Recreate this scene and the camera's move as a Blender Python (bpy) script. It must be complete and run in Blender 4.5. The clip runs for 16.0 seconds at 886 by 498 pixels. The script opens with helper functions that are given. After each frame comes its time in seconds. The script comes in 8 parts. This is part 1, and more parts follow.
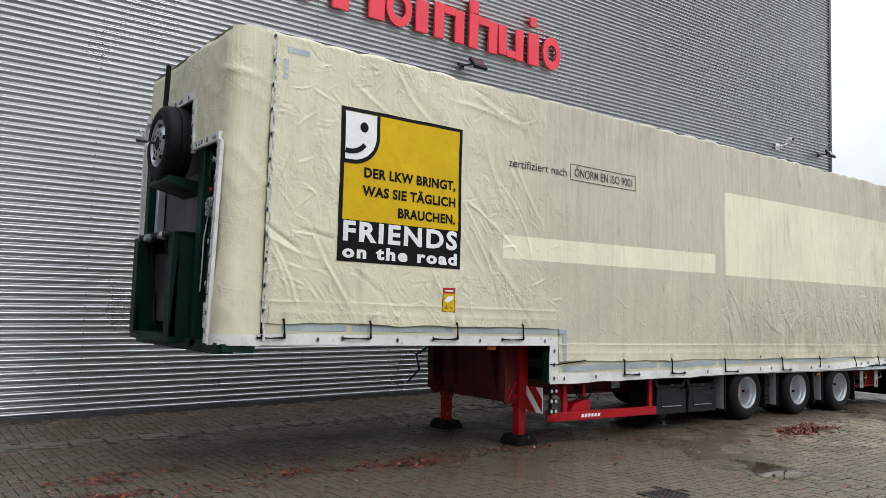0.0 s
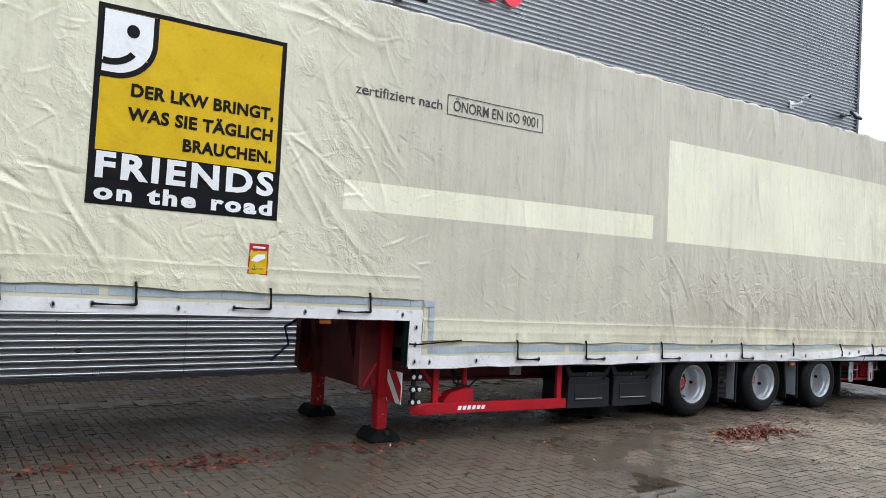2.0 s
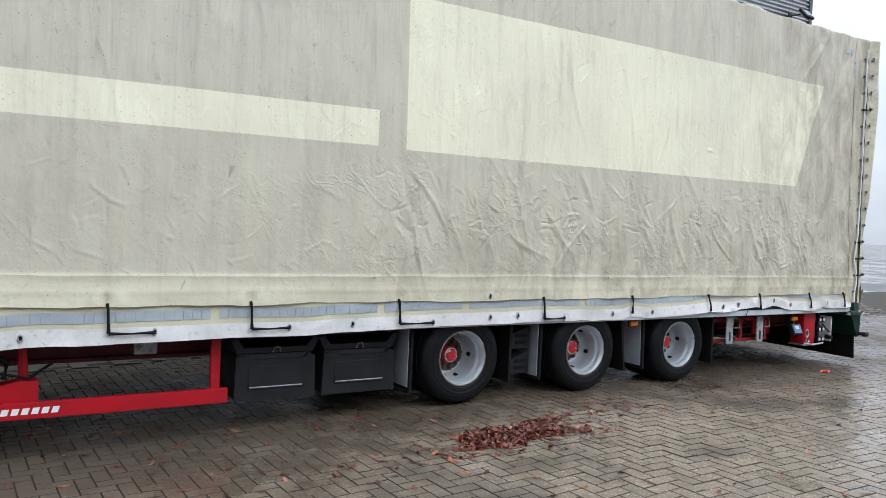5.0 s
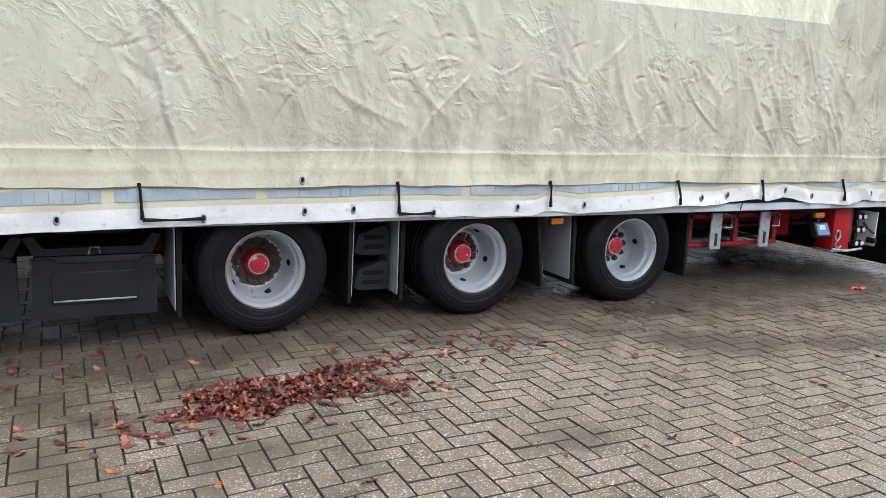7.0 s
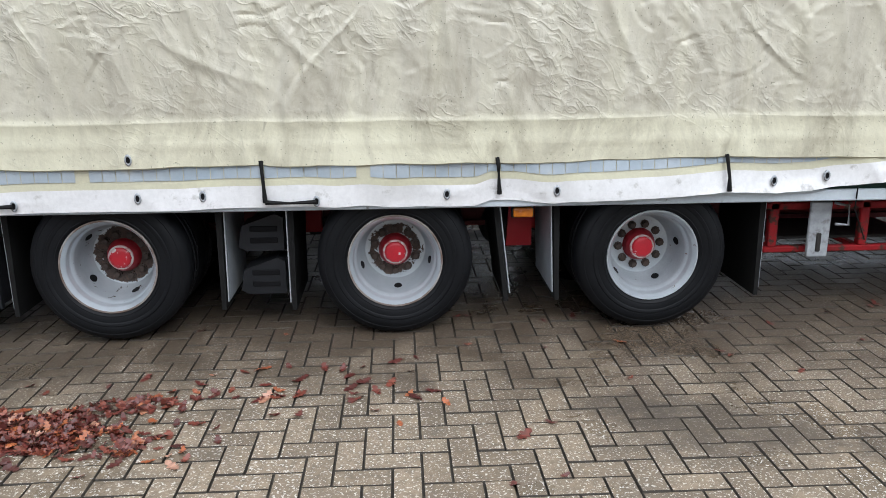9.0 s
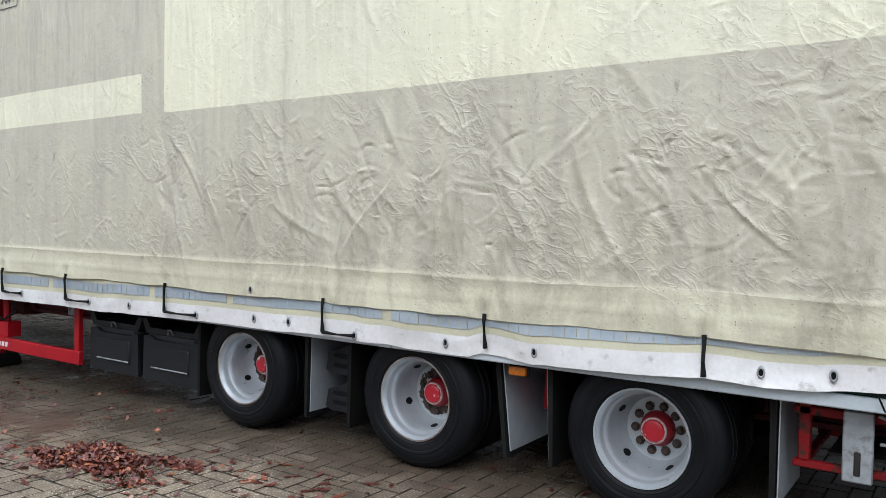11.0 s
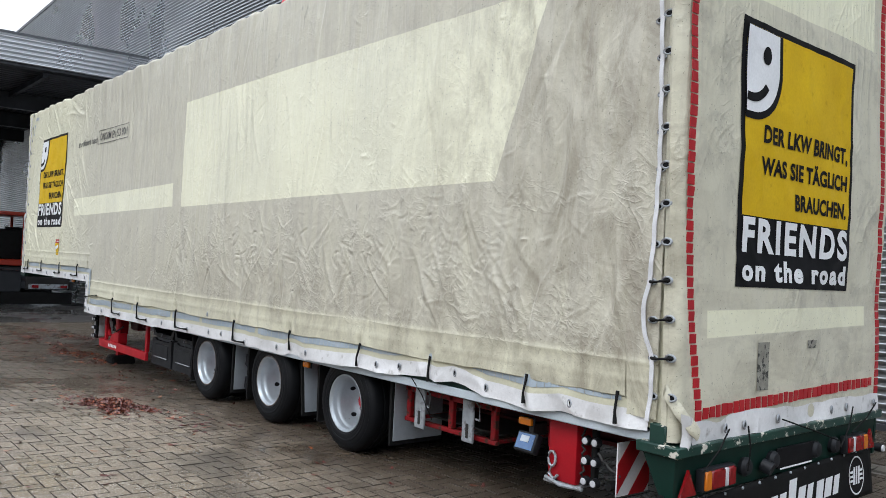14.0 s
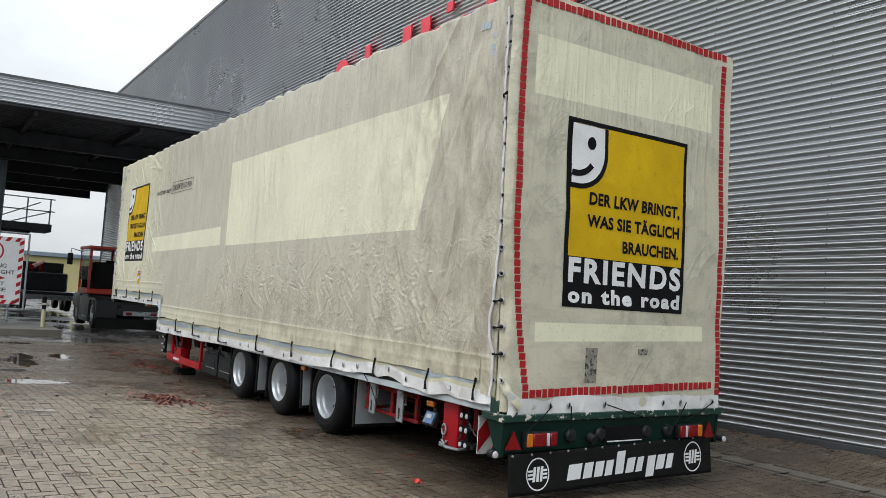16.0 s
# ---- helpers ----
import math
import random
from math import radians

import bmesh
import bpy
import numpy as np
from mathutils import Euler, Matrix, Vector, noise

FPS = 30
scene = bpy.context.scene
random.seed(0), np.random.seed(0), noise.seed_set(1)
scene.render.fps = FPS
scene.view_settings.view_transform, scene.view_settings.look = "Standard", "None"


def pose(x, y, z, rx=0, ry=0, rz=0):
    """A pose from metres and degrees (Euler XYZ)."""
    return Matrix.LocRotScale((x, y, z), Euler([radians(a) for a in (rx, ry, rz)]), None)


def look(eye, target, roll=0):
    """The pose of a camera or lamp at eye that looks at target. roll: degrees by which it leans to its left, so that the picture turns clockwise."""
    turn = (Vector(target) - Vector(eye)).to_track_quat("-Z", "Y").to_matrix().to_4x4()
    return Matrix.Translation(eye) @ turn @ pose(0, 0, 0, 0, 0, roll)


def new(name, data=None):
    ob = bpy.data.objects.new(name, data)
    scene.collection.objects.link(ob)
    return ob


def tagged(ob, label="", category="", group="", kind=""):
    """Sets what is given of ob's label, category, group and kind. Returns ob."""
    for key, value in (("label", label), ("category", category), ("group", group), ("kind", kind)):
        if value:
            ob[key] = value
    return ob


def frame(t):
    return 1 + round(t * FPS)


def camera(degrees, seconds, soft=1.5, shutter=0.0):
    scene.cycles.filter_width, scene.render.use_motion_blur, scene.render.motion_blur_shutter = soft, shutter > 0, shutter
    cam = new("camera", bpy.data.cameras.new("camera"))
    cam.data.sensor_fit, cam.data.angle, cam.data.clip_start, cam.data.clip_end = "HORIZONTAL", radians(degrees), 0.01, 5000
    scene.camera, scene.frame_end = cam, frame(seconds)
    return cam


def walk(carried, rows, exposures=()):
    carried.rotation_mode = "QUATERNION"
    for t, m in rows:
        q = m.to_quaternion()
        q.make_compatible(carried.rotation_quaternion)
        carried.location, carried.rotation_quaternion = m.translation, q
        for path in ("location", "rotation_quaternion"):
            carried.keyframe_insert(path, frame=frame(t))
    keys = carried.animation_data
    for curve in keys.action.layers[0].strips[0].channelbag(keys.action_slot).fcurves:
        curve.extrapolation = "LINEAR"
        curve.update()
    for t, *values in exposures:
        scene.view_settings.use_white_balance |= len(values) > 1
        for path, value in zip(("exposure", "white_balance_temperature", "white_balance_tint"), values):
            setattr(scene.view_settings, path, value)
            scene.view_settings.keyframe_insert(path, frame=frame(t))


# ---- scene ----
cam = camera(58.3, 16.0, 0.45)
PATH = [
    (0, (-3.135, -6.78, 1.421), (-1.952, -5.176, 1.582), 1.8),
    (0.5, (-2.448, -6.799, 1.431), (-1.317, -5.156, 1.572), 2.2),
    (1, (-1.768, -6.661, 1.441), (-0.659, -5.001, 1.559), 2.7),
    (1.5, (-1.063, -6.571, 1.449), (0.029, -4.899, 1.556), 3.0),
    (2, (-0.382, -6.424, 1.45), (0.706, -4.748, 1.536), 3.3),
    (2.5, (0.317, -6.317, 1.459), (1.404, -4.639, 1.523), 3.3),
    (3, (1.003, -6.157, 1.459), (2.093, -4.481, 1.498), 3.1),
    (3.5, (1.684, -5.952, 1.497), (2.768, -4.272, 1.509), 2.9),
    (4, (2.447, -5.774, 1.507), (3.52, -4.086, 1.502), 2.6),
    (4.5, (3.152, -5.563, 1.531), (4.232, -3.88, 1.51), 2.5),
    (4.7, (3.405, -5.539, 1.529), (4.49, -3.859, 1.493), 2.4),
    (6.8, (6.22, -4.525, 1.401), (7.133, -2.775, 1.079), 2.7),
    (7, (6.495, -4.479, 1.393), (7.369, -2.716, 1.034), 2.4),
    (7.5, (7.126, -4.317, 1.368), (7.941, -2.539, 0.952), 2.4),
    (8, (7.755, -4.207, 1.388), (8.474, -2.397, 0.934), 2.3),
    (8.5, (8.409, -4.052, 1.428), (8.882, -2.176, 0.922), 1.8),
    (9, (9.024, -3.743, 1.469), (9.13, -1.814, 0.953), -0.4),
    (9.2, (9.281, -3.623, 1.437), (9.205, -1.681, 0.963), -1.0),
    (11.3, (11.975, -3.409, 1.387), (10.747, -1.831, 1.351), 1.5),
    (11.5, (12.245, -3.324, 1.394), (10.954, -1.797, 1.371), 1.6),
    (12, (12.969, -3.368, 1.42), (11.586, -1.923, 1.414), 2.1),
    (12.5, (13.705, -3.411, 1.485), (12.267, -2.021, 1.48), 2.3),
    (13, (14.417, -3.451, 1.504), (12.942, -2.1, 1.514), 2.6),
    (13.5, (15.108, -3.528, 1.544), (13.603, -2.211, 1.573), 2.7),
    (14, (15.776, -3.615, 1.55), (14.253, -2.319, 1.595), 2.8),
    (14.5, (16.401, -3.749, 1.532), (14.85, -2.487, 1.598), 3.1),
    (15, (17.03, -3.808, 1.517), (15.448, -2.587, 1.61), 3.3),
    (15.5, (17.589, -3.862, 1.504), (15.977, -2.683, 1.617), 3.4),
    (16, (18.147, -3.801, 1.509), (16.49, -2.689, 1.637), 3.7),
]
walk(cam, [(t, look(eye, target, roll)) for t, eye, target, roll in PATH],
     exposures=[(0, 0.46, 6600, 9), (0.5, 0.6, 6400, 10.5), (1.5, 0.69, 6200, 10.5), (2.5, 0.62, 6150, 10.5), (3.5, 0.54, 6150, 10.5), (4.7, 0.55, 6100, 10.5), (6.8, 0.87, 6150, 10.5), (9.2, 0.88, 6200, 10.5), (11.3, 0.57, 6200, 10.5), (12.5, 0.51, 6200, 10.5), (14.5, 0.58, 6200, 10.5), (16, 0.4, 6550, 8)])

# ---- world, sun, exposure ----
SUN_EL, SUN_ROT = radians(48), radians(200)
world = bpy.data.worlds.new("sky")
scene.world = world
world.use_nodes = True
wn, wl = world.node_tree.nodes, world.node_tree.links
wn.clear()
w_out, w_bg = wn.new("ShaderNodeOutputWorld"), wn.new("ShaderNodeBackground")
sky = wn.new("ShaderNodeTexSky")
sky.sky_type, sky.sun_disc, sky.sun_elevation, sky.sun_rotation = "NISHITA", False, SUN_EL, SUN_ROT
sky.air_density, sky.dust_density = 1.2, 4.0
w_tc, w_map, w_noise, w_ramp = wn.new("ShaderNodeTexCoord"), wn.new("ShaderNodeMapping"), wn.new("ShaderNodeTexNoise"), wn.new("ShaderNodeValToRGB")
w_map.inputs["Scale"].default_value = (1.0, 1.0, 2.2)
w_noise.inputs["Scale"].default_value, w_noise.inputs["Detail"].default_value, w_noise.inputs["Roughness"].default_value = 2.2, 7.0, 0.55
w_ramp.color_ramp.elements[0].position, w_ramp.color_ramp.elements[0].color = 0.34, (7.1, 7.6, 8.3, 1)
w_ramp.color_ramp.elements[1].position, w_ramp.color_ramp.elements[1].color = 0.62, (9.9, 10.35, 10.8, 1)
w_mix = wn.new("ShaderNodeMix")
w_mix.data_type = "RGBA"
w_mix.inputs[0].default_value = 0.93
wl.new(w_tc.outputs["Generated"], w_map.inputs["Vector"])
wl.new(w_map.outputs[0], w_noise.inputs["Vector"])
wl.new(w_noise.outputs["Fac"], w_ramp.inputs["Fac"])
wl.new(sky.outputs[0], w_mix.inputs[6])
wl.new(w_ramp.outputs[0], w_mix.inputs[7])
# an overcast sky is brightest overhead
w_sep, w_up, w_mul = wn.new("ShaderNodeSeparateXYZ"), wn.new("ShaderNodeMapRange"), wn.new("ShaderNodeMix")
for i, v in enumerate((0.0, 1.0, 0.56, 1.85)):
    w_up.inputs[i + 1].default_value = v
w_mul.data_type, w_mul.blend_type = "RGBA", "MULTIPLY"
w_mul.inputs[0].default_value = 1.0
wl.new(w_tc.outputs["Generated"], w_sep.inputs[0])
wl.new(w_sep.outputs["Z"], w_up.inputs[0])
wl.new(w_mix.outputs[2], w_mul.inputs[6])
wl.new(w_up.outputs[0], w_mul.inputs[7])
wl.new(w_mul.outputs[2], w_bg.inputs["Color"])
w_bg.inputs["Strength"].default_value = 0.1
wl.new(w_bg.outputs[0], w_out.inputs["Surface"])

sun = new("sun", bpy.data.lights.new("sun", "SUN"))
sun.data.energy, sun.data.angle, sun.data.color = 0.75, radians(30), (1.0, 0.985, 0.955)
# light comes from the open side of the yard, behind the camera
sun.matrix_world = look((8.5, -12, 14), (4, 0, 1))

# ---- helpers for building ----
def thing(name, at, label, category, group=""):
    """An Empty at the base of a thing; its parts are modelled in world metres."""
    ob = new(name)
    ob.location = at
    ob.empty_display_size = 0.1
    ob["base"] = at
    return tagged(ob, label, category, group)


def part(name, bm, material, parent=None, label="", smooth=True):
    """Links a bmesh (or mesh) as one object under a thing or a part."""
    if isinstance(bm, bpy.types.Mesh):
        me = bm
    else:
        me = bpy.data.meshes.new(name)
        bm.to_mesh(me)
        bm.free()
    if material is not None and not me.materials:
        me.materials.append(material)
    if smooth:
        me.shade_smooth()
        me.set_sharp_from_angle(angle=radians(38))
    else:
        me.shade_flat()
    ob = new(name, me)
    if parent is not None:
        ob.parent = parent
        if "base" in parent.keys():
            ob.matrix_parent_inverse = Matrix.Translation(-Vector(parent["base"]))
    if label:
        ob["label"] = label
    return ob


def setting(name, bm, material, label, category="structure", smooth=True):
    return tagged(part(name, bm, material, None, "", smooth), label, category, "", "structure")


def box(bm, x0, x1, y0, y1, z0, z1, bevel=0.004, seg=1, m=None):
    r = bmesh.ops.create_cube(bm, size=1.0)
    vs = r["verts"]
    bmesh.ops.scale(bm, vec=(abs(x1 - x0), abs(y1 - y0), abs(z1 - z0)), verts=vs)
    bmesh.ops.translate(bm, vec=((x0 + x1) / 2, (y0 + y1) / 2, (z0 + z1) / 2), verts=vs)
    if bevel > 0:
        es = list({e for v in vs for e in v.link_edges})
        r2 = bmesh.ops.bevel(bm, geom=es, offset=bevel, segments=seg, affect="EDGES", profile=0.5)
        vs = list({v for f in r2["faces"] for v in f.verts} | {v for v in vs if v.is_valid})
    if m is not None:
        bmesh.ops.transform(bm, matrix=m, verts=vs)
    return bm


def new_box(*a, **k):
    return box(bmesh.new(), *a, **k)


def tube(bm, pts, r, seg=8, cap=True):
    """A round bar along a line of points."""
    pts = [Vector(p) for p in pts]
    rings = []
    up = Vector((0, 0, 1))
    for i, p in enumerate(pts):
        d = (pts[min(i + 1, len(pts) - 1)] - pts[max(i - 1, 0)]).normalized()
        a = d.cross(up)
        if a.length < 1e-3:
            a = d.cross(Vector((1, 0, 0)))
        a.normalize()
        b = d.cross(a).normalized()
        rr = r[i] if isinstance(r, (list, tuple)) else r
        rings.append([bm.verts.new(p + (a * math.cos(t) + b * math.sin(t)) * rr) for t in [2 * math.pi * k / seg for k in range(seg)]])
    for q, s in zip(rings, rings[1:]):
        for k in range(seg):
            bm.faces.new((q[k], q[(k + 1) % seg], s[(k + 1) % seg], s[k]))
    if cap:
        bm.faces.new(rings[0][::-1])
        bm.faces.new(rings[-1])
    bmesh.ops.recalc_face_normals(bm, faces=bm.faces)
    return bm


def new_tube(*a, **k):
    return tube(bmesh.new(), *a, **k)


def lathe(bm, profile, centre, axis="Y", seg=40, sign=1, caps=True):
    """Turns (distance along the axis, radius) rows about an axis through the centre."""
    c = Vector(centre)
    rings = []
    for a, r in profile:
        ring = []
        for k in range(seg):
            t = 2 * math.pi * k / seg
            u, v = r * math.cos(t), r * math.sin(t)
            p = {"Y": (u, a * sign, v), "X": (a * sign, u, v), "Z": (u, v, a * sign)}[axis]
            ring.append(bm.verts.new(c + Vector(p)))
        rings.append(ring)
    for q, s in zip(rings, rings[1:]):
        for k in range(seg):
            bm.faces.new((q[k], q[(k + 1) % seg], s[(k + 1) % seg], s[k]))
    for ring in (rings[0], rings[-1]):
        if caps and profile[rings.index(ring)][1] > 1e-4:
            bm.faces.new(ring)
    bmesh.ops.remove_doubles(bm, verts=bm.verts, dist=1e-5)
    bmesh.ops.recalc_face_normals(bm, faces=bm.faces)
    return bm


def new_lathe(*a, **k):
    return lathe(bmesh.new(), *a, **k)


def prism(bm, outline, axis, a0, a1):
    """A flat outline given depth along an axis; the outline's two numbers are the other axes in order."""
    def P(u, v, a):
        return {"X": (a, u, v), "Y": (u, a, v), "Z": (u, v, a)}[axis]
    lo = [bm.verts.new(P(u, v, a0)) for u, v in outline]
    hi = [bm.verts.new(P(u, v, a1)) for u, v in outline]
    bm.faces.new(lo)
    bm.faces.new(hi[::-1])
    n = len(outline)
    for k in range(n):
        bm.faces.new((lo[k], hi[k], hi[(k + 1) % n], lo[(k + 1) % n]))
    bmesh.ops.recalc_face_normals(bm, faces=bm.faces)
    return bm


def grid_mesh(name, X, Y, Z, keep=None, uv=None):
    """A mesh from three arrays of one shape; keep: which quads stay."""
    nu, nv = X.shape
    co = np.stack([X, Y, Z], -1).reshape(-1, 3)
    idx = np.arange(nu * nv).reshape(nu, nv)
    q = np.stack([idx[:-1, :-1], idx[1:, :-1], idx[1:, 1:], idx[:-1, 1:]], -1).reshape(-1, 4)
    if keep is not None:
        q = q[keep.reshape(-1)]
        used = np.unique(q)
        remap = -np.ones(nu * nv, dtype=int)
        remap[used] = np.arange(len(used))
        q, co = remap[q], co[used]
    return quads_mesh(name, co, q)


def quads_mesh(name, co, q):
    me = bpy.data.meshes.new(name)
    k = q.shape[1]
    me.vertices.add(len(co))
    me.vertices.foreach_set("co", np.asarray(co, dtype=np.float32).reshape(-1))
    me.loops.add(q.size)
    me.loops.foreach_set("vertex_index", q.astype(np.int32).reshape(-1))
    me.polygons.add(len(q))
    me.polygons.foreach_set("loop_start", np.arange(0, q.size, k, dtype=np.int32))
    me.update(calc_edges=True)
    me.validate()
    return me


def lettering(text, size, width=None, bold=0.0, align="LEFT", shear=0.0, space=1.0):
    """A flat mesh of built-in type, in its own x and y, fitted to a width."""
    cu = bpy.data.curves.new("lettering", "FONT")
    cu.body, cu.size, cu.offset, cu.align_x, cu.shear = text, size, bold, "LEFT", shear
    cu.resolution_u, cu.space_character = 3, space
    ob = new("lettering", cu)
    bpy.context.view_layer.update()
    me = bpy.data.meshes.new_from_object(ob.evaluated_get(bpy.context.evaluated_depsgraph_get()))
    bpy.data.objects.remove(ob)
    bpy.data.curves.remove(cu)
    co = np.empty(len(me.vertices) * 3)
    me.vertices.foreach_get("co", co)
    co = co.reshape(-1, 3)
    x0, x1 = co[:, 0].min(), co[:, 0].max()
    s = (width / (x1 - x0)) if width else 1.0
    co[:, 0] = (co[:, 0] - x0) * s
    if align == "RIGHT":
        co[:, 0] -= co[:, 0].max()
    elif align == "CENTER":
        co[:, 0] -= co[:, 0].max() / 2
    me.vertices.foreach_set("co", co.reshape(-1))
    return me


def lay_on(me, place):
    """Splits flat lettering into its letters and moves each to where place(x, y) puts it, dense enough to follow cloth."""
    bm = bmesh.new()
    bm.from_mesh(me)
    bmesh.ops.triangulate(bm, faces=bm.faces)
    for _ in range(3):
        es = [e for e in bm.edges if e.calc_length() > 0.05]
        if not es:
            break
        bmesh.ops.subdivide_edges(bm, edges=es, cuts=1, use_grid_fill=False)
        bmesh.ops.triangulate(bm, faces=[f for f in bm.faces if len(f.verts) > 3])
    bm.verts.ensure_lookup_table()
    seen, islands = set(), []
    for v in bm.verts:
        if v.index in seen:
            continue
        stack, own = [v], []
        seen.add(v.index)
        while stack:
            k = stack.pop()
            own.append(k.index)
            for e in k.link_edges:
                o = e.other_vert(k)
                if o.index not in seen:
                    seen.add(o.index)
                    stack.append(o)
        xs = [bm.verts[i].co.x for i in own]
        islands.append([min(xs), max(xs), own])
    islands.sort(key=lambda q: q[0])
    groups = []
    for lo, hi, own in islands:
        if groups and min(hi, groups[-1][1]) - max(lo, groups[-1][0]) > 0.5 * min(hi - lo, groups[-1][1] - groups[-1][0]):
            groups[-1][0], groups[-1][1] = min(lo, groups[-1][0]), max(hi, groups[-1][1])
            groups[-1][2] += own
        else:
            groups.append([lo, hi, list(own)])
    co = np.array([v.co[:] for v in bm.verts])
    out = place(co[:, 0], co[:, 1])
    letters = []
    for lo, hi, own in groups:
        nb = bmesh.new()
        new_v = {i: nb.verts.new(out[i]) for i in own}
        for f in bm.faces:
            if f.verts[0].index in new_v:
                nb.faces.new([new_v[v.index] for v in f.verts])
        letters.append(nb)
    bm.free()
    return letters


# ---- smooth random fields ----
class Field:
    def __init__(self, seed):
        r = np.random.RandomState(seed)
        self.t = r.rand(256, 256) * 2 - 1

    def __call__(self, x, y, scale):
        x, y = np.asarray(x) * scale, np.asarray(y) * scale
        xi, yi = np.floor(x).astype(int), np.floor(y).astype(int)
        fx, fy = x - xi, y - yi
        fx, fy = fx * fx * (3 - 2 * fx), fy * fy * (3 - 2 * fy)
        t = self.t
        a, b = t[xi % 256, yi % 256], t[(xi + 1) % 256, yi % 256]
        c, d = t[xi % 256, (yi + 1) % 256], t[(xi + 1) % 256, (yi + 1) % 256]
        return (a * (1 - fx) + b * fx) * (1 - fy) + (c * (1 - fx) + d * fx) * fy


F1, F2, F3, F4 = Field(3), Field(5), Field(8), Field(13)


# ---- materials ----
def nodes_of(name):
    m = bpy.data.materials.new(name)
    m.use_nodes = True
    n, l = m.node_tree.nodes, m.node_tree.links
    return m, n, l, n["Principled BSDF"]


def rgba(c):
    return (c[0], c[1], c[2], 1.0)


def mix(n, l, fac, a, b, blend="MIX"):
    k = n.new("ShaderNodeMix")
    k.data_type, k.blend_type = "RGBA", blend
    k.clamp_factor = True
    for sock, v in ((k.inputs[0], fac), (k.inputs[6], a), (k.inputs[7], b)):
        if hasattr(v, "is_output"):
            l.new(v, sock)
        elif isinstance(v, (int, float)):
            sock.default_value = v
        else:
            sock.default_value = rgba(v)
    return k.outputs[2]


def noise_of(n, l, coord, scale, detail=4.0, rough=0.55, stretch=None, dist=0.0):
    t = n.new("ShaderNodeTexNoise")
    t.inputs["Scale"].default_value, t.inputs["Detail"].default_value, t.inputs["Roughness"].default_value = scale, detail, rough
    t.inputs["Distortion"].default_value = dist
    src = coord
    if stretch:
        k = n.new("ShaderNodeMapping")
        k.inputs["Scale"].default_value = stretch
        l.new(coord, k.inputs["Vector"])
        src = k.outputs[0]
    l.new(src, t.inputs["Vector"])
    return t.outputs["Fac"]


def ramp(n, l, v, lo, hi, a=0.0, b=1.0):
    k = n.new("ShaderNodeMapRange")
    k.clamp = True
    for i, x in enumerate((lo, hi, a, b)):
        k.inputs[i + 1].default_value = x
    l.new(v, k.inputs[0])
    return k.outputs[0]


def math_node(n, l, op, a, b=0.0):
    k = n.new("ShaderNodeMath")
    k.operation = op
    for s, v in zip(k.inputs, (a, b)):
        if hasattr(v, "is_output"):
            l.new(v, s)
        else:
            s.default_value = v
    return k.outputs[0]


def surface(name, c1, c2=None, rough=0.5, metal=0.0, scale=4.0, grain=90.0, bump=0.25, depth=0.002, wear=None, wear_at=(0.6, 0.66), wear_scale=9.0, rough2=None, spec=0.5, coat=0.0):
    """A two-scale surface: c1 to c2 in clouds, fine grain, relief, and chips of another colour."""
    m, n, l, p = nodes_of(name)
    tc = n.new("ShaderNodeTexCoord").outputs["Object"]
    big = noise_of(n, l, tc, scale, 5.0)
    fine = noise_of(n, l, tc, grain, 3.0)
    c2 = c2 or tuple(v * 0.8 for v in c1)
    col = mix(n, l, ramp(n, l, big, 0.32, 0.68), c1, c2)
    col = mix(n, l, ramp(n, l, fine, 0.3, 0.7, 0.0, 0.16), col, tuple(v * 0.45 for v in c2))
    r = ramp(n, l, big, 0.3, 0.7, rough, rough2 if rough2 is not None else min(1.0, rough + 0.14))
    if wear:
        w = ramp(n, l, noise_of(n, l, tc, wear_scale, 8.0, 0.65), wear_at[0], wear_at[1])
        col = mix(n, l, w, col, wear)
        k = n.new("ShaderNodeMix")
        l.new(w, k.inputs[0]); l.new(r, k.inputs[2])
        k.inputs[3].default_value = 0.8
        r = k.outputs[0]
    l.new(col, p.inputs["Base Color"])
    l.new(r, p.inputs["Roughness"])
    p.inputs["Metallic"].default_value = metal
    p.inputs["Specular IOR Level"].default_value = spec
    p.inputs["Coat Weight"].default_value = coat
    b = n.new("ShaderNodeBump")
    b.inputs["Strength"].default_value, b.inputs["Distance"].default_value = bump, depth
    l.new(fine, b.inputs["Height"])
    l.new(b.outputs[0], p.inputs["Normal"])
    return m


def halfplanes(n, l, sx, sz, poly):
    """1 inside a convex outline (x, z), counter-clockwise, with a soft 4 mm rim."""
    inside = None
    for (ax, az), (bx, bz) in zip(poly, poly[1:] + poly[:1]):
        dx, dz = bx - ax, bz - az
        ln = math.hypot(dx, dz)
        nx, nz = -dz / ln, dx / ln
        d = math_node(n, l, "ADD", math_node(n, l, "MULTIPLY", sx, nx), math_node(n, l, "MULTIPLY", sz, nz))
        s = ramp(n, l, d, nx * ax + nz * az - 0.002, nx * ax + nz * az + 0.004)
        inside = s if inside is None else math_node(n, l, "MINIMUM", inside, s)
    return inside


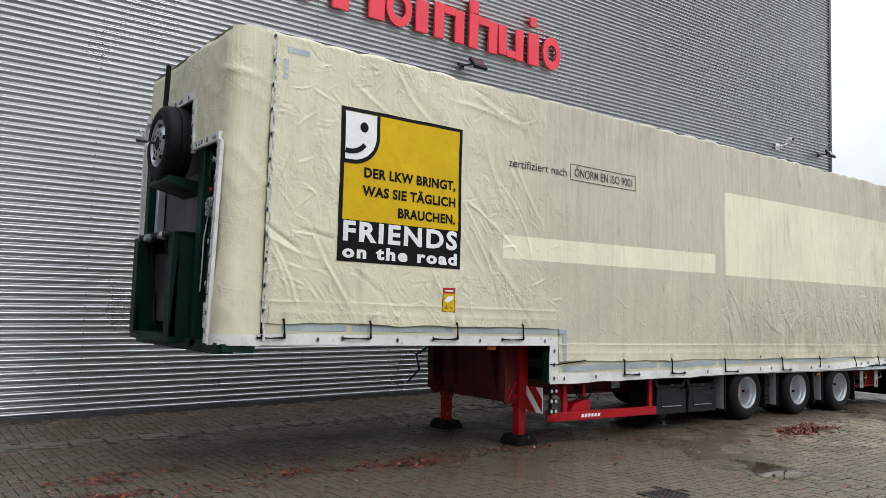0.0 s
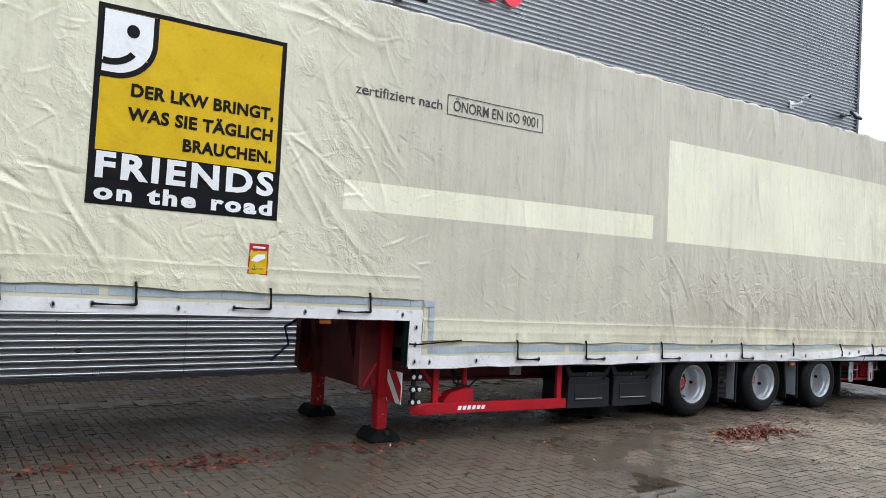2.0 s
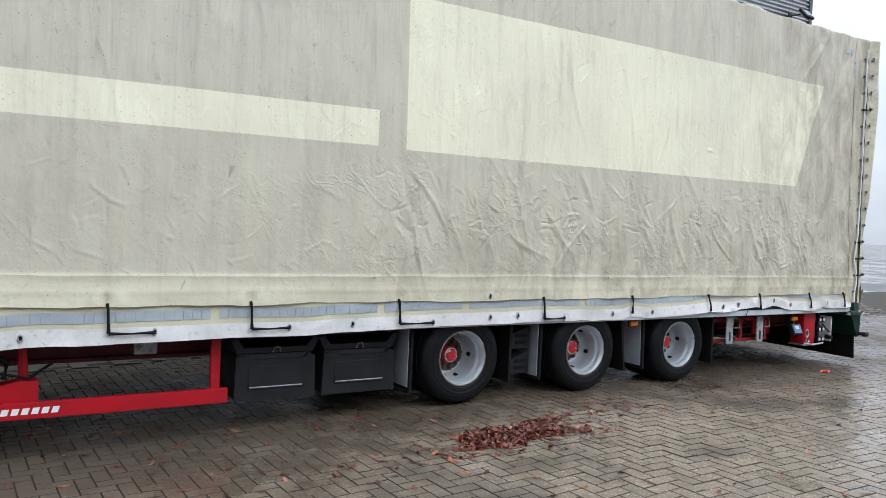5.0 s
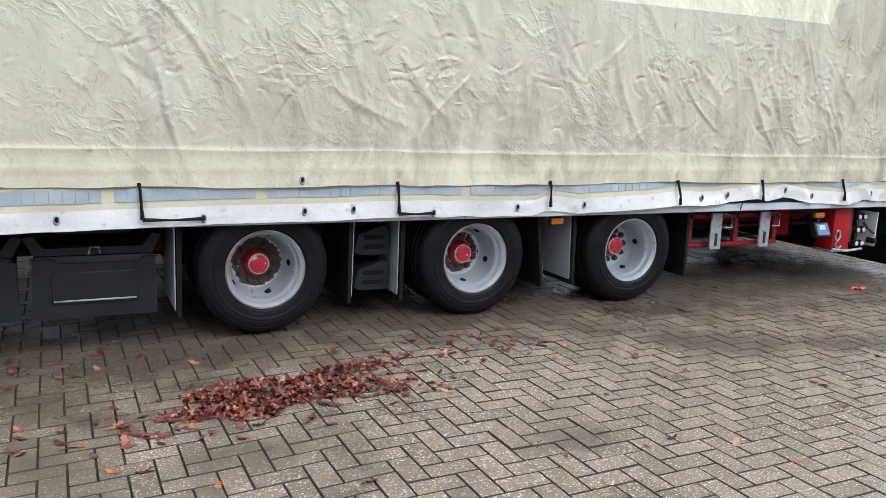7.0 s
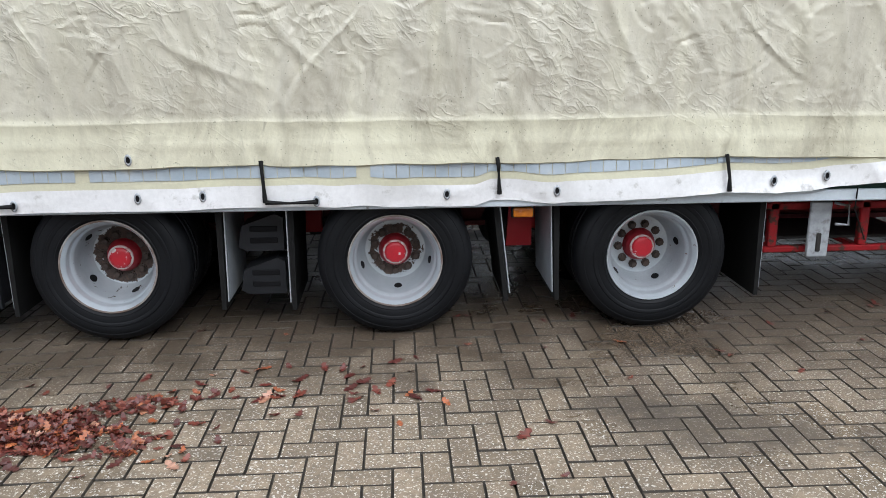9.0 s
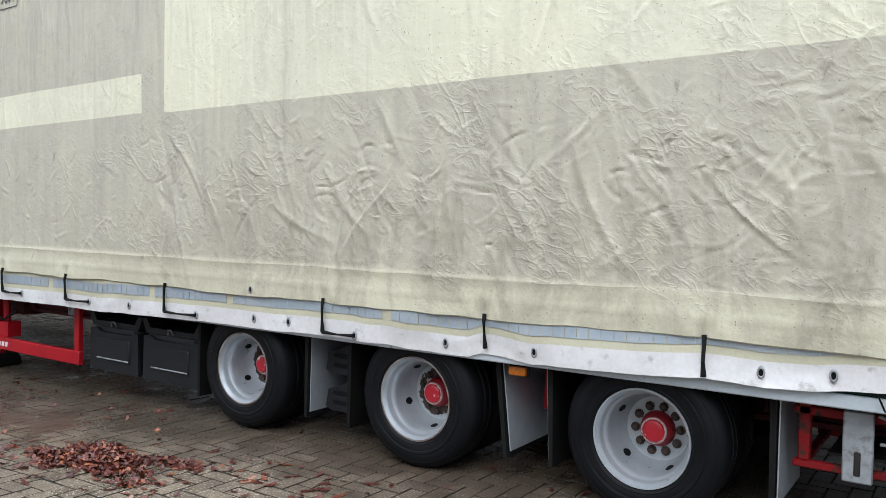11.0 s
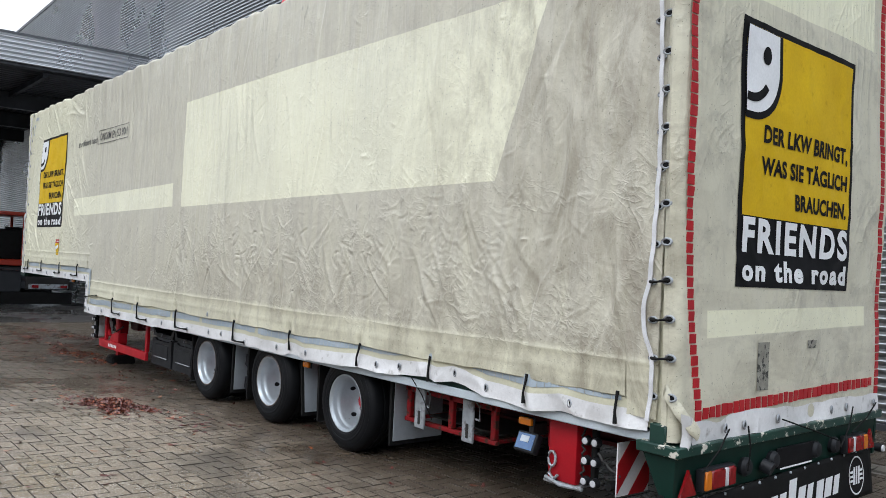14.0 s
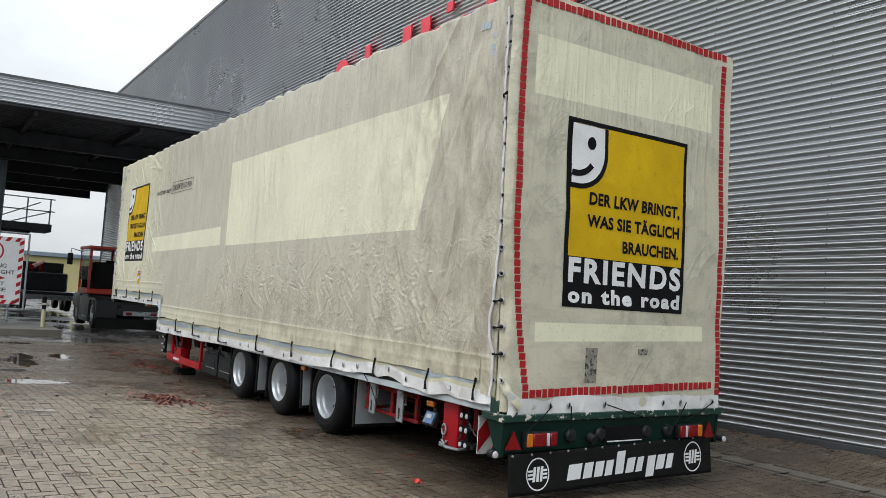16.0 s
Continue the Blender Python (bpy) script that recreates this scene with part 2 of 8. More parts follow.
def tarp_material(name, horiz="X", patches=(), dirty=1.0, clean_to=None, blot=0.0):
    """Coated canvas: cream where clean, grey where weathered, streaked downwards, paler where old lettering was taken off."""
    m, n, l, p = nodes_of(name)
    tc = n.new("ShaderNodeTexCoord").outputs["Object"]
    sep = n.new("ShaderNodeSeparateXYZ")
    l.new(tc, sep.inputs[0])
    sx, sz = sep.outputs[horiz], sep.outputs["Z"]
    cream, grey = (0.655, 0.63, 0.475), (0.498, 0.470, 0.388)
    pale = (0.775, 0.757, 0.582) if horiz == "X" else (0.78, 0.765, 0.565)
    cloud = noise_of(n, l, tc, 0.9, 6.0, 0.6)
    streak = noise_of(n, l, tc, 3.0, 6.0, 0.62, stretch=(3.2, 3.2, 0.28))
    spots = noise_of(n, l, tc, 26.0, 6.0, 0.7)
    col = mix(n, l, ramp(n, l, cloud, 0.35, 0.7, 0.0, 0.35), cream, (0.57, 0.55, 0.41))
    g = ramp(n, l, streak, 0.25, 0.6, 0.55 * dirty, 1.0 * dirty)
    if clean_to is not None:
        lo, hi = clean_to
        g = math_node(n, l, "MULTIPLY", g, ramp(n, l, sx, lo, hi))
        g = math_node(n, l, "MULTIPLY", g, ramp(n, l, sz, 1.08, 1.14, 0.25, 1.0))
    clean = None
    for poly in patches:
        a = halfplanes(n, l, sx, sz, poly)
        clean = a if clean is None else math_node(n, l, "MAXIMUM", clean, a)
    if clean is not None:
        g = math_node(n, l, "MULTIPLY", g, ramp(n, l, clean, 0, 1, 1.0, 0.0))
    col = mix(n, l, g, col, grey)
    if blot:
        smudge = noise_of(n, l, tc, 4.2, 8.0, 0.68, dist=0.5)
        col = mix(n, l, ramp(n, l, smudge, 0.50, 0.72, 0.0, blot), col, (0.23, 0.22, 0.18))
    if clean is not None:
        col = mix(n, l, clean, col, mix(n, l, ramp(n, l, noise_of(n, l, tc, 0.8, 7.0, 0.62, stretch=(1.0, 1.0, 0.6)), 0.46, 0.68, 0.0, 0.5), pale, (0.60, 0.585, 0.48)))
    col = mix(n, l, ramp(n, l, streak, 0.55, 0.78, 0.0, 0.35 * dirty), col, (0.30, 0.285, 0.22))
    col = mix(n, l, ramp(n, l, spots, 0.64, 0.74, 0.0, 0.5), col, (0.24, 0.23, 0.18))
    # scuffs: short dark strokes, and flecks of moss
    scuff = noise_of(n, l, tc, 17.0, 5.0, 0.65, stretch=(1.0, 1.0, 0.4), dist=0.8)
    scuff = math_node(n, l, "MULTIPLY", ramp(n, l, scuff, 0.62, 0.71, 0.0, 0.6 * min(dirty, 1.0)), ramp(n, l, noise_of(n, l, tc, 1.3, 3.0), 0.42, 0.6, 0.15, 1.0))
    if clean is not None:
        scuff = math_node(n, l, "MULTIPLY", scuff, ramp(n, l, clean, 0, 1, 1.0, 0.12))
    col = mix(n, l, scuff, col, (0.20, 0.19, 0.15))
    if clean_to is not None:
        # road dirt: brown smears that grow towards the back of the load and down to the hem
        smear = noise_of(n, l, tc, 2.6, 9.0, 0.72, stretch=(1.3, 1.3, 0.7), dist=0.6)
        where = math_node(n, l, "MAXIMUM", ramp(n, l, sx, 10.5, 13.0, 0.0, 1.0), math_node(n, l, "MULTIPLY", ramp(n, l, sz, 1.9, 1.3, 0.0, 0.75), ramp(n, l, sx, 5.5, 8.5)))
        col = mix(n, l, math_node(n, l, "MULTIPLY", where, ramp(n, l, smear, 0.42, 0.66, 0.0, 0.88)), col, (0.235, 0.205, 0.155))
    elif blot > 0.5:
        # spray thrown up by the wheels: flat smears, thickest low down and by the laced corner
        smear = noise_of(n, l, tc, 2.2, 8.0, 0.72, stretch=(1.0, 0.8, 2.2), dist=0.5)
        where = math_node(n, l, "MAXIMUM", ramp(n, l, sz, 2.0, 1.1, 0.0, 0.75), ramp(n, l, sx, 0.22, 0.0, 0.0, 0.8))
        where = math_node(n, l, "MULTIPLY", where, ramp(n, l, clean, 0, 1, 1.0, 0.25))
        col = mix(n, l, math_node(n, l, "MULTIPLY", where, ramp(n, l, smear, 0.44, 0.68, 0.0, 0.62)), col, (0.25, 0.215, 0.155))
    fleck = noise_of(n, l, tc, 75.0, 2.0, 0.5)
    col = mix(n, l, ramp(n, l, fleck, 0.68, 0.73, 0.0, 0.6), col, (0.10, 0.11, 0.08))
    # thin darker veins in patches, stronger with blot
    vein = math_node(n, l, "ABSOLUTE", math_node(n, l, "SUBTRACT", noise_of(n, l, tc, 3.4, 8.0, 0.7), 0.5))
    vein = math_node(n, l, "MULTIPLY", ramp(n, l, vein, 0.0, 0.025, 1.0, 0.0), ramp(n, l, noise_of(n, l, tc, 1.1, 3.0), 0.45, 0.65))
    col = mix(n, l, math_node(n, l, "MULTIPLY", vein, 0.12 + 0.2 * blot), col, (0.26, 0.25, 0.20))
    l.new(col, p.inputs["Base Color"])
    l.new(ramp(n, l, spots, 0.3, 0.7, 0.30, 0.50), p.inputs["Roughness"])
    p.inputs["Specular IOR Level"].default_value = 0.42
    # relief: broken crinkles in patches, long drapes hanging from the roof, and the weave
    def folds(scale, stretch, dist, width, turn=0.0):
        k = n.new("ShaderNodeMapping")
        k.inputs["Rotation"].default_value = (0.0, turn, 0.0) if horiz == "X" else (turn, 0.0, 0.0)
        l.new(tc, k.inputs["Vector"])
        v = noise_of(n, l, k.outputs[0], scale, 1.5, 0.5, stretch=stretch, dist=dist)
        v = math_node(n, l, "ABSOLUTE", math_node(n, l, "SUBTRACT", v, 0.5))
        return math_node(n, l, "POWER", ramp(n, l, v, 0.0, width, 1.0, 0.0), 1.6)

    where = ramp(n, l, noise_of(n, l, tc, 2.1, 4.0, 0.6), 0.46, 0.70, 0.08, 1.0)
    upper = ramp(n, l, sz, 1.9, 2.8, 0.0, 1.0)
    if clean_to is not None:
        zone = math_node(n, l, "MULTIPLY", ramp(n, l, sz, 2.3, 1.8, 0.38, 1.0), ramp(n, l, sx, 5.4, 7.4, 0.30, 1.0))
        zone = math_node(n, l, "MAXIMUM", zone, ramp(n, l, sx, 4.4, 3.0, 0.0, 0.8))
        zone = math_node(n, l, "MULTIPLY", zone, ramp(n, l, sz, 1.05, 1.16, 0.25, 1.0))
        drape = math_node(n, l, "MULTIPLY", upper, ramp(n, l, sx, 2.6, 4.2, 0.25, 1.0))
    else:
        zone, drape = ramp(n, l, cloud, 0.2, 0.8, 0.55, 0.75), math_node(n, l, "MULTIPLY", upper, 0.6)
    crinkle = math_node(n, l, "ADD", math_node(n, l, "MULTIPLY", folds(4.2, (1.0, 1.0, 0.45), 0.7, 0.085, 0.45), 1.15),
                        math_node(n, l, "MULTIPLY", folds(10.5, (0.6, 0.6, 1.0), 1.1, 0.11, -0.6), 0.62))
    crinkle = math_node(n, l, "ADD", crinkle, math_node(n, l, "MULTIPLY", folds(23.0, (1.0, 1.0, 0.7), 0.9, 0.13, 1.0), 0.30))
    crinkle = math_node(n, l, "MULTIPLY", math_node(n, l, "MULTIPLY", crinkle, where), zone)
    hang = math_node(n, l, "ADD", folds(2.6, (2.4, 2.4, 0.22), 0.25, 0.13), math_node(n, l, "MULTIPLY", folds(6.0, (2.2, 2.2, 0.20), 0.3, 0.15), 0.5))
    relief = math_node(n, l, "ADD", math_node(n, l, "MULTIPLY", crinkle, 0.85), math_node(n, l, "MULTIPLY", math_node(n, l, "MULTIPLY", hang, drape), 0.62))
    relief = math_node(n, l, "ADD", relief, math_node(n, l, "MULTIPLY", noise_of(n, l, tc, 9.0, 4.0, 0.6), 0.5))
    b1, b2 = n.new("ShaderNodeBump"), n.new("ShaderNodeBump")
    b1.inputs["Strength"].default_value, b1.inputs["Distance"].default_value = RELIEF, 0.016
    b2.inputs["Strength"].default_value, b2.inputs["Distance"].default_value = 0.15, 0.001
    l.new(relief, b1.inputs["Height"])
    l.new(noise_of(n, l, tc, 320.0, 2.0), b2.inputs["Height"])
    l.new(b1.outputs[0], b2.inputs["Normal"])
    l.new(b2.outputs[0], p.inputs["Normal"])
    return m


RELIEF = 0.56
STRIP = [(2.69, 2.06), (6.65, 2.10), (6.65, 2.375), (2.69, 2.325)]
BIG = [(6.90, 2.09), (12.02, 2.13), (12.45, 3.315), (6.885, 3.295)]
R_UP = [(0.10, 3.155), (2.235, 3.20), (2.235, 3.655), (0.09, 3.62)]
R_LOW = [(0.25, 1.235), (2.235, 1.285), (2.235, 1.42), (0.25, 1.385)]
M_TARP = tarp_material("canvas_side", "X", (STRIP, BIG), 1.0, (1.9, 3.7), 0.17)
M_TARP_FRONT = tarp_material("canvas_front", "Y", (), 0.12, None, 0.20)
M_TARP_REAR = tarp_material("canvas_rear", "Y", (R_UP, R_LOW), 0.52, None, 0.52)
M_TARP_CREAM = surface("canvas_hem", (0.60, 0.58, 0.42), (0.51, 0.49, 0.37), 0.42, 0, 2.5, 60, 0.3, 0.003, wear=(0.28, 0.26, 0.19), wear_at=(0.66, 0.8))
M_WHITE_BAND = surface("white_canvas_band", (0.76, 0.755, 0.76), (0.60, 0.595, 0.59), 0.4, 0, 3.0, 50, 0.35, 0.003, wear=(0.34, 0.33, 0.31), wear_at=(0.58, 0.74), wear_scale=14)
M_REFLECT = surface("grey_reflective_tape", (0.33, 0.40, 0.46), (0.43, 0.48, 0.52), 0.33, 0.15, 5, 45, 0.2, 0.002, wear=(0.50, 0.49, 0.42), wear_at=(0.62, 0.72), wear_scale=5)
M_RED_TAPE = surface("red_reflective_tape", (0.42, 0.012, 0.016), (0.33, 0.012, 0.018), 0.45, 0, 8, 90, 0.2, 0.001, spec=0.3)
M_BLACK_PRINT = surface("black_print", (0.005, 0.005, 0.006), (0.009, 0.009, 0.010), 0.5, 0, 5, 60, 0.2, 0.002, spec=0.10)
M_YELLOW_PRINT = surface("yellow_print", (0.66, 0.435, 0.008), (0.58, 0.37, 0.008), 0.5, 0, 3, 60, 0.2, 0.002, spec=0.15, wear=(0.42, 0.27, 0.02), wear_at=(0.6, 0.75), wear_scale=12)
M_WHITE_PRINT = surface("white_print", (0.80, 0.81, 0.82), (0.72, 0.73, 0.74), 0.42, 0, 4, 60, 0.15, 0.001, spec=0.25)
M_TEXT_DARK = surface("dark_lettering", (0.03, 0.03, 0.03), (0.05, 0.05, 0.05), 0.5, 0, 6, 60, 0.1, 0.001)
M_RUBBER = surface("black_rubber", (0.007, 0.007, 0.007), (0.012, 0.012, 0.012), 0.62, 0, 8, 120, 0.3, 0.002, spec=0.12)
M_TYRE = surface("tyre_rubber", (0.005, 0.0055, 0.0065), (0.009, 0.0095, 0.011), 0.45, 0, 5, 140, 0.35, 0.002, rough2=0.62, spec=0.13)
M_STEEL_DARK = surface("dark_steel", (0.014, 0.014, 0.014), (0.028, 0.024, 0.021), 0.55, 0.2, 8, 90, 0.25, 0.002)
M_ALU = surface("aluminium", (0.52, 0.56, 0.60), (0.42, 0.46, 0.50), 0.38, 0.5, 6, 90, 0.15, 0.001)
M_GALV = surface("galvanised_steel", (0.42, 0.45, 0.48), (0.30, 0.32, 0.34), 0.45, 0.4, 18, 90, 0.2, 0.001, wear=(0.13, 0.10, 0.08), wear_at=(0.52, 0.66), wear_scale=9)
M_RED = surface("red_chassis_paint", (0.42, 0.006, 0.014), (0.31, 0.006, 0.013), 0.38, 0, 3, 70, 0.15, 0.001, spec=0.28, wear=(0.10, 0.05, 0.04), wear_at=(0.69, 0.74), wear_scale=20)
M_RED_WORN = surface("worn_red_paint", (0.40, 0.008, 0.014), (0.30, 0.008, 0.012), 0.4, 0, 4, 70, 0.2, 0.001, spec=0.28, wear=(0.45, 0.33, 0.25), wear_at=(0.6, 0.66), wear_scale=12)
M_GREEN = surface("dark_green_paint", (0.003, 0.025, 0.017), (0.0025, 0.018, 0.013), 0.45, 0, 4, 70, 0.2, 0.001, spec=0.2, wear=(0.05, 0.05, 0.04), wear_at=(0.68, 0.74), wear_scale=18)
M_GREEN_WORN = surface("chipped_green_paint", (0.004, 0.042, 0.028), (0.003, 0.03, 0.021), 0.4, 0, 4, 70, 0.2, 0.001, wear=(0.55, 0.52, 0.45), wear_at=(0.57, 0.6), wear_scale=14)
# soiled chassis red, its base also darkened for the shade under the deck
M_RED_DIRTY_SHADED = surface("soiled_shaded_red_paint", (0.17, 0.010, 0.012), (0.09, 0.009, 0.010), 0.55, 0, 3, 70, 0.3, 0.002, wear=(0.03, 0.022, 0.018), wear_at=(0.58, 0.70), wear_scale=6)
M_RED_RUST = surface("rusty_red_paint", (0.27, 0.006, 0.010), (0.18, 0.008, 0.010), 0.5, 0, 5, 70, 0.3, 0.002, spec=0.25, wear=(0.05, 0.028, 0.02), wear_at=(0.52, 0.6), wear_scale=16)
M_PLASTIC = surface("black_plastic", (0.010, 0.011, 0.013), (0.016, 0.017, 0.020), 0.42, 0, 6, 200, 0.4, 0.001, spec=0.25)
M_RIM = surface("silver_rim_paint", (0.46, 0.495, 0.525), (0.38, 0.415, 0.445), 0.32, 0.45, 7, 80, 0.15, 0.001, wear=(0.14, 0.07, 0.04), wear_at=(0.66, 0.7), wear_scale=18)
M_HUB = surface("red_hub_cap", (0.52, 0.010, 0.025), (0.38, 0.010, 0.02), 0.35, 0, 10, 90, 0.3, 0.002, wear=(0.6, 0.55, 0.55), wear_at=(0.62, 0.65), wear_scale=22)
M_EDGE = surface("rusted_edge", (0.10, 0.055, 0.035), (0.30, 0.29, 0.28), 0.6, 0.1, 9, 80, 0.4, 0.001)
M_NUT = surface("dark_rusty_nut", (0.035, 0.025, 0.02), (0.055, 0.035, 0.026), 0.6, 0.2, 30, 120, 0.4, 0.001)
M_RAIL = surface("pale_side_rail", (0.55, 0.61, 0.65), (0.46, 0.52, 0.56), 0.4, 0.1, 3, 70, 0.15, 0.001, wear=(0.2, 0.2, 0.19), wear_at=(0.66, 0.72), wear_scale=10)
M_AMBER = surface("amber_lens", (0.65, 0.19, 0.008), (0.5, 0.13, 0.008), 0.15, 0, 30, 200, 0.2, 0.001)
M_RED_LENS = surface("red_lens", (0.26, 0.006, 0.008), (0.16, 0.004, 0.006), 0.12, 0, 30, 160, 0.3, 0.001)
M_WHITE_LENS = surface("white_lens", (0.6, 0.61, 0.63), (0.45, 0.45, 0.47), 0.12, 0, 30, 160, 0.2, 0.001)
M_DARK_LENS = surface("dark_lens", (0.05, 0.055, 0.06), (0.03, 0.035, 0.04), 0.12, 0, 30, 160, 0.1, 0.001)
M_ROPE = surface("white_cord", (0.70, 0.70, 0.72), (0.55, 0.55, 0.56), 0.55, 0, 10, 160, 0.4, 0.001)
M_SCREEN = surface("grey_blue_screen", (0.10, 0.19, 0.36), (0.06, 0.12, 0.26), 0.15, 0, 9, 100, 0.05, 0.001)
M_LETTER_RED = surface("red_letter_face", (0.78, 0.03, 0.06), (0.70, 0.025, 0.05), 0.35, 0, 2, 60, 0.05, 0.001)
M_WALL = surface("silver_grey_sheet", (0.53, 0.545, 0.565), (0.48, 0.495, 0.515), 0.24, 1.0, 0.5, 30, 0.06, 0.001)
M_WALL_TRIM = surface("dark_grey_trim", (0.10, 0.105, 0.115), (0.08, 0.085, 0.09), 0.4, 0.4, 2, 50, 0.1, 0.001)
M_CONCRETE = surface("wet_concrete", (0.16, 0.145, 0.12), (0.10, 0.09, 0.075), 0.35, 0, 1.6, 60, 0.5, 0.004)
M_CANOPY = surface("dark_canopy_steel", (0.045, 0.048, 0.055), (0.03, 0.032, 0.036), 0.5, 0.4, 1.5, 40, 0.2, 0.002)
M_STEEL_BLUE = surface("grey_blue_steel", (0.22, 0.27, 0.31), (0.17, 0.21, 0.25), 0.45, 0.2, 2, 50, 0.2, 0.001)
M_ORANGE_RED = surface("orange_red_cab_paint", (0.52, 0.045, 0.018), (0.42, 0.034, 0.016), 0.35, 0, 2, 60, 0.1, 0.001)
M_DARK_PAINT = surface("dark_grey_paint", (0.018, 0.020, 0.024), (0.012, 0.014, 0.017), 0.4, 0.1, 3, 60, 0.2, 0.001)


def glass_material():
    m, n, l, p = nodes_of("window_glass")
    p.inputs["Base Color"].default_value = (0.42, 0.48, 0.47, 1)
    p.inputs["Transmission Weight"].default_value = 0.9
    p.inputs["Roughness"].default_value = 0.03
    p.inputs["IOR"].default_value = 1.2
    return m


M_GLASS = glass_material()


def paver_material():
    m, n, l, p = nodes_of("wet_concrete_paver")
    geo = n.new("ShaderNodeNewGeometry")
    tc = geo.outputs["Position"]
    info = n.new("ShaderNodeObjectInfo")
    big = noise_of(n, l, tc, 0.55, 5.0)
    mid = noise_of(n, l, tc, 3.0, 5.0)
    speck = noise_of(n, l, tc, 95.0, 3.0, 0.65)
    grain = noise_of(n, l, tc, 38.0, 6.0, 0.7)
    blotch = noise_of(n, l, tc, 11.0, 4.0, 0.6)
    each = math_node(n, l, "FRACT", math_node(n, l, "ADD", geo.outputs["Random Per Island"], info.outputs["Random"]))
    col = mix(n, l, each, (0.128, 0.097, 0.067), (0.225, 0.174, 0.122))
    col = mix(n, l, ramp(n, l, grain, 0.45, 0.60, 0.0, 0.62), col, (0.095, 0.075, 0.055))
    col = mix(n, l, ramp(n, l, blotch, 0.5, 0.7, 0.0, 0.35), col, (0.30, 0.235, 0.155))
    col = mix(n, l, ramp(n, l, big, 0.42, 0.62, 0.0, 0.22), col, (0.13, 0.095, 0.06))
    col = mix(n, l, ramp(n, l, mid, 0.5, 0.72, 0.0, 0.5), col, (0.10, 0.083, 0.063))
    # pale grit, its colour brightened to paint in wet glints
    col = mix(n, l, ramp(n, l, speck, 0.570, 0.63, 0.0, 0.9), col, (0.60, 0.57, 0.52))
    col = mix(n, l, ramp(n, l, speck, 0.30, 0.22, 0.0, 0.6), col, (0.04, 0.035, 0.03))
    # the front half of the yard has stayed soaked
    sep = n.new("ShaderNodeSeparateXYZ")
    l.new(tc, sep.inputs[0])
    soak = math_node(n, l, "ADD", ramp(n, l, sep.outputs["X"], 3.5, 10.0, 0.80, 0.0), math_node(n, l, "SUBTRACT", mid, 0.5))
    soak = ramp(n, l, soak, 0.20, 0.60, 0.0, 0.88)
    # strip along the hall: mud and leaf mould, with the trailer's shade painted in
    mould_shade = math_node(n, l, "ADD", ramp(n, l, sep.outputs["Y"], -1.35, -0.05, 0.0, 1.0), math_node(n, l, "MULTIPLY", math_node(n, l, "SUBTRACT", mid, 0.5), 1.3))
    mould_shade = ramp(n, l, mould_shade, 0.42, 1.0, 0.0, 0.82)
    mould_shade = math_node(n, l, "MULTIPLY", mould_shade, ramp(n, l, sep.outputs["X"], -0.5, 3.0, 0.15, 1.0))
    col = mix(n, l, mould_shade, col, mix(n, l, ramp(n, l, grain, 0.45, 0.6), (0.062, 0.043, 0.028), (0.036, 0.026, 0.018)))
    col = mix(n, l, soak, col, (0.085, 0.067, 0.048))
    # oily stains
    for cx, cy, r in ((10.25, -1.02, 0.55), (11.0, -1.25, 0.4), (9.95, -0.8, 0.3), (8.49, -1.85, 0.28), (6.6, -1.9, 0.4)):
        dx, dy = math_node(n, l, "SUBTRACT", sep.outputs["X"], cx), math_node(n, l, "SUBTRACT", sep.outputs["Y"], cy)
        d2 = math_node(n, l, "ADD", math_node(n, l, "MULTIPLY", dx, dx), math_node(n, l, "MULTIPLY", math_node(n, l, "MULTIPLY", dy, dy), 3.0))
        d2 = math_node(n, l, "ADD", d2, math_node(n, l, "MULTIPLY", math_node(n, l, "SUBTRACT", math_node(n, l, "ADD", math_node(n, l, "MULTIPLY", mid, 0.5), math_node(n, l, "MULTIPLY", blotch, 0.5)), 0.5), 3.2 * r * r))
        col = mix(n, l, ramp(n, l, d2, 0.05 * r * r, r * r, 0.65, 0.0), col, (0.05, 0.04, 0.032))
    l.new(col, p.inputs["Base Color"])
    p.inputs["Specular IOR Level"].default_value = 0.45
    damp = math_node(n, l, "ADD", big, math_node(n, l, "MULTIPLY", math_node(n, l, "SUBTRACT", mid, 0.5), 0.5))
    l.new(ramp(n, l, damp, 0.36, 0.62, 0.60, 0.22), p.inputs["Roughness"])
    b = n.new("ShaderNodeBump")
    b.inputs["Strength"].default_value, b.inputs["Distance"].default_value = 0.32, 0.002
    l.new(speck, b.inputs["Height"])
    l.new(b.outputs[0], p.inputs["Normal"])
    return m


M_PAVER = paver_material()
M_JOINT = surface("dark_joint_sand", (0.036, 0.030, 0.024), (0.058, 0.048, 0.036), 0.7, 0, 2, 120, 0.6, 0.004)


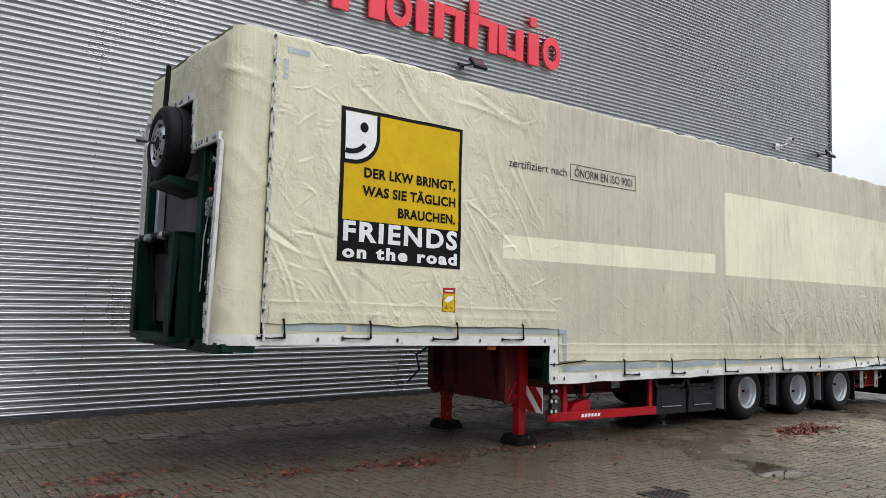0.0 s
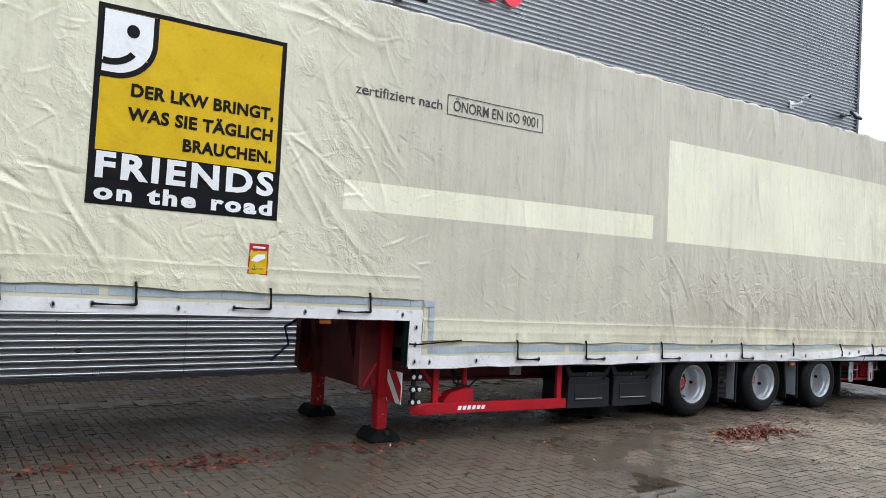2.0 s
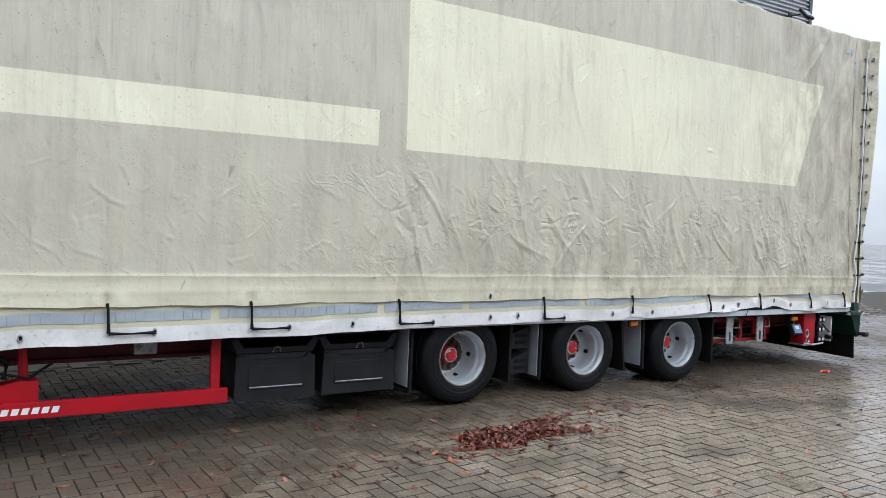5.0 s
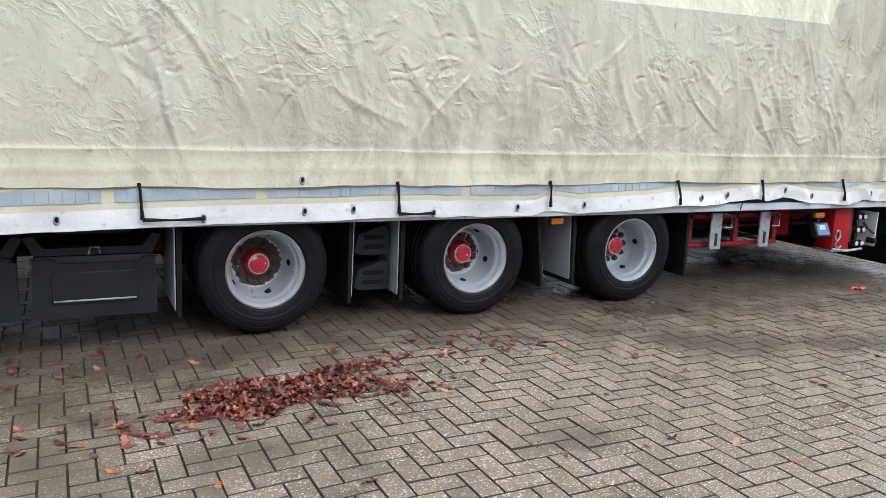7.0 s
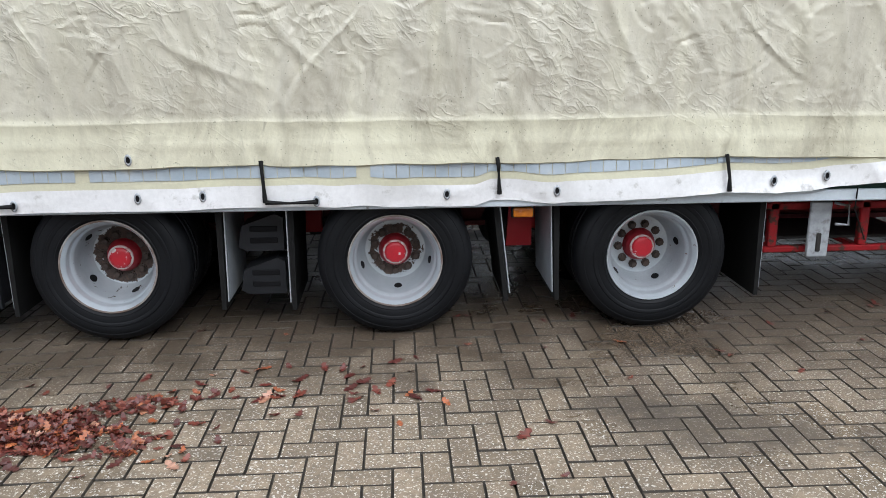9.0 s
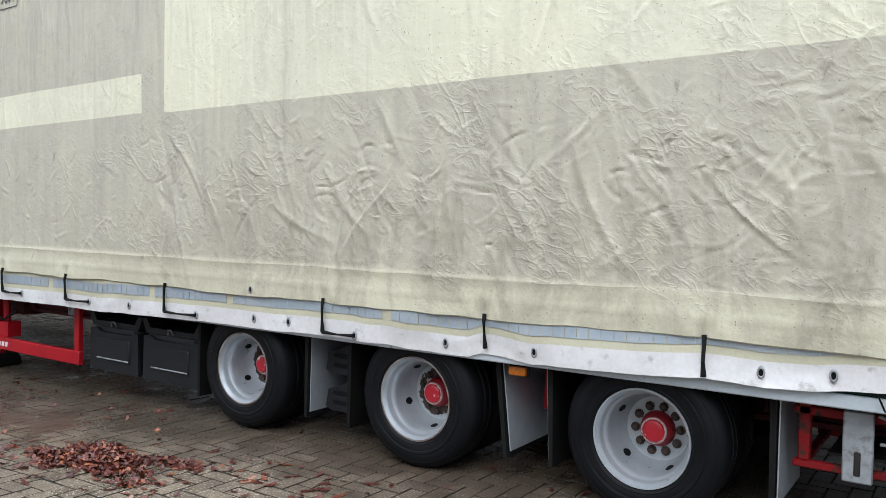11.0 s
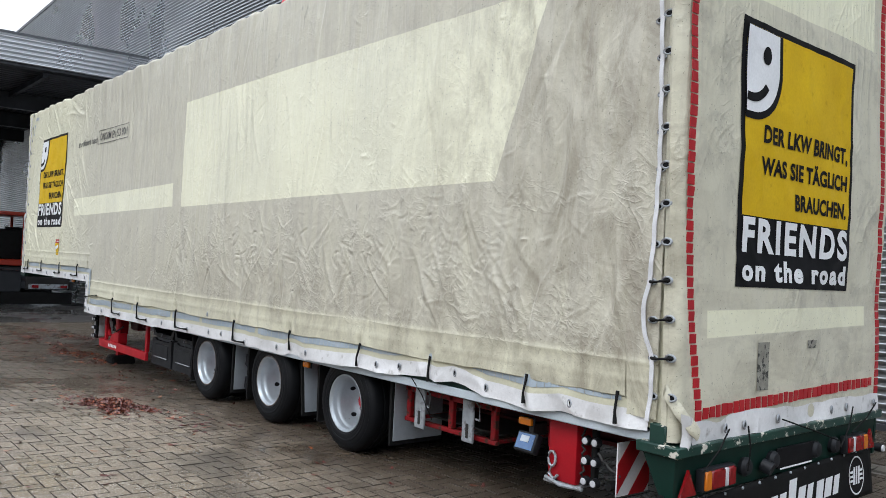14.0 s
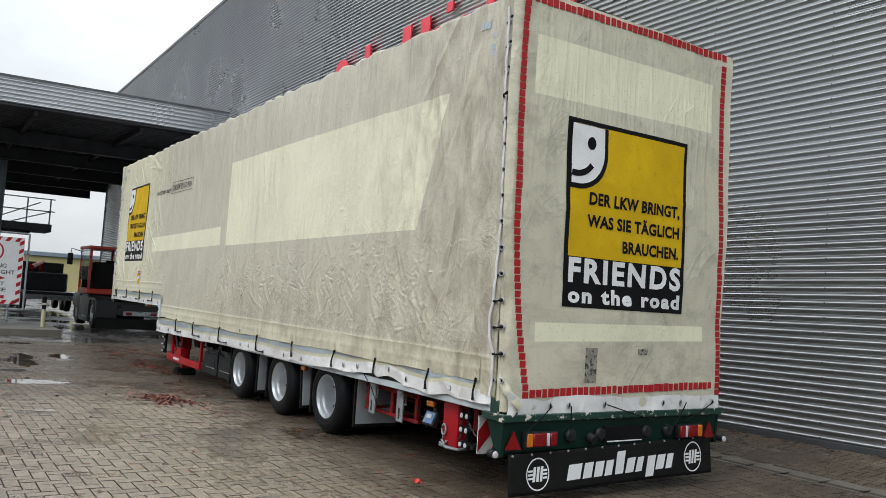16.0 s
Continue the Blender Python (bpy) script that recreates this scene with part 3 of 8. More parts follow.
def asphalt_material():
    m, n, l, p = nodes_of("wet_asphalt")
    tc = n.new("ShaderNodeTexCoord").outputs["Object"]
    big = noise_of(n, l, tc, 0.35, 6.0, 0.6)
    fine = noise_of(n, l, tc, 90.0, 3.0)
    col = mix(n, l, ramp(n, l, big, 0.35, 0.65), (0.055, 0.052, 0.05), (0.10, 0.095, 0.088))
    col = mix(n, l, ramp(n, l, fine, 0.55, 0.75, 0, 0.4), col, (0.2, 0.19, 0.18))
    l.new(col, p.inputs["Base Color"])
    wet = ramp(n, l, big, 0.44, 0.56)
    l.new(ramp(n, l, wet, 0, 1, 0.42, 0.08), p.inputs["Roughness"])
    b = n.new("ShaderNodeBump")
    b.inputs["Distance"].default_value = 0.004
    l.new(ramp(n, l, wet, 0, 1, 0.5, 0.03), b.inputs["Strength"])
    l.new(fine, b.inputs["Height"])
    l.new(b.outputs[0], p.inputs["Normal"])
    return m


M_ASPHALT = asphalt_material()


def leaf_material():
    m, n, l, p = nodes_of("wet_autumn_leaf")
    geo = n.new("ShaderNodeNewGeometry")
    tc = n.new("ShaderNodeTexCoord").outputs["Object"]
    k = n.new("ShaderNodeValToRGB")
    e = k.color_ramp.elements
    e[0].position, e[0].color = 0.0, (0.060, 0.014, 0.012, 1)
    e[1].position, e[1].color = 1.0, (0.40, 0.22, 0.15, 1)
    for pos, c in ((0.45, (0.115, 0.026, 0.020, 1)), (0.80, (0.19, 0.050, 0.030, 1)), (0.93, (0.36, 0.10, 0.03, 1))):
        x = e.new(pos)
        x.color = c
    l.new(geo.outputs["Random Per Island"], k.inputs["Fac"])
    col = mix(n, l, ramp(n, l, noise_of(n, l, tc, 60.0, 3.0), 0.4, 0.7, 0, 0.5), k.outputs[0], (0.05, 0.02, 0.015))
    l.new(col, p.inputs["Base Color"])
    p.inputs["Roughness"].default_value = 0.32
    return m


M_LEAF = leaf_material()


def water_material():
    m, n, l, p = nodes_of("standing_water")
    p.inputs["Base Color"].default_value = (0.8, 0.78, 0.74, 1)
    p.inputs["Transmission Weight"].default_value = 1.0
    p.inputs["IOR"].default_value = 1.33
    p.inputs["Roughness"].default_value = 0.02
    return m


M_WATER = water_material()

# ---- the yard and the hall ----
WALL_B, WALL_M = 4.93, 0.025          # hall wall: y = WALL_B + WALL_M * x
WALL_U = Vector((1, WALL_M, 0)).normalized()
WALL_N = Vector((WALL_M, -1, 0)).normalized()   # towards the yard
WALL_BASE = -0.13
FALL = 0.018                          # the yard and the hall's foot fall towards -x


def wall_y(x):
    return WALL_B + WALL_M * x


def gutter_y(x):
    return 3.30 + 0.03 * x


def yard_z(x):
    """The yard falls away towards the trailer's front, which stands level on its legs."""
    return np.interp(np.asarray(x, float), [-30, -12, -5, -0.3, 3.0, 5.0, 7.0, 7.6, 8.6], [-0.40, -0.34, -0.27, -0.21, -0.145, -0.11, -0.04, -0.008, 0.0])


def ground_z(x, y):
    """Level under the trailer, falling beyond its front, and sloping from the gutter to the foot of the hall."""
    x = np.asarray(x, float)
    g = gutter_y(x) + 0.2
    t = np.clip((y - g) / np.maximum(wall_y(x) - g, 0.2), 0, 1)
    return yard_z(x) + t * (WALL_BASE + FALL * np.clip(x, -26, 24) - yard_z(x))


gx = np.concatenate([[-900, -400, -160, -80, -50], np.arange(-36, 36.1, 1.0), [50, 80, 160, 400, 900]])
gy = np.concatenate([[-900, -400, -160, -80, -50, -30], np.arange(-20, 9.1, 0.5), [14, 30, 60, 160, 400, 900]])
GX, GY = np.meshgrid(gx, gy, indexing="ij")
setting("ground", grid_mesh("ground", GX, GY, ground_z(GX, GY) - 0.022 - 0.02 * ((GX > -4) & (GX < 30))), M_ASPHALT, "wet dark grey asphalt of a lorry yard", "ground")

# bed of dark sand under the pavers
PAVE_L = -5.4
xs, ys = np.linspace(PAVE_L - 0.02, 30, 140), np.linspace(-14, 5.6, 140)
PX, PY = np.meshgrid(xs, ys, indexing="ij")
pavement = setting("pavement", grid_mesh("pavement", PX, PY, ground_z(PX, PY) - 0.013), M_JOINT, "wet brown concrete block paving in herringbone bond", "pavement")

PW = 0.1035                            # a block is one by two of these
PX0, PY0 = 8.876, -1.232


def blocks(i0, i1, j0, j1):
    """Corners (x0, x1, y0, y1) of the herringbone blocks whose first cell is in a range."""
    out = []
    for i in range(i0, i1):
        for j in range(j0, j1):
            k = (i - j) % 4
            if k == 0:
                out.append((i, i + 2, j, j + 1))
            elif k == 2:
                out.append((i, i + 1, j - 1, j + 1))
    return np.array(out, dtype=float)


def block_geometry(b, rs):
    """One chamfered block for each row: eight corners, five faces."""
    gap, ch = 0.002, 0.0032
    x0, x1 = PX0 + b[:, 0] * PW + gap, PX0 + b[:, 1] * PW - gap
    y0, y1 = PY0 + b[:, 2] * PW + gap, PY0 + b[:, 3] * PW - gap
    n = len(b)
    base = ground_z((x0 + x1) / 2, (y0 + y1) / 2) + rs.normal(0, 0.0010, n)
    tx, ty = rs.normal(0, 0.0035, n), rs.normal(0, 0.0035, n)
    cx, cy = (x0 + x1) / 2, (y0 + y1) / 2
    co = np.zeros((n, 8, 3))
    for k, (X, Y) in enumerate(((x0, y0), (x1, y0), (x1, y1), (x0, y1))):
        co[:, k] = np.stack([X, Y, base - 0.014], -1)
        Xi, Yi = X + np.where(X < cx, ch, -ch), Y + np.where(Y < cy, ch, -ch)
        slope = ground_z(Xi, Yi) - ground_z(cx, cy)
        co[:, 4 + k] = np.stack([Xi, Yi, base + slope + tx * (Xi - cx) + ty * (Yi - cy)], -1)
    q = np.array([[4, 5, 6, 7], [0, 1, 5, 4], [1, 2, 6, 5], [2, 3, 7, 6], [3, 0, 4, 7]])
    faces = (np.arange(n)[:, None, None] * 8 + q[None]).reshape(-1, 4)
    return co.reshape(-1, 3), faces


ci0, ci1 = int((PAVE_L + 0.15 - PX0) / PW), int((22 - PX0) / PW)
cj0, cj1 = int((-9 - PY0) / PW), int((5.6 - PY0) / PW)
ALL = blocks(ci0, ci1, cj0, cj1)
mid_x, mid_y = PX0 + (ALL[:, 0] + ALL[:, 1]) / 2 * PW, PY0 + (ALL[:, 2] + ALL[:, 3]) / 2 * PW
on_yard = mid_y < wall_y(mid_x) - 0.08
not_gutter = np.abs(mid_y - gutter_y(mid_x)) > 0.2
drain = (np.abs(mid_x - 2.9) < 0.22) & (np.abs(mid_y + 2.15) < 0.22)
ALL, mid_x, mid_y = (a[on_yard & not_gutter & ~drain] for a in (ALL, mid_x, mid_y))
NEAR = (mid_x > 7.9) & (mid_x < 10.7) & (mid_y > -1.95) & (mid_y < 0.25)
rs = np.random.RandomState(4)
co, q = block_geometry(ALL[~NEAR], rs)


def block_mesh(name, co, q):
    """Blocks with dirt on their chamfers and flanks."""
    me = quads_mesh(name, co, q)
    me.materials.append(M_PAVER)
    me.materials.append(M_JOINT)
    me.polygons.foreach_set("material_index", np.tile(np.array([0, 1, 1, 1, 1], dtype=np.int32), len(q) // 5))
    return me


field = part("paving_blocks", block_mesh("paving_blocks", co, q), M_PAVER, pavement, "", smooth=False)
field["kind"] = "stuff"

# gutter of concrete channel stones, in the line of the hall
bm = bmesh.new()
for k in range(66):
    x = PAVE_L + 0.2 + k * 0.4
    a = math.atan(0.03)
    m = Matrix.Translation((x, gutter_y(x), float(yard_z(x)))) @ Matrix.Rotation(a, 4, "Z")
    prof = [(-0.19, -0.01), (-0.19, 0.004), (-0.12, 0.0), (-0.04, -0.014), (0.04, -0.014), (0.12, 0.002), (0.19, 0.006), (0.19, -0.01)]
    lo = [bm.verts.new(m @ Vector((-0.197, v, z))) for v, z in prof]
    hi = [bm.verts.new(m @ Vector((0.197, v, z))) for v, z in prof]
    for c in range(7):
        bm.faces.new((lo[c], hi[c], hi[c + 1], lo[c + 1]))
    bm.faces.new(lo[::-1]); bm.faces.new(hi)
part("gutter", bm, M_CONCRETE, pavement, "shallow wet concrete gutter")

# cast-iron gully in the paving
DX, DY = 2.9, -2.15
DZ = float(yard_z(DX))
gully = thing("drain_grate", (DX, DY, DZ), "dark cast-iron square drain grate set in the paving", "drain")
bm = new_box(DX - 0.21, DX + 0.21, DY - 0.21, DY - 0.17, DZ - 0.015, DZ + 0.002, 0.003)
box(bm, DX - 0.21, DX + 0.21, DY + 0.17, DY + 0.21, DZ - 0.015, DZ + 0.002, 0.003)
box(bm, DX - 0.21, DX - 0.17, DY - 0.17, DY + 0.17, DZ - 0.015, DZ + 0.002, 0.003)
box(bm, DX + 0.17, DX + 0.21, DY - 0.17, DY + 0.17, DZ - 0.015, DZ + 0.002, 0.003)
part("frame", bm, M_STEEL_DARK, gully)
for k in range(8):
    part("bar", new_box(DX - 0.155 + k * 0.04, DX - 0.133 + k * 0.04, DY - 0.165, DY + 0.165, DZ - 0.014, DZ - 0.001, 0.003), M_STEEL_DARK, gully)

# ---- hall wall of horizontal corrugated sheet ----
RIB, AMP = 0.088, 0.0185
X_LEFT, X_RIGHT = -25.0, 20.35


def roof_z(x):
    return 11.95 + 0.025 * x


def sheet(name, x0, x1, z0, ztop, parent):
    """A corrugated sheet: waves up the wall, straight along it."""
    X = np.linspace(x0, x1, 3)
    nz = int((ztop - z0) / RIB * 12)
    Zs = z0 + np.arange(nz + 1) * RIB / 12
    XX, ZZ = np.meshgrid(X, Zs, indexing="ij")
    top = np.array([roof_z(x) for x in X])[:, None]
    ZZ = np.minimum(ZZ, top)
    ph = 2 * np.pi * (ZZ - z0) / RIB
    D = AMP * np.sin(ph)
    YY = wall_y(XX) + WALL_N.y * D
    me = grid_mesh(name, XX + WALL_N.x * D, YY, ZZ)
    return part(name, me, M_WALL, parent)


hall = tagged(new("wall_hall"), "tall hall wall clad in silver-grey horizontal corrugated steel", "wall", "", "structure")
edges = [X_LEFT] + list(2.78 + 6.72 * np.arange(-4, 3)) + [X_RIGHT]
for a, b in zip(edges, edges[1:]):
    sheet("corrugated_sheet", a + 0.002, b - 0.002, WALL_BASE + 0.06, roof_z(b), hall)
# solid wall behind, and the end wall round the corner
bm = bmesh.new()
for x0, x1 in ((X_LEFT + 0.02, X_RIGHT - 0.02),):
    v = []
    for x, z in ((x0, -0.4), (x1, -0.4), (x1, roof_z(x1)), (0.0, roof_z(0.0)), (x0, roof_z(x0))):
        v.append((x, wall_y(x) + 0.05, z))
    lo = [bm.verts.new(p) for p in v]
    hi = [bm.verts.new((p[0] - 0.6, p[1] + 26.0, p[2])) for p in v]
    bm.faces.new(lo); bm.faces.new(hi[::-1])
    for k in range(5):
        bm.faces.new((lo[k], hi[k], hi[(k + 1) % 5], lo[(k + 1) % 5]))
bmesh.ops.recalc_face_normals(bm, faces=bm.faces)
part("hall_body", bm, M_WALL_TRIM, hall, smooth=False)


def along_wall(bm, x0, x1, d0, d1, z0, z1, bevel=0.003):
    """A bar along the wall, d metres in front of it."""
    m = Matrix(((WALL_U.x, WALL_N.x, 0, 0), (WALL_U.y, WALL_N.y, 0, WALL_B), (0, 0, 1, 0), (0, 0, 0, 1)))
    return box(bm, x0 / WALL_U.x, x1 / WALL_U.x, d0, d1, z0, z1, bevel, m=m)


part("base_rail", along_wall(bmesh.new(), X_LEFT, X_RIGHT, 0.0, 0.03, WALL_BASE - 0.05, WALL_BASE + 0.06), M_WALL_TRIM, hall, "dark steel base rail")
part("corner_trim", along_wall(bmesh.new(), X_RIGHT - 0.02, X_RIGHT + 0.08, -0.1, 0.03, -0.2, 12.47), M_WALL_TRIM, hall, "dark folded corner trim")
part("corner_trim", along_wall(bmesh.new(), X_LEFT - 0.06, X_LEFT + 0.03, -0.1, 0.03, -0.3, 11.3), M_WALL_TRIM, hall, "dark folded corner trim")
# roof verge trim on the slope
bm = bmesh.new()
pts = [(X_LEFT - 0.06, roof_z(X_LEFT) + 0.02), (X_RIGHT + 0.08, roof_z(X_RIGHT) + 0.02)]
for (xa, za), (xb, zb) in zip(pts, pts[1:]):
    q8 = []
    for x, z in ((xa, za), (xb, zb)):
        for d, dz in ((0.04, -0.05), (0.04, 0.06), (-0.12, 0.06), (-0.12, -0.05)):
            q8.append(bm.verts.new((x + WALL_N.x * d, wall_y(x) + WALL_N.y * d, z + dz)))
    for k in range(4):
        bm.faces.new((q8[k], q8[(k + 1) % 4], q8[4 + (k + 1) % 4], q8[4 + k]))
part("verge_trim", bm, M_WALL_TRIM, hall)
# rows of screws up the sheets
bm = bmesh.new()
for c in range(27):
    x = 2.78 + (c - 16) * 1.68
    z = WALL_BASE + 0.06 + RIB * 0.25
    k = 0
    while z < roof_z(x) - 0.1 and z < 11.8:
        p = Vector((x, wall_y(x), z)) + WALL_N * (AMP + 0.002)
        s = 0.009
        vs = [bm.verts.new(p + WALL_U * a * s + Vector((0, 0, b * s)) + WALL_N * (0.004 if i == 4 else 0)) for i, (a, b) in enumerate(((-1, -1), (1, -1), (1, 1), (-1, 1), (0, 0)))]
        for i in range(4):
            bm.faces.new((vs[i], vs[(i + 1) % 4], vs[4]))
        z += RIB * 2
        k += 1
so = part("sheet_screws", bm, M_WALL_TRIM, hall)
so["kind"] = "stuff"


def at_wall(x, d, z):
    return Vector((x, wall_y(x), z)) + WALL_N * d


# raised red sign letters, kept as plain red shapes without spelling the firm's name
def sign_block(x0, x1, z0, z1, notch):
    bm = bmesh.new()
    w, h = x1 - x0, z1 - z0
    st = 0.24 * w
    if notch == "bar":
        along_wall(bm, x0, x1, 0.05, 0.10, z0, z1, 0.008)
    elif notch == "arch":
        for a, b, c, d in ((x0, x0 + st * 1.3, z0, z1), (x1 - st * 1.3, x1, z0, z1 - 0.06 * h), (x0 + st * 1.3, x1 - st * 1.3, z1 - 0.26 * h, z1 - 0.03 * h)):
            along_wall(bm, a, b, 0.05, 0.10, c, d, 0.006)
    elif notch == "cup":
        for a, b, c, d in ((x0, x0 + st * 1.3, z0 + 0.06 * h, z1), (x1 - st * 1.3, x1, z0, z1), (x0 + st * 1.3, x1 - st * 1.3, z0 + 0.03 * h, z0 + 0.26 * h)):
            along_wall(bm, a, b, 0.05, 0.10, c, d, 0.006)
    elif notch == "twin":
        for a, b, c, d in ((x0, x0 + st * 1.3, z0, z1), (x1 - st * 1.3, x1, z0, z1), (x0 + st * 1.3, x1 - st * 1.3, z0 + 0.42 * h, z0 + 0.58 * h)):
            along_wall(bm, a, b, 0.05, 0.10, c, d, 0.006)
    else:
        n = 20
        inner, outer = [], []
        for k in range(n):
            t = 2 * math.pi * k / n
            for d in (0.05, 0.10):
                for s, lst in ((1.0, outer), (0.52, inner)):
                    lst.append(bm.verts.new(at_wall((x0 + x1) / 2 + math.cos(t) * w / 2 * s, d, (z0 + z1) / 2 + math.sin(t) * h / 2 * s)))
        for k in range(n):
            a, b = 2 * k, 2 * ((k + 1) % n)
            bm.faces.new((outer[a], outer[b], outer[b + 1], outer[a + 1]))
            bm.faces.new((inner[a], inner[a + 1], inner[b + 1], inner[b]))
            bm.faces.new((outer[a + 1], outer[b + 1], inner[b + 1], inner[a + 1]))
            bm.faces.new((outer[a], inner[a], inner[b], outer[b]))
        bmesh.ops.recalc_face_normals(bm, faces=bm.faces)
    return bm


sign = thing("wall_sign", (4.4, wall_y(4.4), 6.5), "row of raised bright red sign letters fixed on the corrugated wall", "sign")
for x0, x1, z0, z1, kind in ((-0.2, 0.5, 6.53, 7.4, "ring"), (1.3, 1.55, 6.53, 7.49, "bar"), (2.45, 2.62, 6.52, 6.67, "bar"), (3.0, 4.06, 6.53, 7.52, "twin"),
                             (4.09, 4.65, 6.52, 7.2, "ring"), (4.74, 5.02, 6.54, 7.15, "bar"), (4.66, 4.88, 7.42, 7.63, "bar"), (5.17, 5.88, 6.54, 7.22, "arch"),
                             (6.01, 6.73, 6.54, 7.22, "arch"), (6.01, 6.24, 7.22, 7.49, "bar"), (6.77, 7.44, 6.55, 7.19, "cup"), (7.58, 7.88, 6.55, 7.21, "bar"),
                             (7.62, 7.8, 7.35, 7.55, "bar"), (8.0, 8.52, 6.57, 7.26, "ring")):
    drop = FALL * (x0 + x1) / 2
    part("letter_shape", sign_block(x0, x1, z0 - drop, z1 - drop, kind), M_LETTER_RED, sign)
for x in (3.2, 5.4, 7.7):
    for z in (6.55, 6.95):
        part("stand_off", new_tube([at_wall(x, -0.01, z), at_wall(x, 0.06, z)], 0.012), M_STEEL_DARK, sign)


def flood_lamp(x, z, facing):
    la = thing("floodlight", at_wall(x, 0, z), "black flat floodlight on a short arm on the wall", "lamp", "floodlights on the hall")
    part("arm", new_tube([at_wall(x - 0.1, 0.0, z), at_wall(x - 0.1, 0.12, z), at_wall(x, 0.22, z + 0.02)], 0.02), M_STEEL_DARK, la)
    part("wall_plate", along_wall(bmesh.new(), x - 0.16, x - 0.04, 0.01, 0.03, z - 0.06, z + 0.06), M_STEEL_DARK, la)
    m = Matrix.Translation(at_wall(x + 0.08, 0.3, z + 0.02)) @ Matrix.Rotation(radians(facing), 4, "Z") @ Matrix.Rotation(radians(50), 4, "X")
    part("housing", box(bmesh.new(), -0.17, 0.17, -0.13, 0.13, -0.035, 0.03, 0.012, 2, m=m), M_PLASTIC, la)
    part("lens", box(bmesh.new(), -0.13, 0.13, -0.09, 0.09, 0.031, 0.036, 0.002, m=m), M_DARK_LENS, la)


flood_lamp(6.0, 6.04, 5)
flood_lamp(19.7, 6.1, 5)
cctv = thing("wall_camera", at_wall(17.4, 0, 6.1), "small white security camera on a wall bracket", "camera")
part("bracket", new_tube([at_wall(17.3, 0, 6.04), at_wall(17.3, 0.2, 6.04), at_wall(17.38, 0.26, 6.1)], 0.03), M_WHITE_PRINT, cctv)
part("wall_plate", along_wall(bmesh.new(), 17.22, 17.38, 0.01, 0.04, 5.94, 6.14, 0.006), M_WHITE_PRINT, cctv)
m = Matrix.Translation(at_wall(17.45, 0.3, 6.2)) @ Matrix.Rotation(radians(-25), 4, "Z")
b = bmesh.new()
lathe(b, [(-0.16, 0.0), (-0.16, 0.05), (-0.13, 0.065), (0.1, 0.065), (0.12, 0.06)], (0, 0, 0), "Y", 16)
bmesh.ops.transform(b, matrix=m, verts=b.verts)
part("body", b, M_WHITE_PRINT, cctv)
b = bmesh.new()
lathe(b, [(-0.165, 0.0), (-0.165, 0.042), (-0.158, 0.045)], (0, 0, 0), "Y", 16)
bmesh.ops.transform(b, matrix=m, verts=b.verts)
part("lens", b, M_PLASTIC, cctv, "black lens")

# the hall's courses run with the fall of the yard
lean = Matrix.Identity(4)
lean[2][0] = FALL
for ob in bpy.data.objects:
    top = ob
    while top.parent:
        top = top.parent
    if ob.type == "MESH" and (top == hall or top.name.split(".")[0] in ("wall_sign", "floodlight", "wall_camera")):
        ob.data.transform(lean)

# unseen plain wall added behind the walk to hold back low sky light
setting("wall_yard", new_box(-40, 60, -23.5, -22.5, -0.5, 6.0, 0.02), surface("grey_render", (0.20, 0.20, 0.20), (0.16, 0.16, 0.165), 0.8, 0, 0.3, 20), "plain grey wall, unseen, added to block low sky light", "wall")

# ---- canopy at the end of the hall ----
canopy = tagged(new("canopy"), "flat dark steel canopy with a grey corrugated fascia", "canopy", "", "structure")
CY0, CY1 = -10.0, 4.62


def canopy_x(y):
    return -7.6 + 0.074 * (y - 4.74)


Zs = np.linspace(6.45, 7.2, 73)
YY, ZZ = np.meshgrid(np.array([CY0, CY1]), Zs, indexing="ij")
D = 0.025 * np.clip(1.6 * np.sin(2 * np.pi * (ZZ - 6.45) / 0.125), -1, 1)
part("fascia", grid_mesh("fascia", canopy_x(YY) + D, YY, ZZ), M_WALL, canopy, "grey corrugated fascia")


def across(bm, dx0, dx1, y0, y1, z0, z1):
    """A bar in the line of the fascia, dx metres behind it."""
    co = [(canopy_x(y) + dx, y, z) for z in (z0, z1) for dx, y in ((dx0, y0), (dx1, y0), (dx1, y1), (dx0, y1))]
    v = [bm.verts.new(p) for p in co]
    for f in ((0, 1, 2, 3), (4, 5, 6, 7), (0, 1, 5, 4), (1, 2, 6, 5), (2, 3, 7, 6), (3, 0, 4, 7)):
        bm.faces.new([v[k] for k in f])
    bmesh.ops.recalc_face_normals(bm, faces=bm.faces)
    return bm


part("roof_deck", across(bmesh.new(), -22.5, -0.04, CY0, CY1 - 0.1, 6.5, 7.1), M_CANOPY, canopy)
part("roof_deck", new_box(-30.6, -25.4, CY1 - 0.1, 16.0, 6.42, 7.1, 0.0), M_CANOPY, canopy)
part("edge_trim", across(bmesh.new(), -0.12, 0.04, CY0, CY1, 7.2, 7.26), M_WALL_TRIM, canopy)
part("edge_beam", across(bmesh.new(), -0.3, -0.04, CY0, CY1 - 0.05, 6.38, 6.49), M_CANOPY, canopy)
# ribbed underside
n = 440
xs2 = np.linspace(-30.5, -8.6, n)
XX, YY = np.meshgrid(xs2, np.array([CY0, CY1 - 0.2]), indexing="ij")
part("deck_ribs", grid_mesh("deck_ribs", XX, YY, 6.44 + 0.035 * np.sign(np.sin(2 * np.pi * XX / 0.3)) + 0 * YY), M_CANOPY, canopy)
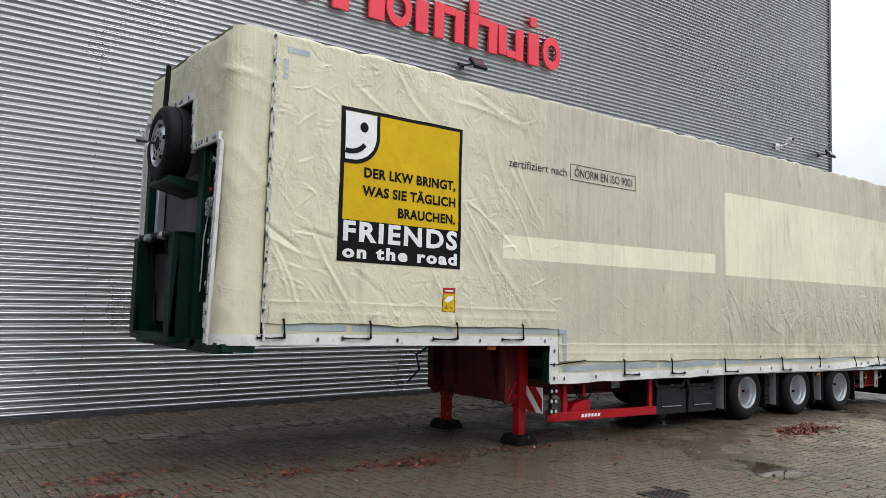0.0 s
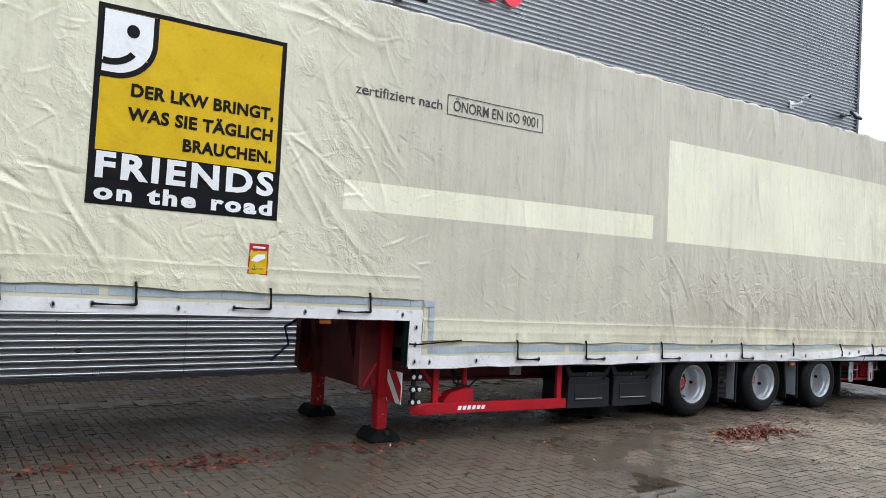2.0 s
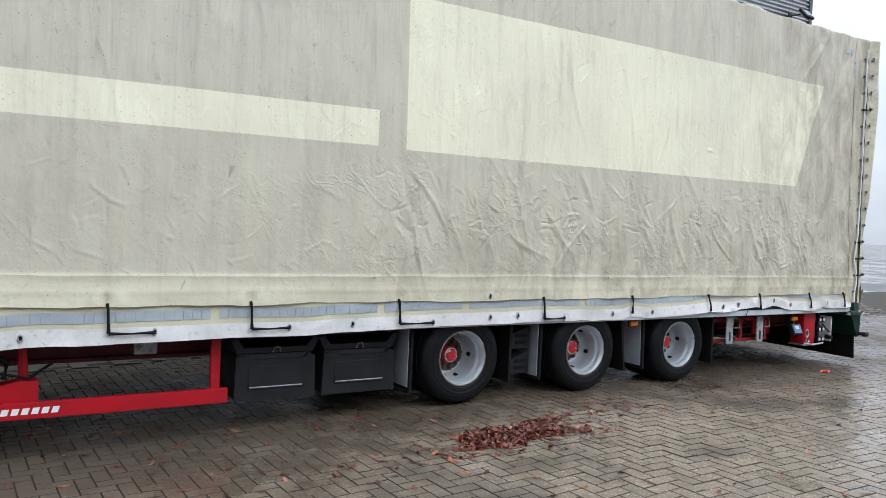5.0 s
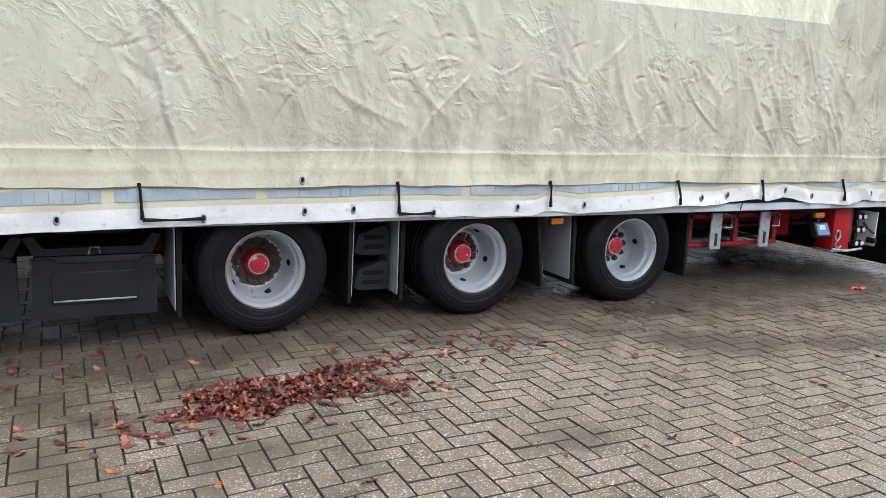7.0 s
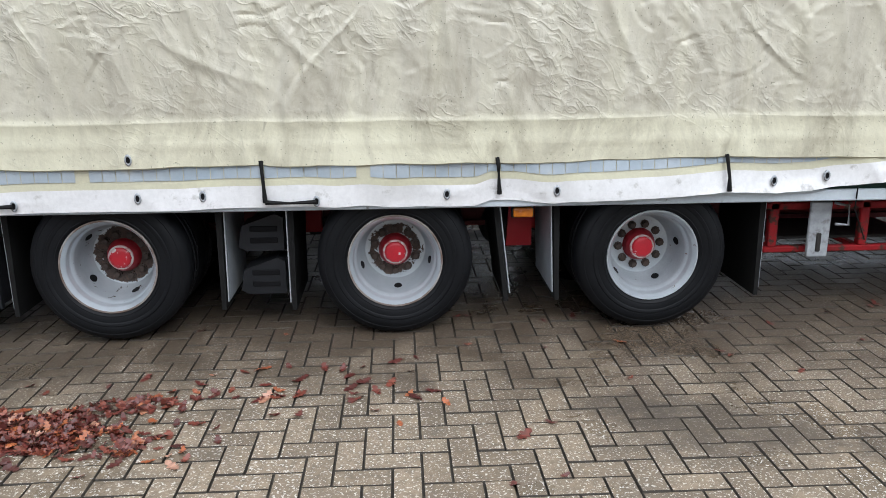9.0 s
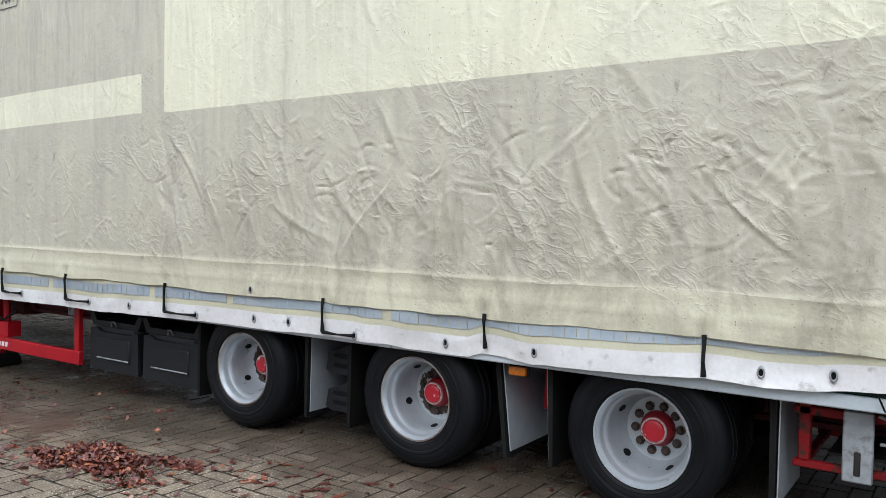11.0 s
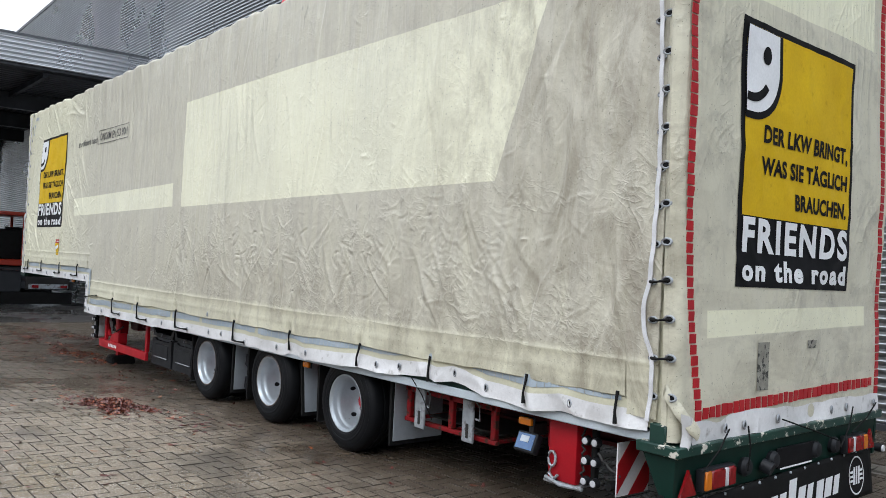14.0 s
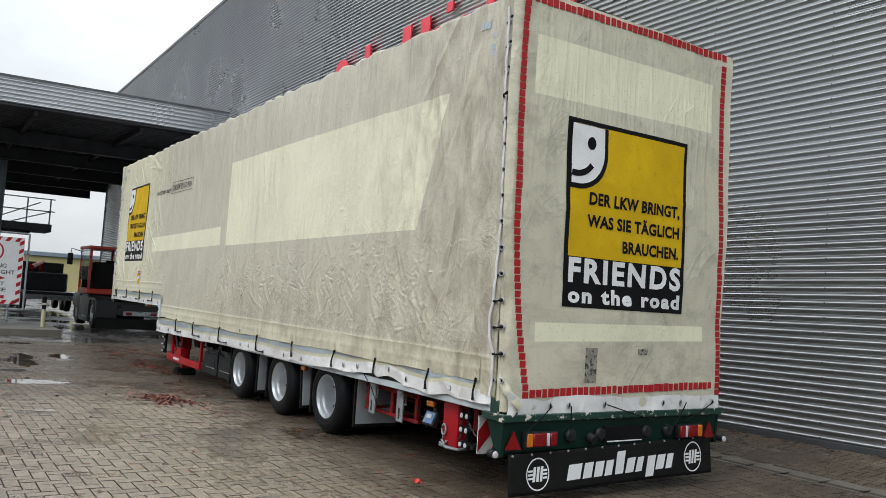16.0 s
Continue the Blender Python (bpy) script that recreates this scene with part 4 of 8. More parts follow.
for dx in (-4.4, -8.8, -13.2, -17.6, -22.0):
    b = across(bmesh.new(), dx - 0.12, dx + 0.12, CY0, CY1 - 0.3, 5.88, 5.90)
    across(b, dx - 0.12, dx + 0.12, CY0, CY1 - 0.3, 6.36, 6.38)
    across(b, dx - 0.012, dx + 0.012, CY0, CY1 - 0.3, 5.90, 6.36)
    part("cross_beam", b, M_CANOPY, canopy)
for y in (-7.0, -4.0, -1.0, 2.0):
    part("purlin", new_box(-30.3, canopy_x(y) - 0.3, y - 0.06, y + 0.06, 6.22, 6.36, 0.003), M_CANOPY, canopy)
for x, y in ((-17.5, -1.0), (-29.6, -1.0)):
    b = new_box(x - 0.13, x + 0.13, y - 0.13, y - 0.11, -0.4, 5.9, 0)
    box(b, x - 0.13, x + 0.13, y + 0.11, y + 0.13, -0.4, 5.9, 0)
    box(b, x - 0.01, x + 0.01, y - 0.11, y + 0.11, -0.4, 5.9, 0)
    part("column", b, M_STEEL_BLUE, canopy, "grey-blue steel column")

# ---- the trailer's canvas cover ----
FX, RX, WID, TOP = -0.55, 13.46, 2.5, 3.99      # front face, rear face, width, roof height
rc = np.random.RandomState(21)


def crease_set(n, x0, x1, z0, z1, lmin, lmax, amp, width, tilt=None):
    out = []
    for _ in range(n):
        a = rc.uniform(0, math.pi) if tilt is None else radians(rc.normal(tilt[0], tilt[1]))
        out.append((rc.uniform(x0, x1), rc.uniform(z0, z1), a, rc.uniform(lmin, lmax), rc.uniform(0.5, 1.0) * amp * 1.1 * rc.choice([1, 1, -0.7]), rc.uniform(0.5, 1.1) * width, rc.uniform(-0.4, 0.4)))
    return out


def tuft(x, z, n, spread):
    """Folds that fan downwards from one crumpled place, with small broken ones at its head."""
    out = []
    for _ in range(n):
        a = radians(rc.normal(106, 27))
        ln = rc.uniform(0.12, 0.7)
        px, pz = x + rc.normal(0, spread), z + rc.normal(0, 0.14)
        out.append((px - 0.45 * ln * math.cos(a), pz - 0.45 * ln * math.sin(a), a, ln, rc.uniform(0.3, 1.0) * 0.0135 * rc.choice([1, 1, -0.6]), rc.uniform(0.012, 0.036), rc.uniform(-0.5, 0.5)))
    for _ in range(3 * n):
        out.append((x + rc.normal(0, spread * 1.3), z + rc.normal(0, 0.15), rc.uniform(0, math.pi), rc.uniform(0.05, 0.22), rc.uniform(0.4, 1.0) * 0.010 * rc.choice([1, -1]), rc.uniform(0.007, 0.013), rc.uniform(-0.8, 0.8)))
    return out


tufts = []
for tx, tz in ((7.1, 1.72), (7.6, 1.66), (8.25, 1.70), (8.75, 1.62), (9.3, 1.72), (9.65, 1.56), (10.2, 1.70), (10.6, 1.60), (11.2, 1.74), (11.7, 1.62), (12.2, 1.70)):
    tufts += tuft(tx + rc.uniform(-0.15, 0.15), tz + rc.uniform(-0.12, 0.08), int(rc.uniform(4, 9)), rc.uniform(0.1, 0.24))
CREASES = (crease_set(300, -0.05, 3.7, 1.4, 3.9, 0.06, 0.34, 0.0085, 0.0145, (-40, 50))
           + crease_set(44, -0.1, 3.2, 1.4, 3.7, 0.5, 1.4, 0.015, 0.042, (-55, 22))
           + crease_set(70, 3.5, 8.0, 1.1, 3.9, 0.1, 0.4, 0.0045, 0.014, (82, 30))
           + crease_set(80, 3.6, 8.5, 2.0, 3.95, 0.5, 1.4, 0.0085, 0.033, (90, 6))
           + crease_set(300, 6.8, 12.8, 1.12, 2.0, 0.05, 0.2, 0.0052, 0.011)
           + tufts
           + crease_set(170, 10.6, 13.1, 1.1, 2.05, 0.06, 0.3, 0.0060, 0.011)
           + crease_set(60, 3.7, 7.0, 1.1, 1.8, 0.05, 0.22, 0.006, 0.012)
           + crease_set(34, 6.9, 13.0, 1.2, 2.0, 0.4, 1.0, 0.014, 0.034, (114, 11))
           + crease_set(12, 7.0, 13.0, 1.12, 1.9, 0.25, 0.6, 0.007, 0.020, (66, 20))
           + crease_set(100, 7.0, 13.1, 2.1, 3.9, 0.08, 0.32, 0.0048, 0.014, (85, 28))
           + crease_set(84, 6.8, 13.2, 2.0, 3.95, 0.5, 1.6, 0.0105, 0.036, (89, 7))
           + crease_set(190, 6.8, 13.0, 2.0, 3.6, 0.05, 0.18, 0.0055, 0.011)
           + crease_set(16, 12.3, 13.2, 1.2, 3.9, 0.8, 1.8, 0.018, 0.07, (75, 14)))


STRAPS_A = (0.06, 0.985, 2.07, 3.02)
STRAPS_B = (4.74, 5.69, 6.90, 8.38, 9.49, 10.6, 11.46, 12.39, 13.08)


def gather(x):
    """Counts the pleats along the roof edge."""
    return np.asarray(x) / 0.46 + 0.9 * F2(x, 4.4, 1.0)


def billow(x, z):
    """How far the side canvas stands out, in metres."""
    d = 0.016 * F1(x, z, 0.55) + 0.010 * F2(x, z, 1.7) + 0.0035 * F3(x * 1.3, z * 0.8, 5.0)
    # gathers below the roof rail
    top = np.clip((z - 3.3) / 0.7, 0, 1)
    pleat = np.abs(np.sin(np.pi * gather(x)))
    d = d + np.clip((z - 3.62) / 0.38, 0, 1) ** 1.5 * 0.026 * (pleat - 0.6)
    d = d + top * 0.014 * F4(x, z * 0.15, 3.4) + 0.006 * F2(x + 30, z * 0.12, 5.5) * (0.4 + top)
    # pull of the straps along the hem
    hem = np.where(x < 3.55, 1.29, 0.90)
    for xs in STRAPS_A + STRAPS_B:
        own = 1.29 if xs in STRAPS_A else 0.90
        d = d - 0.016 * np.exp(-((x - xs) / 0.035) ** 2 - ((z - own - 0.02) / 0.05) ** 2) + 0.008 * np.exp(-((np.abs(x - xs) - 0.075) / 0.03) ** 2 - ((z - own - 0.03) / 0.05) ** 2)
    near = np.exp(-((z - hem) / 0.10) ** 2)
    d = d + near * 0.010 * F1(x + 11, z, 2.6)
    d = d + 0.006 * np.exp(-((z - hem - 0.19) / 0.012) ** 2) + 0.004 * np.exp(-((z - hem - 0.09) / 0.010) ** 2)
    return d


def creased(x, z):
    d = billow(x, z)
    X, Z = np.asarray(x, float), np.asarray(z, float)
    add = np.zeros(np.broadcast(X, Z).shape)
    flatX, flatZ, flat = X.reshape(-1), Z.reshape(-1), add.reshape(-1)
    for cx, cz, a, ln, am, w, bend in CREASES:
        sel = np.nonzero((np.abs(flatX - cx) < ln * 0.6 + 3 * w) & (np.abs(flatZ - cz) < ln * 0.6 + 3 * w))[0]
        if len(sel) == 0:
            continue
        u = (flatX[sel] - cx) * math.cos(a) + (flatZ[sel] - cz) * math.sin(a)
        v = -(flatX[sel] - cx) * math.sin(a) + (flatZ[sel] - cz) * math.cos(a) + bend * u * u / ln
        flat[sel] += am * np.clip(1 - (2 * u / ln) ** 2, 0, 1) * (np.exp(-np.abs(v) / (0.75 * w)) - 0.35 * np.exp(-((v - 1.6 * w) / w) ** 2))
    # printed panel is stiffer
    calm = np.exp(-(np.clip(np.abs(X - 1.33) - 0.72, 0, 9) / 0.08) ** 2) * np.exp(-(np.clip(np.abs(Z - 2.66) - 0.75, 0, 9) / 0.08) ** 2)
    return d + (1.0 * flat.reshape(add.shape) + 0.8 * crumpled(X, Z)) * (1 - 0.65 * calm)


def ridge(x, z, scale, turn, field, other):
    """Sharp-backed folds of cloth, 0 to 1."""
    c, s = math.cos(turn), math.sin(turn)
    u, v = x * c + z * s, (z * c - x * s) * 0.55
    u, v = u + 0.35 / scale * other(u, v, scale * 0.9), v + 0.35 / scale * other(v + 9, u, scale * 0.9)
    return (1 - np.clip(np.abs(field(u + 20, v + 20, scale)) * 1.7, 0, 1)) ** 2


def crumpled(x, z):
    """Small broken folds: many in the lower rear half, fewer towards the front."""
    x, z = np.asarray(x, float), np.asarray(z, float)
    low = np.clip((2.25 - z) / 0.35, 0, 1) * np.clip((x - 6.3) / 0.8, 0, 1) * np.clip((z - 1.05) / 0.12, 0, 1)
    front = np.clip((3.6 - x) / 0.8, 0, 1) * np.clip((z - 1.45) / 0.15, 0, 1)
    a = 0.05 + 0.5 * low + 0.22 * front
    patchy = np.clip(0.55 + 1.2 * F3(x + 3, z, 0.9), 0.0, 1.5)
    r = 0.009 * ridge(x, z, 1.9, 0.9, F1, F2) + 0.009 * ridge(x, z, 4.1, -0.6, F2, F3) + 0.0065 * ridge(x, z, 8.3, 0.35, F4, F1) + 0.004 * ridge(x, z, 15.0, 1.2, F3, F2)
    tall = 0.008 * ridge(x, z * 0.25, 3.0, 0.1, F4, F3) * np.clip((z - 1.9) / 0.6, 0, 1)
    return a * patchy * r + tall


def side_y(x, z):
    """y of the cover's long side (towards the camera's walk)."""
    edge = np.clip((np.asarray(z) - (TOP - 0.025)) / 0.03, 0, 1)
    return -creased(x, z) + 0.014 * edge ** 2


def roof_line(x):
    return TOP - 0.012 + 0.012 * F3(x, 0.3, 1.2) + 0.020 * np.abs(np.sin(np.pi * gather(x))) * (0.6 + 0.8 * F1(x, 7.7, 1.4))


cover = thing("tarpaulin_cover", (6.5, 1.25, 0.6), "cream canvas tarpaulin cover laced over a semi-trailer, weathered grey and wrinkled", "tarpaulin")


def side_panel(name, x0, x1, z0, step=0.0105):
    X = np.linspace(x0, x1, int((x1 - x0) / step) + 1)
    V = np.linspace(0, 1, int((TOP - z0) / step) + 1)
    XX, VV = np.meshgrid(X, V, indexing="ij")
    hem = z0 + 0.010 * F2(XX, 0, 2.3) + 0.006 * F3(XX, 3, 6.0)
    ZZ = hem + VV * (roof_line(XX) - hem)
    return part(name, grid_mesh(name, XX, side_y(XX, ZZ) - 0.012, ZZ), M_TARP, cover)


SIDE_A = side_panel("side_panel", -0.165, 3.6, 1.285)
SIDE_B = side_panel("side_panel", 3.6, 13.335, 0.895)
# canvas tongue under the rear lacing
XX, ZZ = np.meshgrid(np.linspace(13.2, 13.44, 8), np.linspace(0.75, TOP - 0.03, 90), indexing="ij")
part("lacing_tongue", grid_mesh("lacing_tongue", XX, 0.012 + 0.01 * F2(XX * 2, ZZ, 2.5), ZZ), M_TARP_CREAM, cover)
# doubled hem: two strips sewn on, each with its own edge
for x0, x1, z0, own in ((-0.1, 3.5, 1.285, SIDE_A), (3.62, 13.13, 0.895, SIDE_B)):
    for up, off in ((0.20, 0.0155), (0.148, 0.019)):
        X = np.linspace(x0, x1, int((x1 - x0) / 0.02))
        XX, VV = np.meshgrid(X, np.linspace(0, 1, 9), indexing="ij")
        hem = z0 + 0.010 * F2(XX, 0, 2.3) + 0.006 * F3(XX, 3, 6.0)
        ZZ = hem - 0.001 + VV * (up + 0.006 * F1(XX, up * 9, 1.8) + 0.003 * F2(XX, up * 9, 7.0))
        lift = off + 0.004 * np.clip(F2(XX, ZZ, 4.0), 0, 1)
        part("hem_strip", grid_mesh("hem_strip", XX, side_y(XX, ZZ) - lift, ZZ), M_TARP, own)
# thickness of the hem
for x0, x1, z0, own in ((0.0, 3.42, 1.285, SIDE_A), (3.6, 13.13, 0.895, SIDE_B)):
    X = np.linspace(x0, x1, int((x1 - x0) / 0.05))
    XX, KK = np.meshgrid(X, np.linspace(0, 1, 5), indexing="ij")
    hem = z0 + 0.010 * F2(XX, 0, 2.3) + 0.006 * F3(XX, 3, 6.0)
    Y = side_y(XX, hem) - 0.022 + 0.020 * KK
    Z = hem - 0.006 * np.sin(np.pi * KK)
    part("hem_fold", grid_mesh("hem_fold", XX, Y, Z), M_TARP_CREAM, own)


def band_bottom(x):
    """Lower edge of the white skirt along the deck."""
    pts_x = [3.4, 5.0, 6.5, 7.4, 8.6, 9.39, 9.46, 9.77, 10.43, 10.6, 10.85, 11.03, 11.14, 11.42, 11.53, 11.71, 11.83, 11.92, 12.03, 12.28, 12.45, 12.68, 13.0, 13.3]
    pts_z = [0.63, 0.65, 0.667, 0.682, 0.696, 0.679, 0.703, 0.686, 0.716, 0.731, 0.719, 0.726, 0.742, 0.769, 0.748, 0.771, 0.762, 0.738, 0.714, 0.708, 0.702, 0.735, 0.715, 0.735]
    return np.interp(x, pts_x, pts_z) + 0.006 * F3(np.asarray(x), 1.0, 2.3) + 0.005 * F2(np.asarray(x), 2.0, 7.0)


def skirt_y(x, z):
    x, z = np.asarray(x, float), np.asarray(z, float)
    slack = np.clip((x - 8.5) / 3.0, 0, 1)
    loose = np.clip((0.92 - z) / 0.2, 0, 1)
    wave = 0.55 * billow(x, z * 0 + 1.0) + (0.008 + 0.034 * np.clip(slack * 1.5, 0, 1) * loose) * F4(x, z * 1.6, 2.8) + 0.005 * F1(x, z, 7.0) * np.clip((0.95 - z) / 0.15, 0, 1)
    wave = wave + (0.2 + 0.8 * slack) * loose * (0.020 * ridge(x, z * 1.4, 3.2, 0.5, F1, F3) + 0.014 * ridge(x, z, 7.5, -0.4, F2, F4))
    return -0.012 - np.maximum(wave, -0.004 + 0.2 * wave)


def skirt(name, x0, x1, lo, hi, material, off, parent):
    X = np.linspace(x0, x1, max(3, int((x1 - x0) / 0.016)))
    XX, VV = np.meshgrid(X, np.linspace(0, 1, 10), indexing="ij")
    a = lo(XX) if callable(lo) else lo
    b = hi(XX) if callable(hi) else hi
    ZZ = a + VV * (b - a)
    return part(name, grid_mesh(name, XX, skirt_y(XX, ZZ) + off, ZZ), material, parent)


# under-skirt, reflective strips and white bands
UNDER_A = skirt("under_skirt", -0.12, 3.62, 1.10, 1.36, M_TARP_CREAM, 0.012, cover)
UNDER_B = skirt("under_skirt", 3.46, 13.27, lambda x: band_bottom(x) + 0.02, 1.0, M_TARP_CREAM, 0.012, cover)
BAND_A = skirt("white_band", -0.38, 3.50, 1.08, lambda x: 1.185 + 0 * x, M_WHITE_BAND, 0.006, cover)
BAND_B = skirt("white_band", 3.47, 13.28, band_bottom, lambda x: band_bottom(x) + 0.105 + 0.02 * np.exp(-((x - 3.5) / 0.8) ** 2), M_WHITE_BAND, 0.006, cover)
BAND_C = skirt("white_band", 3.46, 3.60, 0.74, 1.185, M_WHITE_BAND, 0.004, cover)
def tape(x0, x1, lo, hi, parent, keep):
    """Reflective tape: short segments with thin gaps, a few worn away."""
    x = x0
    while x < x1 - 0.03:
        w = 0.062
        if rc.rand() < keep:
            XX, VV = np.meshgrid(np.linspace(x, x + w - 0.004, 5), np.linspace(0, 1, 5), indexing="ij")
            ZZ = lo(XX) + VV * (hi(XX) - lo(XX))
            part("tape_segment", grid_mesh("tape_segment", XX, skirt_y(XX, ZZ) + 0.008, ZZ), M_REFLECT, parent)
        x += w


tape(0.05, 3.66, lambda x: 1.215 + 0 * x, lambda x: 1.275 + 0 * x, UNDER_A, 0.97)
tape(3.68, 13.1, lambda x: band_bottom(x) + 0.142, lambda x: band_bottom(x) + 0.212, UNDER_B, 0.98)
for x0, x1, z0, z1 in [(3.61, 3.66, 1.213, 1.275)] + [(3.662, 3.722, 0.90 + 0.063 * k, 0.959 + 0.063 * k) for k in range(6)]:
    XX, ZZ = np.meshgrid(np.linspace(x0, x1, 6), np.linspace(z0, z1, 6), indexing="ij")
    part("tape_segment", grid_mesh("tape_segment", XX, side_y(XX, ZZ) - 0.0235, ZZ), M_REFLECT, SIDE_B)

# front: round the corner from the lacing seam, across, and round the far corner
RAD = 0.15
S = np.concatenate([np.arange(-0.165, FX + RAD, -0.02), ])
corner = [(FX + RAD - RAD * math.sin(t), RAD - RAD * math.cos(t)) for t in np.linspace(0, math.pi / 2, 10)]
far = [(FX + RAD - RAD * math.cos(t), WID - RAD + RAD * math.sin(t)) for t in np.linspace(0, math.pi / 2, 10)]
line = [(s, 0.0) for s in S] + corner + [(FX, y) for y in np.arange(RAD + 0.02, WID - RAD, 0.02)] + far + [(x, WID) for x in np.arange(FX + RAD + 0.05, 0.3, 0.05)]
LX, LY = np.array([p[0] for p in line]), np.array([p[1] for p in line])
ln = np.concatenate([[0], np.cumsum(np.hypot(np.diff(LX), np.diff(LY)))])
NX, NY = np.gradient(LY, ln), -np.gradient(LX, ln)
V = np.linspace(0, 1, 146)
L2, V2 = np.meshgrid(ln, V, indexing="ij")
front_top = np.where(LX[:, None] < FX + 0.1, TOP - 0.012, TOP)
Z2 = 1.09 + V2 * (front_top - 1.09)
D2 = 0.02 * F1(L2, Z2, 0.9) + 0.008 * F2(L2, Z2, 3.0) + 0.003 * F3(L2, Z2, 8.0)
D2 += 0.014 * ridge(L2 * 1.6, Z2 * 0.35, 1.6, 0.15, F1, F4) + 0.010 * ridge(L2, Z2, 2.6, -0.7, F2, F3) + 0.005 * ridge(L2, Z2, 6.5, 0.5, F4, F1)
for k in range(60):
    c, z, a, w, am = rc.uniform(0.2, 3.4), rc.uniform(1.2, 3.9), rc.uniform(0, 3.14), rc.uniform(0.02, 0.06), rc.uniform(-0.006, 0.012)
    u, v = (L2 - c) * math.cos(a) + (Z2 - z) * math.sin(a), -(L2 - c) * math.sin(a) + (Z2 - z) * math.cos(a)
    D2 += am * np.exp(-(u / 0.25) ** 4 - (v / w) ** 2)
X2, Y2 = LX[:, None] - NX[:, None] * D2 * 0.9, LY[:, None] - NY[:, None] * D2 * 0.9
top_round = np.clip((V2 - 0.97) / 0.03, 0, 1) ** 2 * 0.05
X2 += np.where(LX[:, None] <= FX + 0.02, top_round, 0)
yc, zc, xc = (Y2[:-1, :-1] + Y2[1:, 1:]) / 2, (Z2[:-1, :-1] + Z2[1:, 1:]) / 2, (X2[:-1, :-1] + X2[1:, 1:]) / 2
near_edge = 0.13 + 0.10 * (2.92 - zc) / 1.8
hole = (xc < FX + 0.12) & (yc > near_edge) & (yc < 2.42) & (zc < np.where(yc < 0.88, 2.92, 3.44))
FRONT = part("front_panel", grid_mesh("front_panel", X2, Y2, Z2, ~hole), M_TARP_FRONT, cover)


rows = np.nonzero((LX > FX + 0.02) & (LY < 1.0) | (LY < 0.215))[0]
cols = np.nonzero(Z2[0] < 1.195)[0]
HX, HY, HZ = (A[np.ix_(rows, cols)] for A in (X2, Y2, Z2))
part("white_band", grid_mesh("white_band", HX - NX[rows][:, None] * 0.007, HY - NY[rows][:, None] * 0.007, HZ - 0.02 + 0.012 * F2(L2[np.ix_(rows, cols)], 1.0, 5.0)), M_WHITE_BAND, FRONT)
FRONT_EYES = []


def front_strip(name, pts, w):
    """White hem band along the cut-out of the front panel, with a face to the front."""
    bm = bmesh.new()
    for (ya, za), (yb, zb) in zip(pts, pts[1:]):
        d = Vector((0, yb - ya, zb - za)).normalized()
        nrm = Vector((0, -d.z, d.y)) * w
        x = FX - 0.046
        q4 = [Vector((x, ya, za)), Vector((x, yb, zb)), Vector((x, yb, zb)) + nrm, Vector((x, ya, za)) + nrm]
        f = [bm.verts.new(p) for p in q4]
        g = [bm.verts.new(p + Vector((0.034, 0, 0))) for p in q4]
        bm.faces.new(f); bm.faces.new(g[::-1])
        for k in range(4):
            bm.faces.new((f[k], f[(k + 1) % 4], g[(k + 1) % 4], g[k]))
    bmesh.ops.recalc_face_normals(bm, faces=bm.faces)
    return part(name, bm, M_WHITE_BAND, FRONT)


front_strip("white_band", [(0.245, 1.09), (0.135, 2.92)], 0.07)
front_strip("white_band", [(0.12, 2.92), (0.88, 2.92)], 0.08)
front_strip("white_band", [(0.88, 2.90), (0.88, 3.44)], 0.07)
front_strip("white_band", [(0.84, 3.44), (2.42, 3.44)], 0.08)
front_strip("white_band", [(2.42, 3.44), (2.40, 1.1)], 0.07)

# lashing eyelets along the white hem of the front
for y, z in [(0.205 - 0.065 * k / 10, 1.2 + 0.17 * k) for k in range(11)] + [(0.25 + 0.15 * k, 2.965) for k in range(5)] + [(0.845, 3.05 + 0.13 * k) for k in range(3)] + [(1.0 + 0.2 * k, 3.485) for k in range(7)]:
    FRONT_EYES.append((y, z))

# roof, far side
XX, YY = np.meshgrid(np.linspace(FX + 0.01, RX - 0.03, 240), np.linspace(0.0, WID, 40), indexing="ij")
ZZ = roof_line(XX) - 0.004 + np.clip((XX - FX - 0.03) / 0.7, 0, 1) * 0.05 * np.sin(np.pi * YY / WID) * (0.6 + 0.5 * F2(XX, YY, 0.8)) + 0.01 * F1(XX, YY, 2.5)
ZZ = np.where(XX < FX + 0.05, TOP - 0.014, ZZ)
ZZ = np.where((YY < 0.01) | (YY > WID - 0.01), roof_line(XX) - 0.02, ZZ)
part("roof_panel", grid_mesh("roof_panel", XX, YY + 0.05 * (1 - 2 * YY / WID), ZZ), M_TARP, cover)
XX, ZZ = np.meshgrid(np.linspace(0.3, RX - 0.03, 200), np.linspace(0.66, TOP, 60), indexing="ij")
keep = ~((XX[:-1, :-1] < 3.5) & (ZZ[:-1, :-1] < 1.08))
part("far_panel", grid_mesh("far_panel", XX, WID + 0.01 * F1(XX, ZZ, 1.2), ZZ, keep), M_TARP, cover)

# rear panel, folded round the near corner
def dash_y(z):
    """Where the line of red dashes starts on the panel's near edge."""
    return np.interp(z, [0.85, 1.0, 1.2, 1.4, 1.68, 2.1, 2.5, 3.0, 3.9], [0.155, 0.125, 0.085, 0.05, 0.015, -0.035, -0.05, -0.055, -0.055])


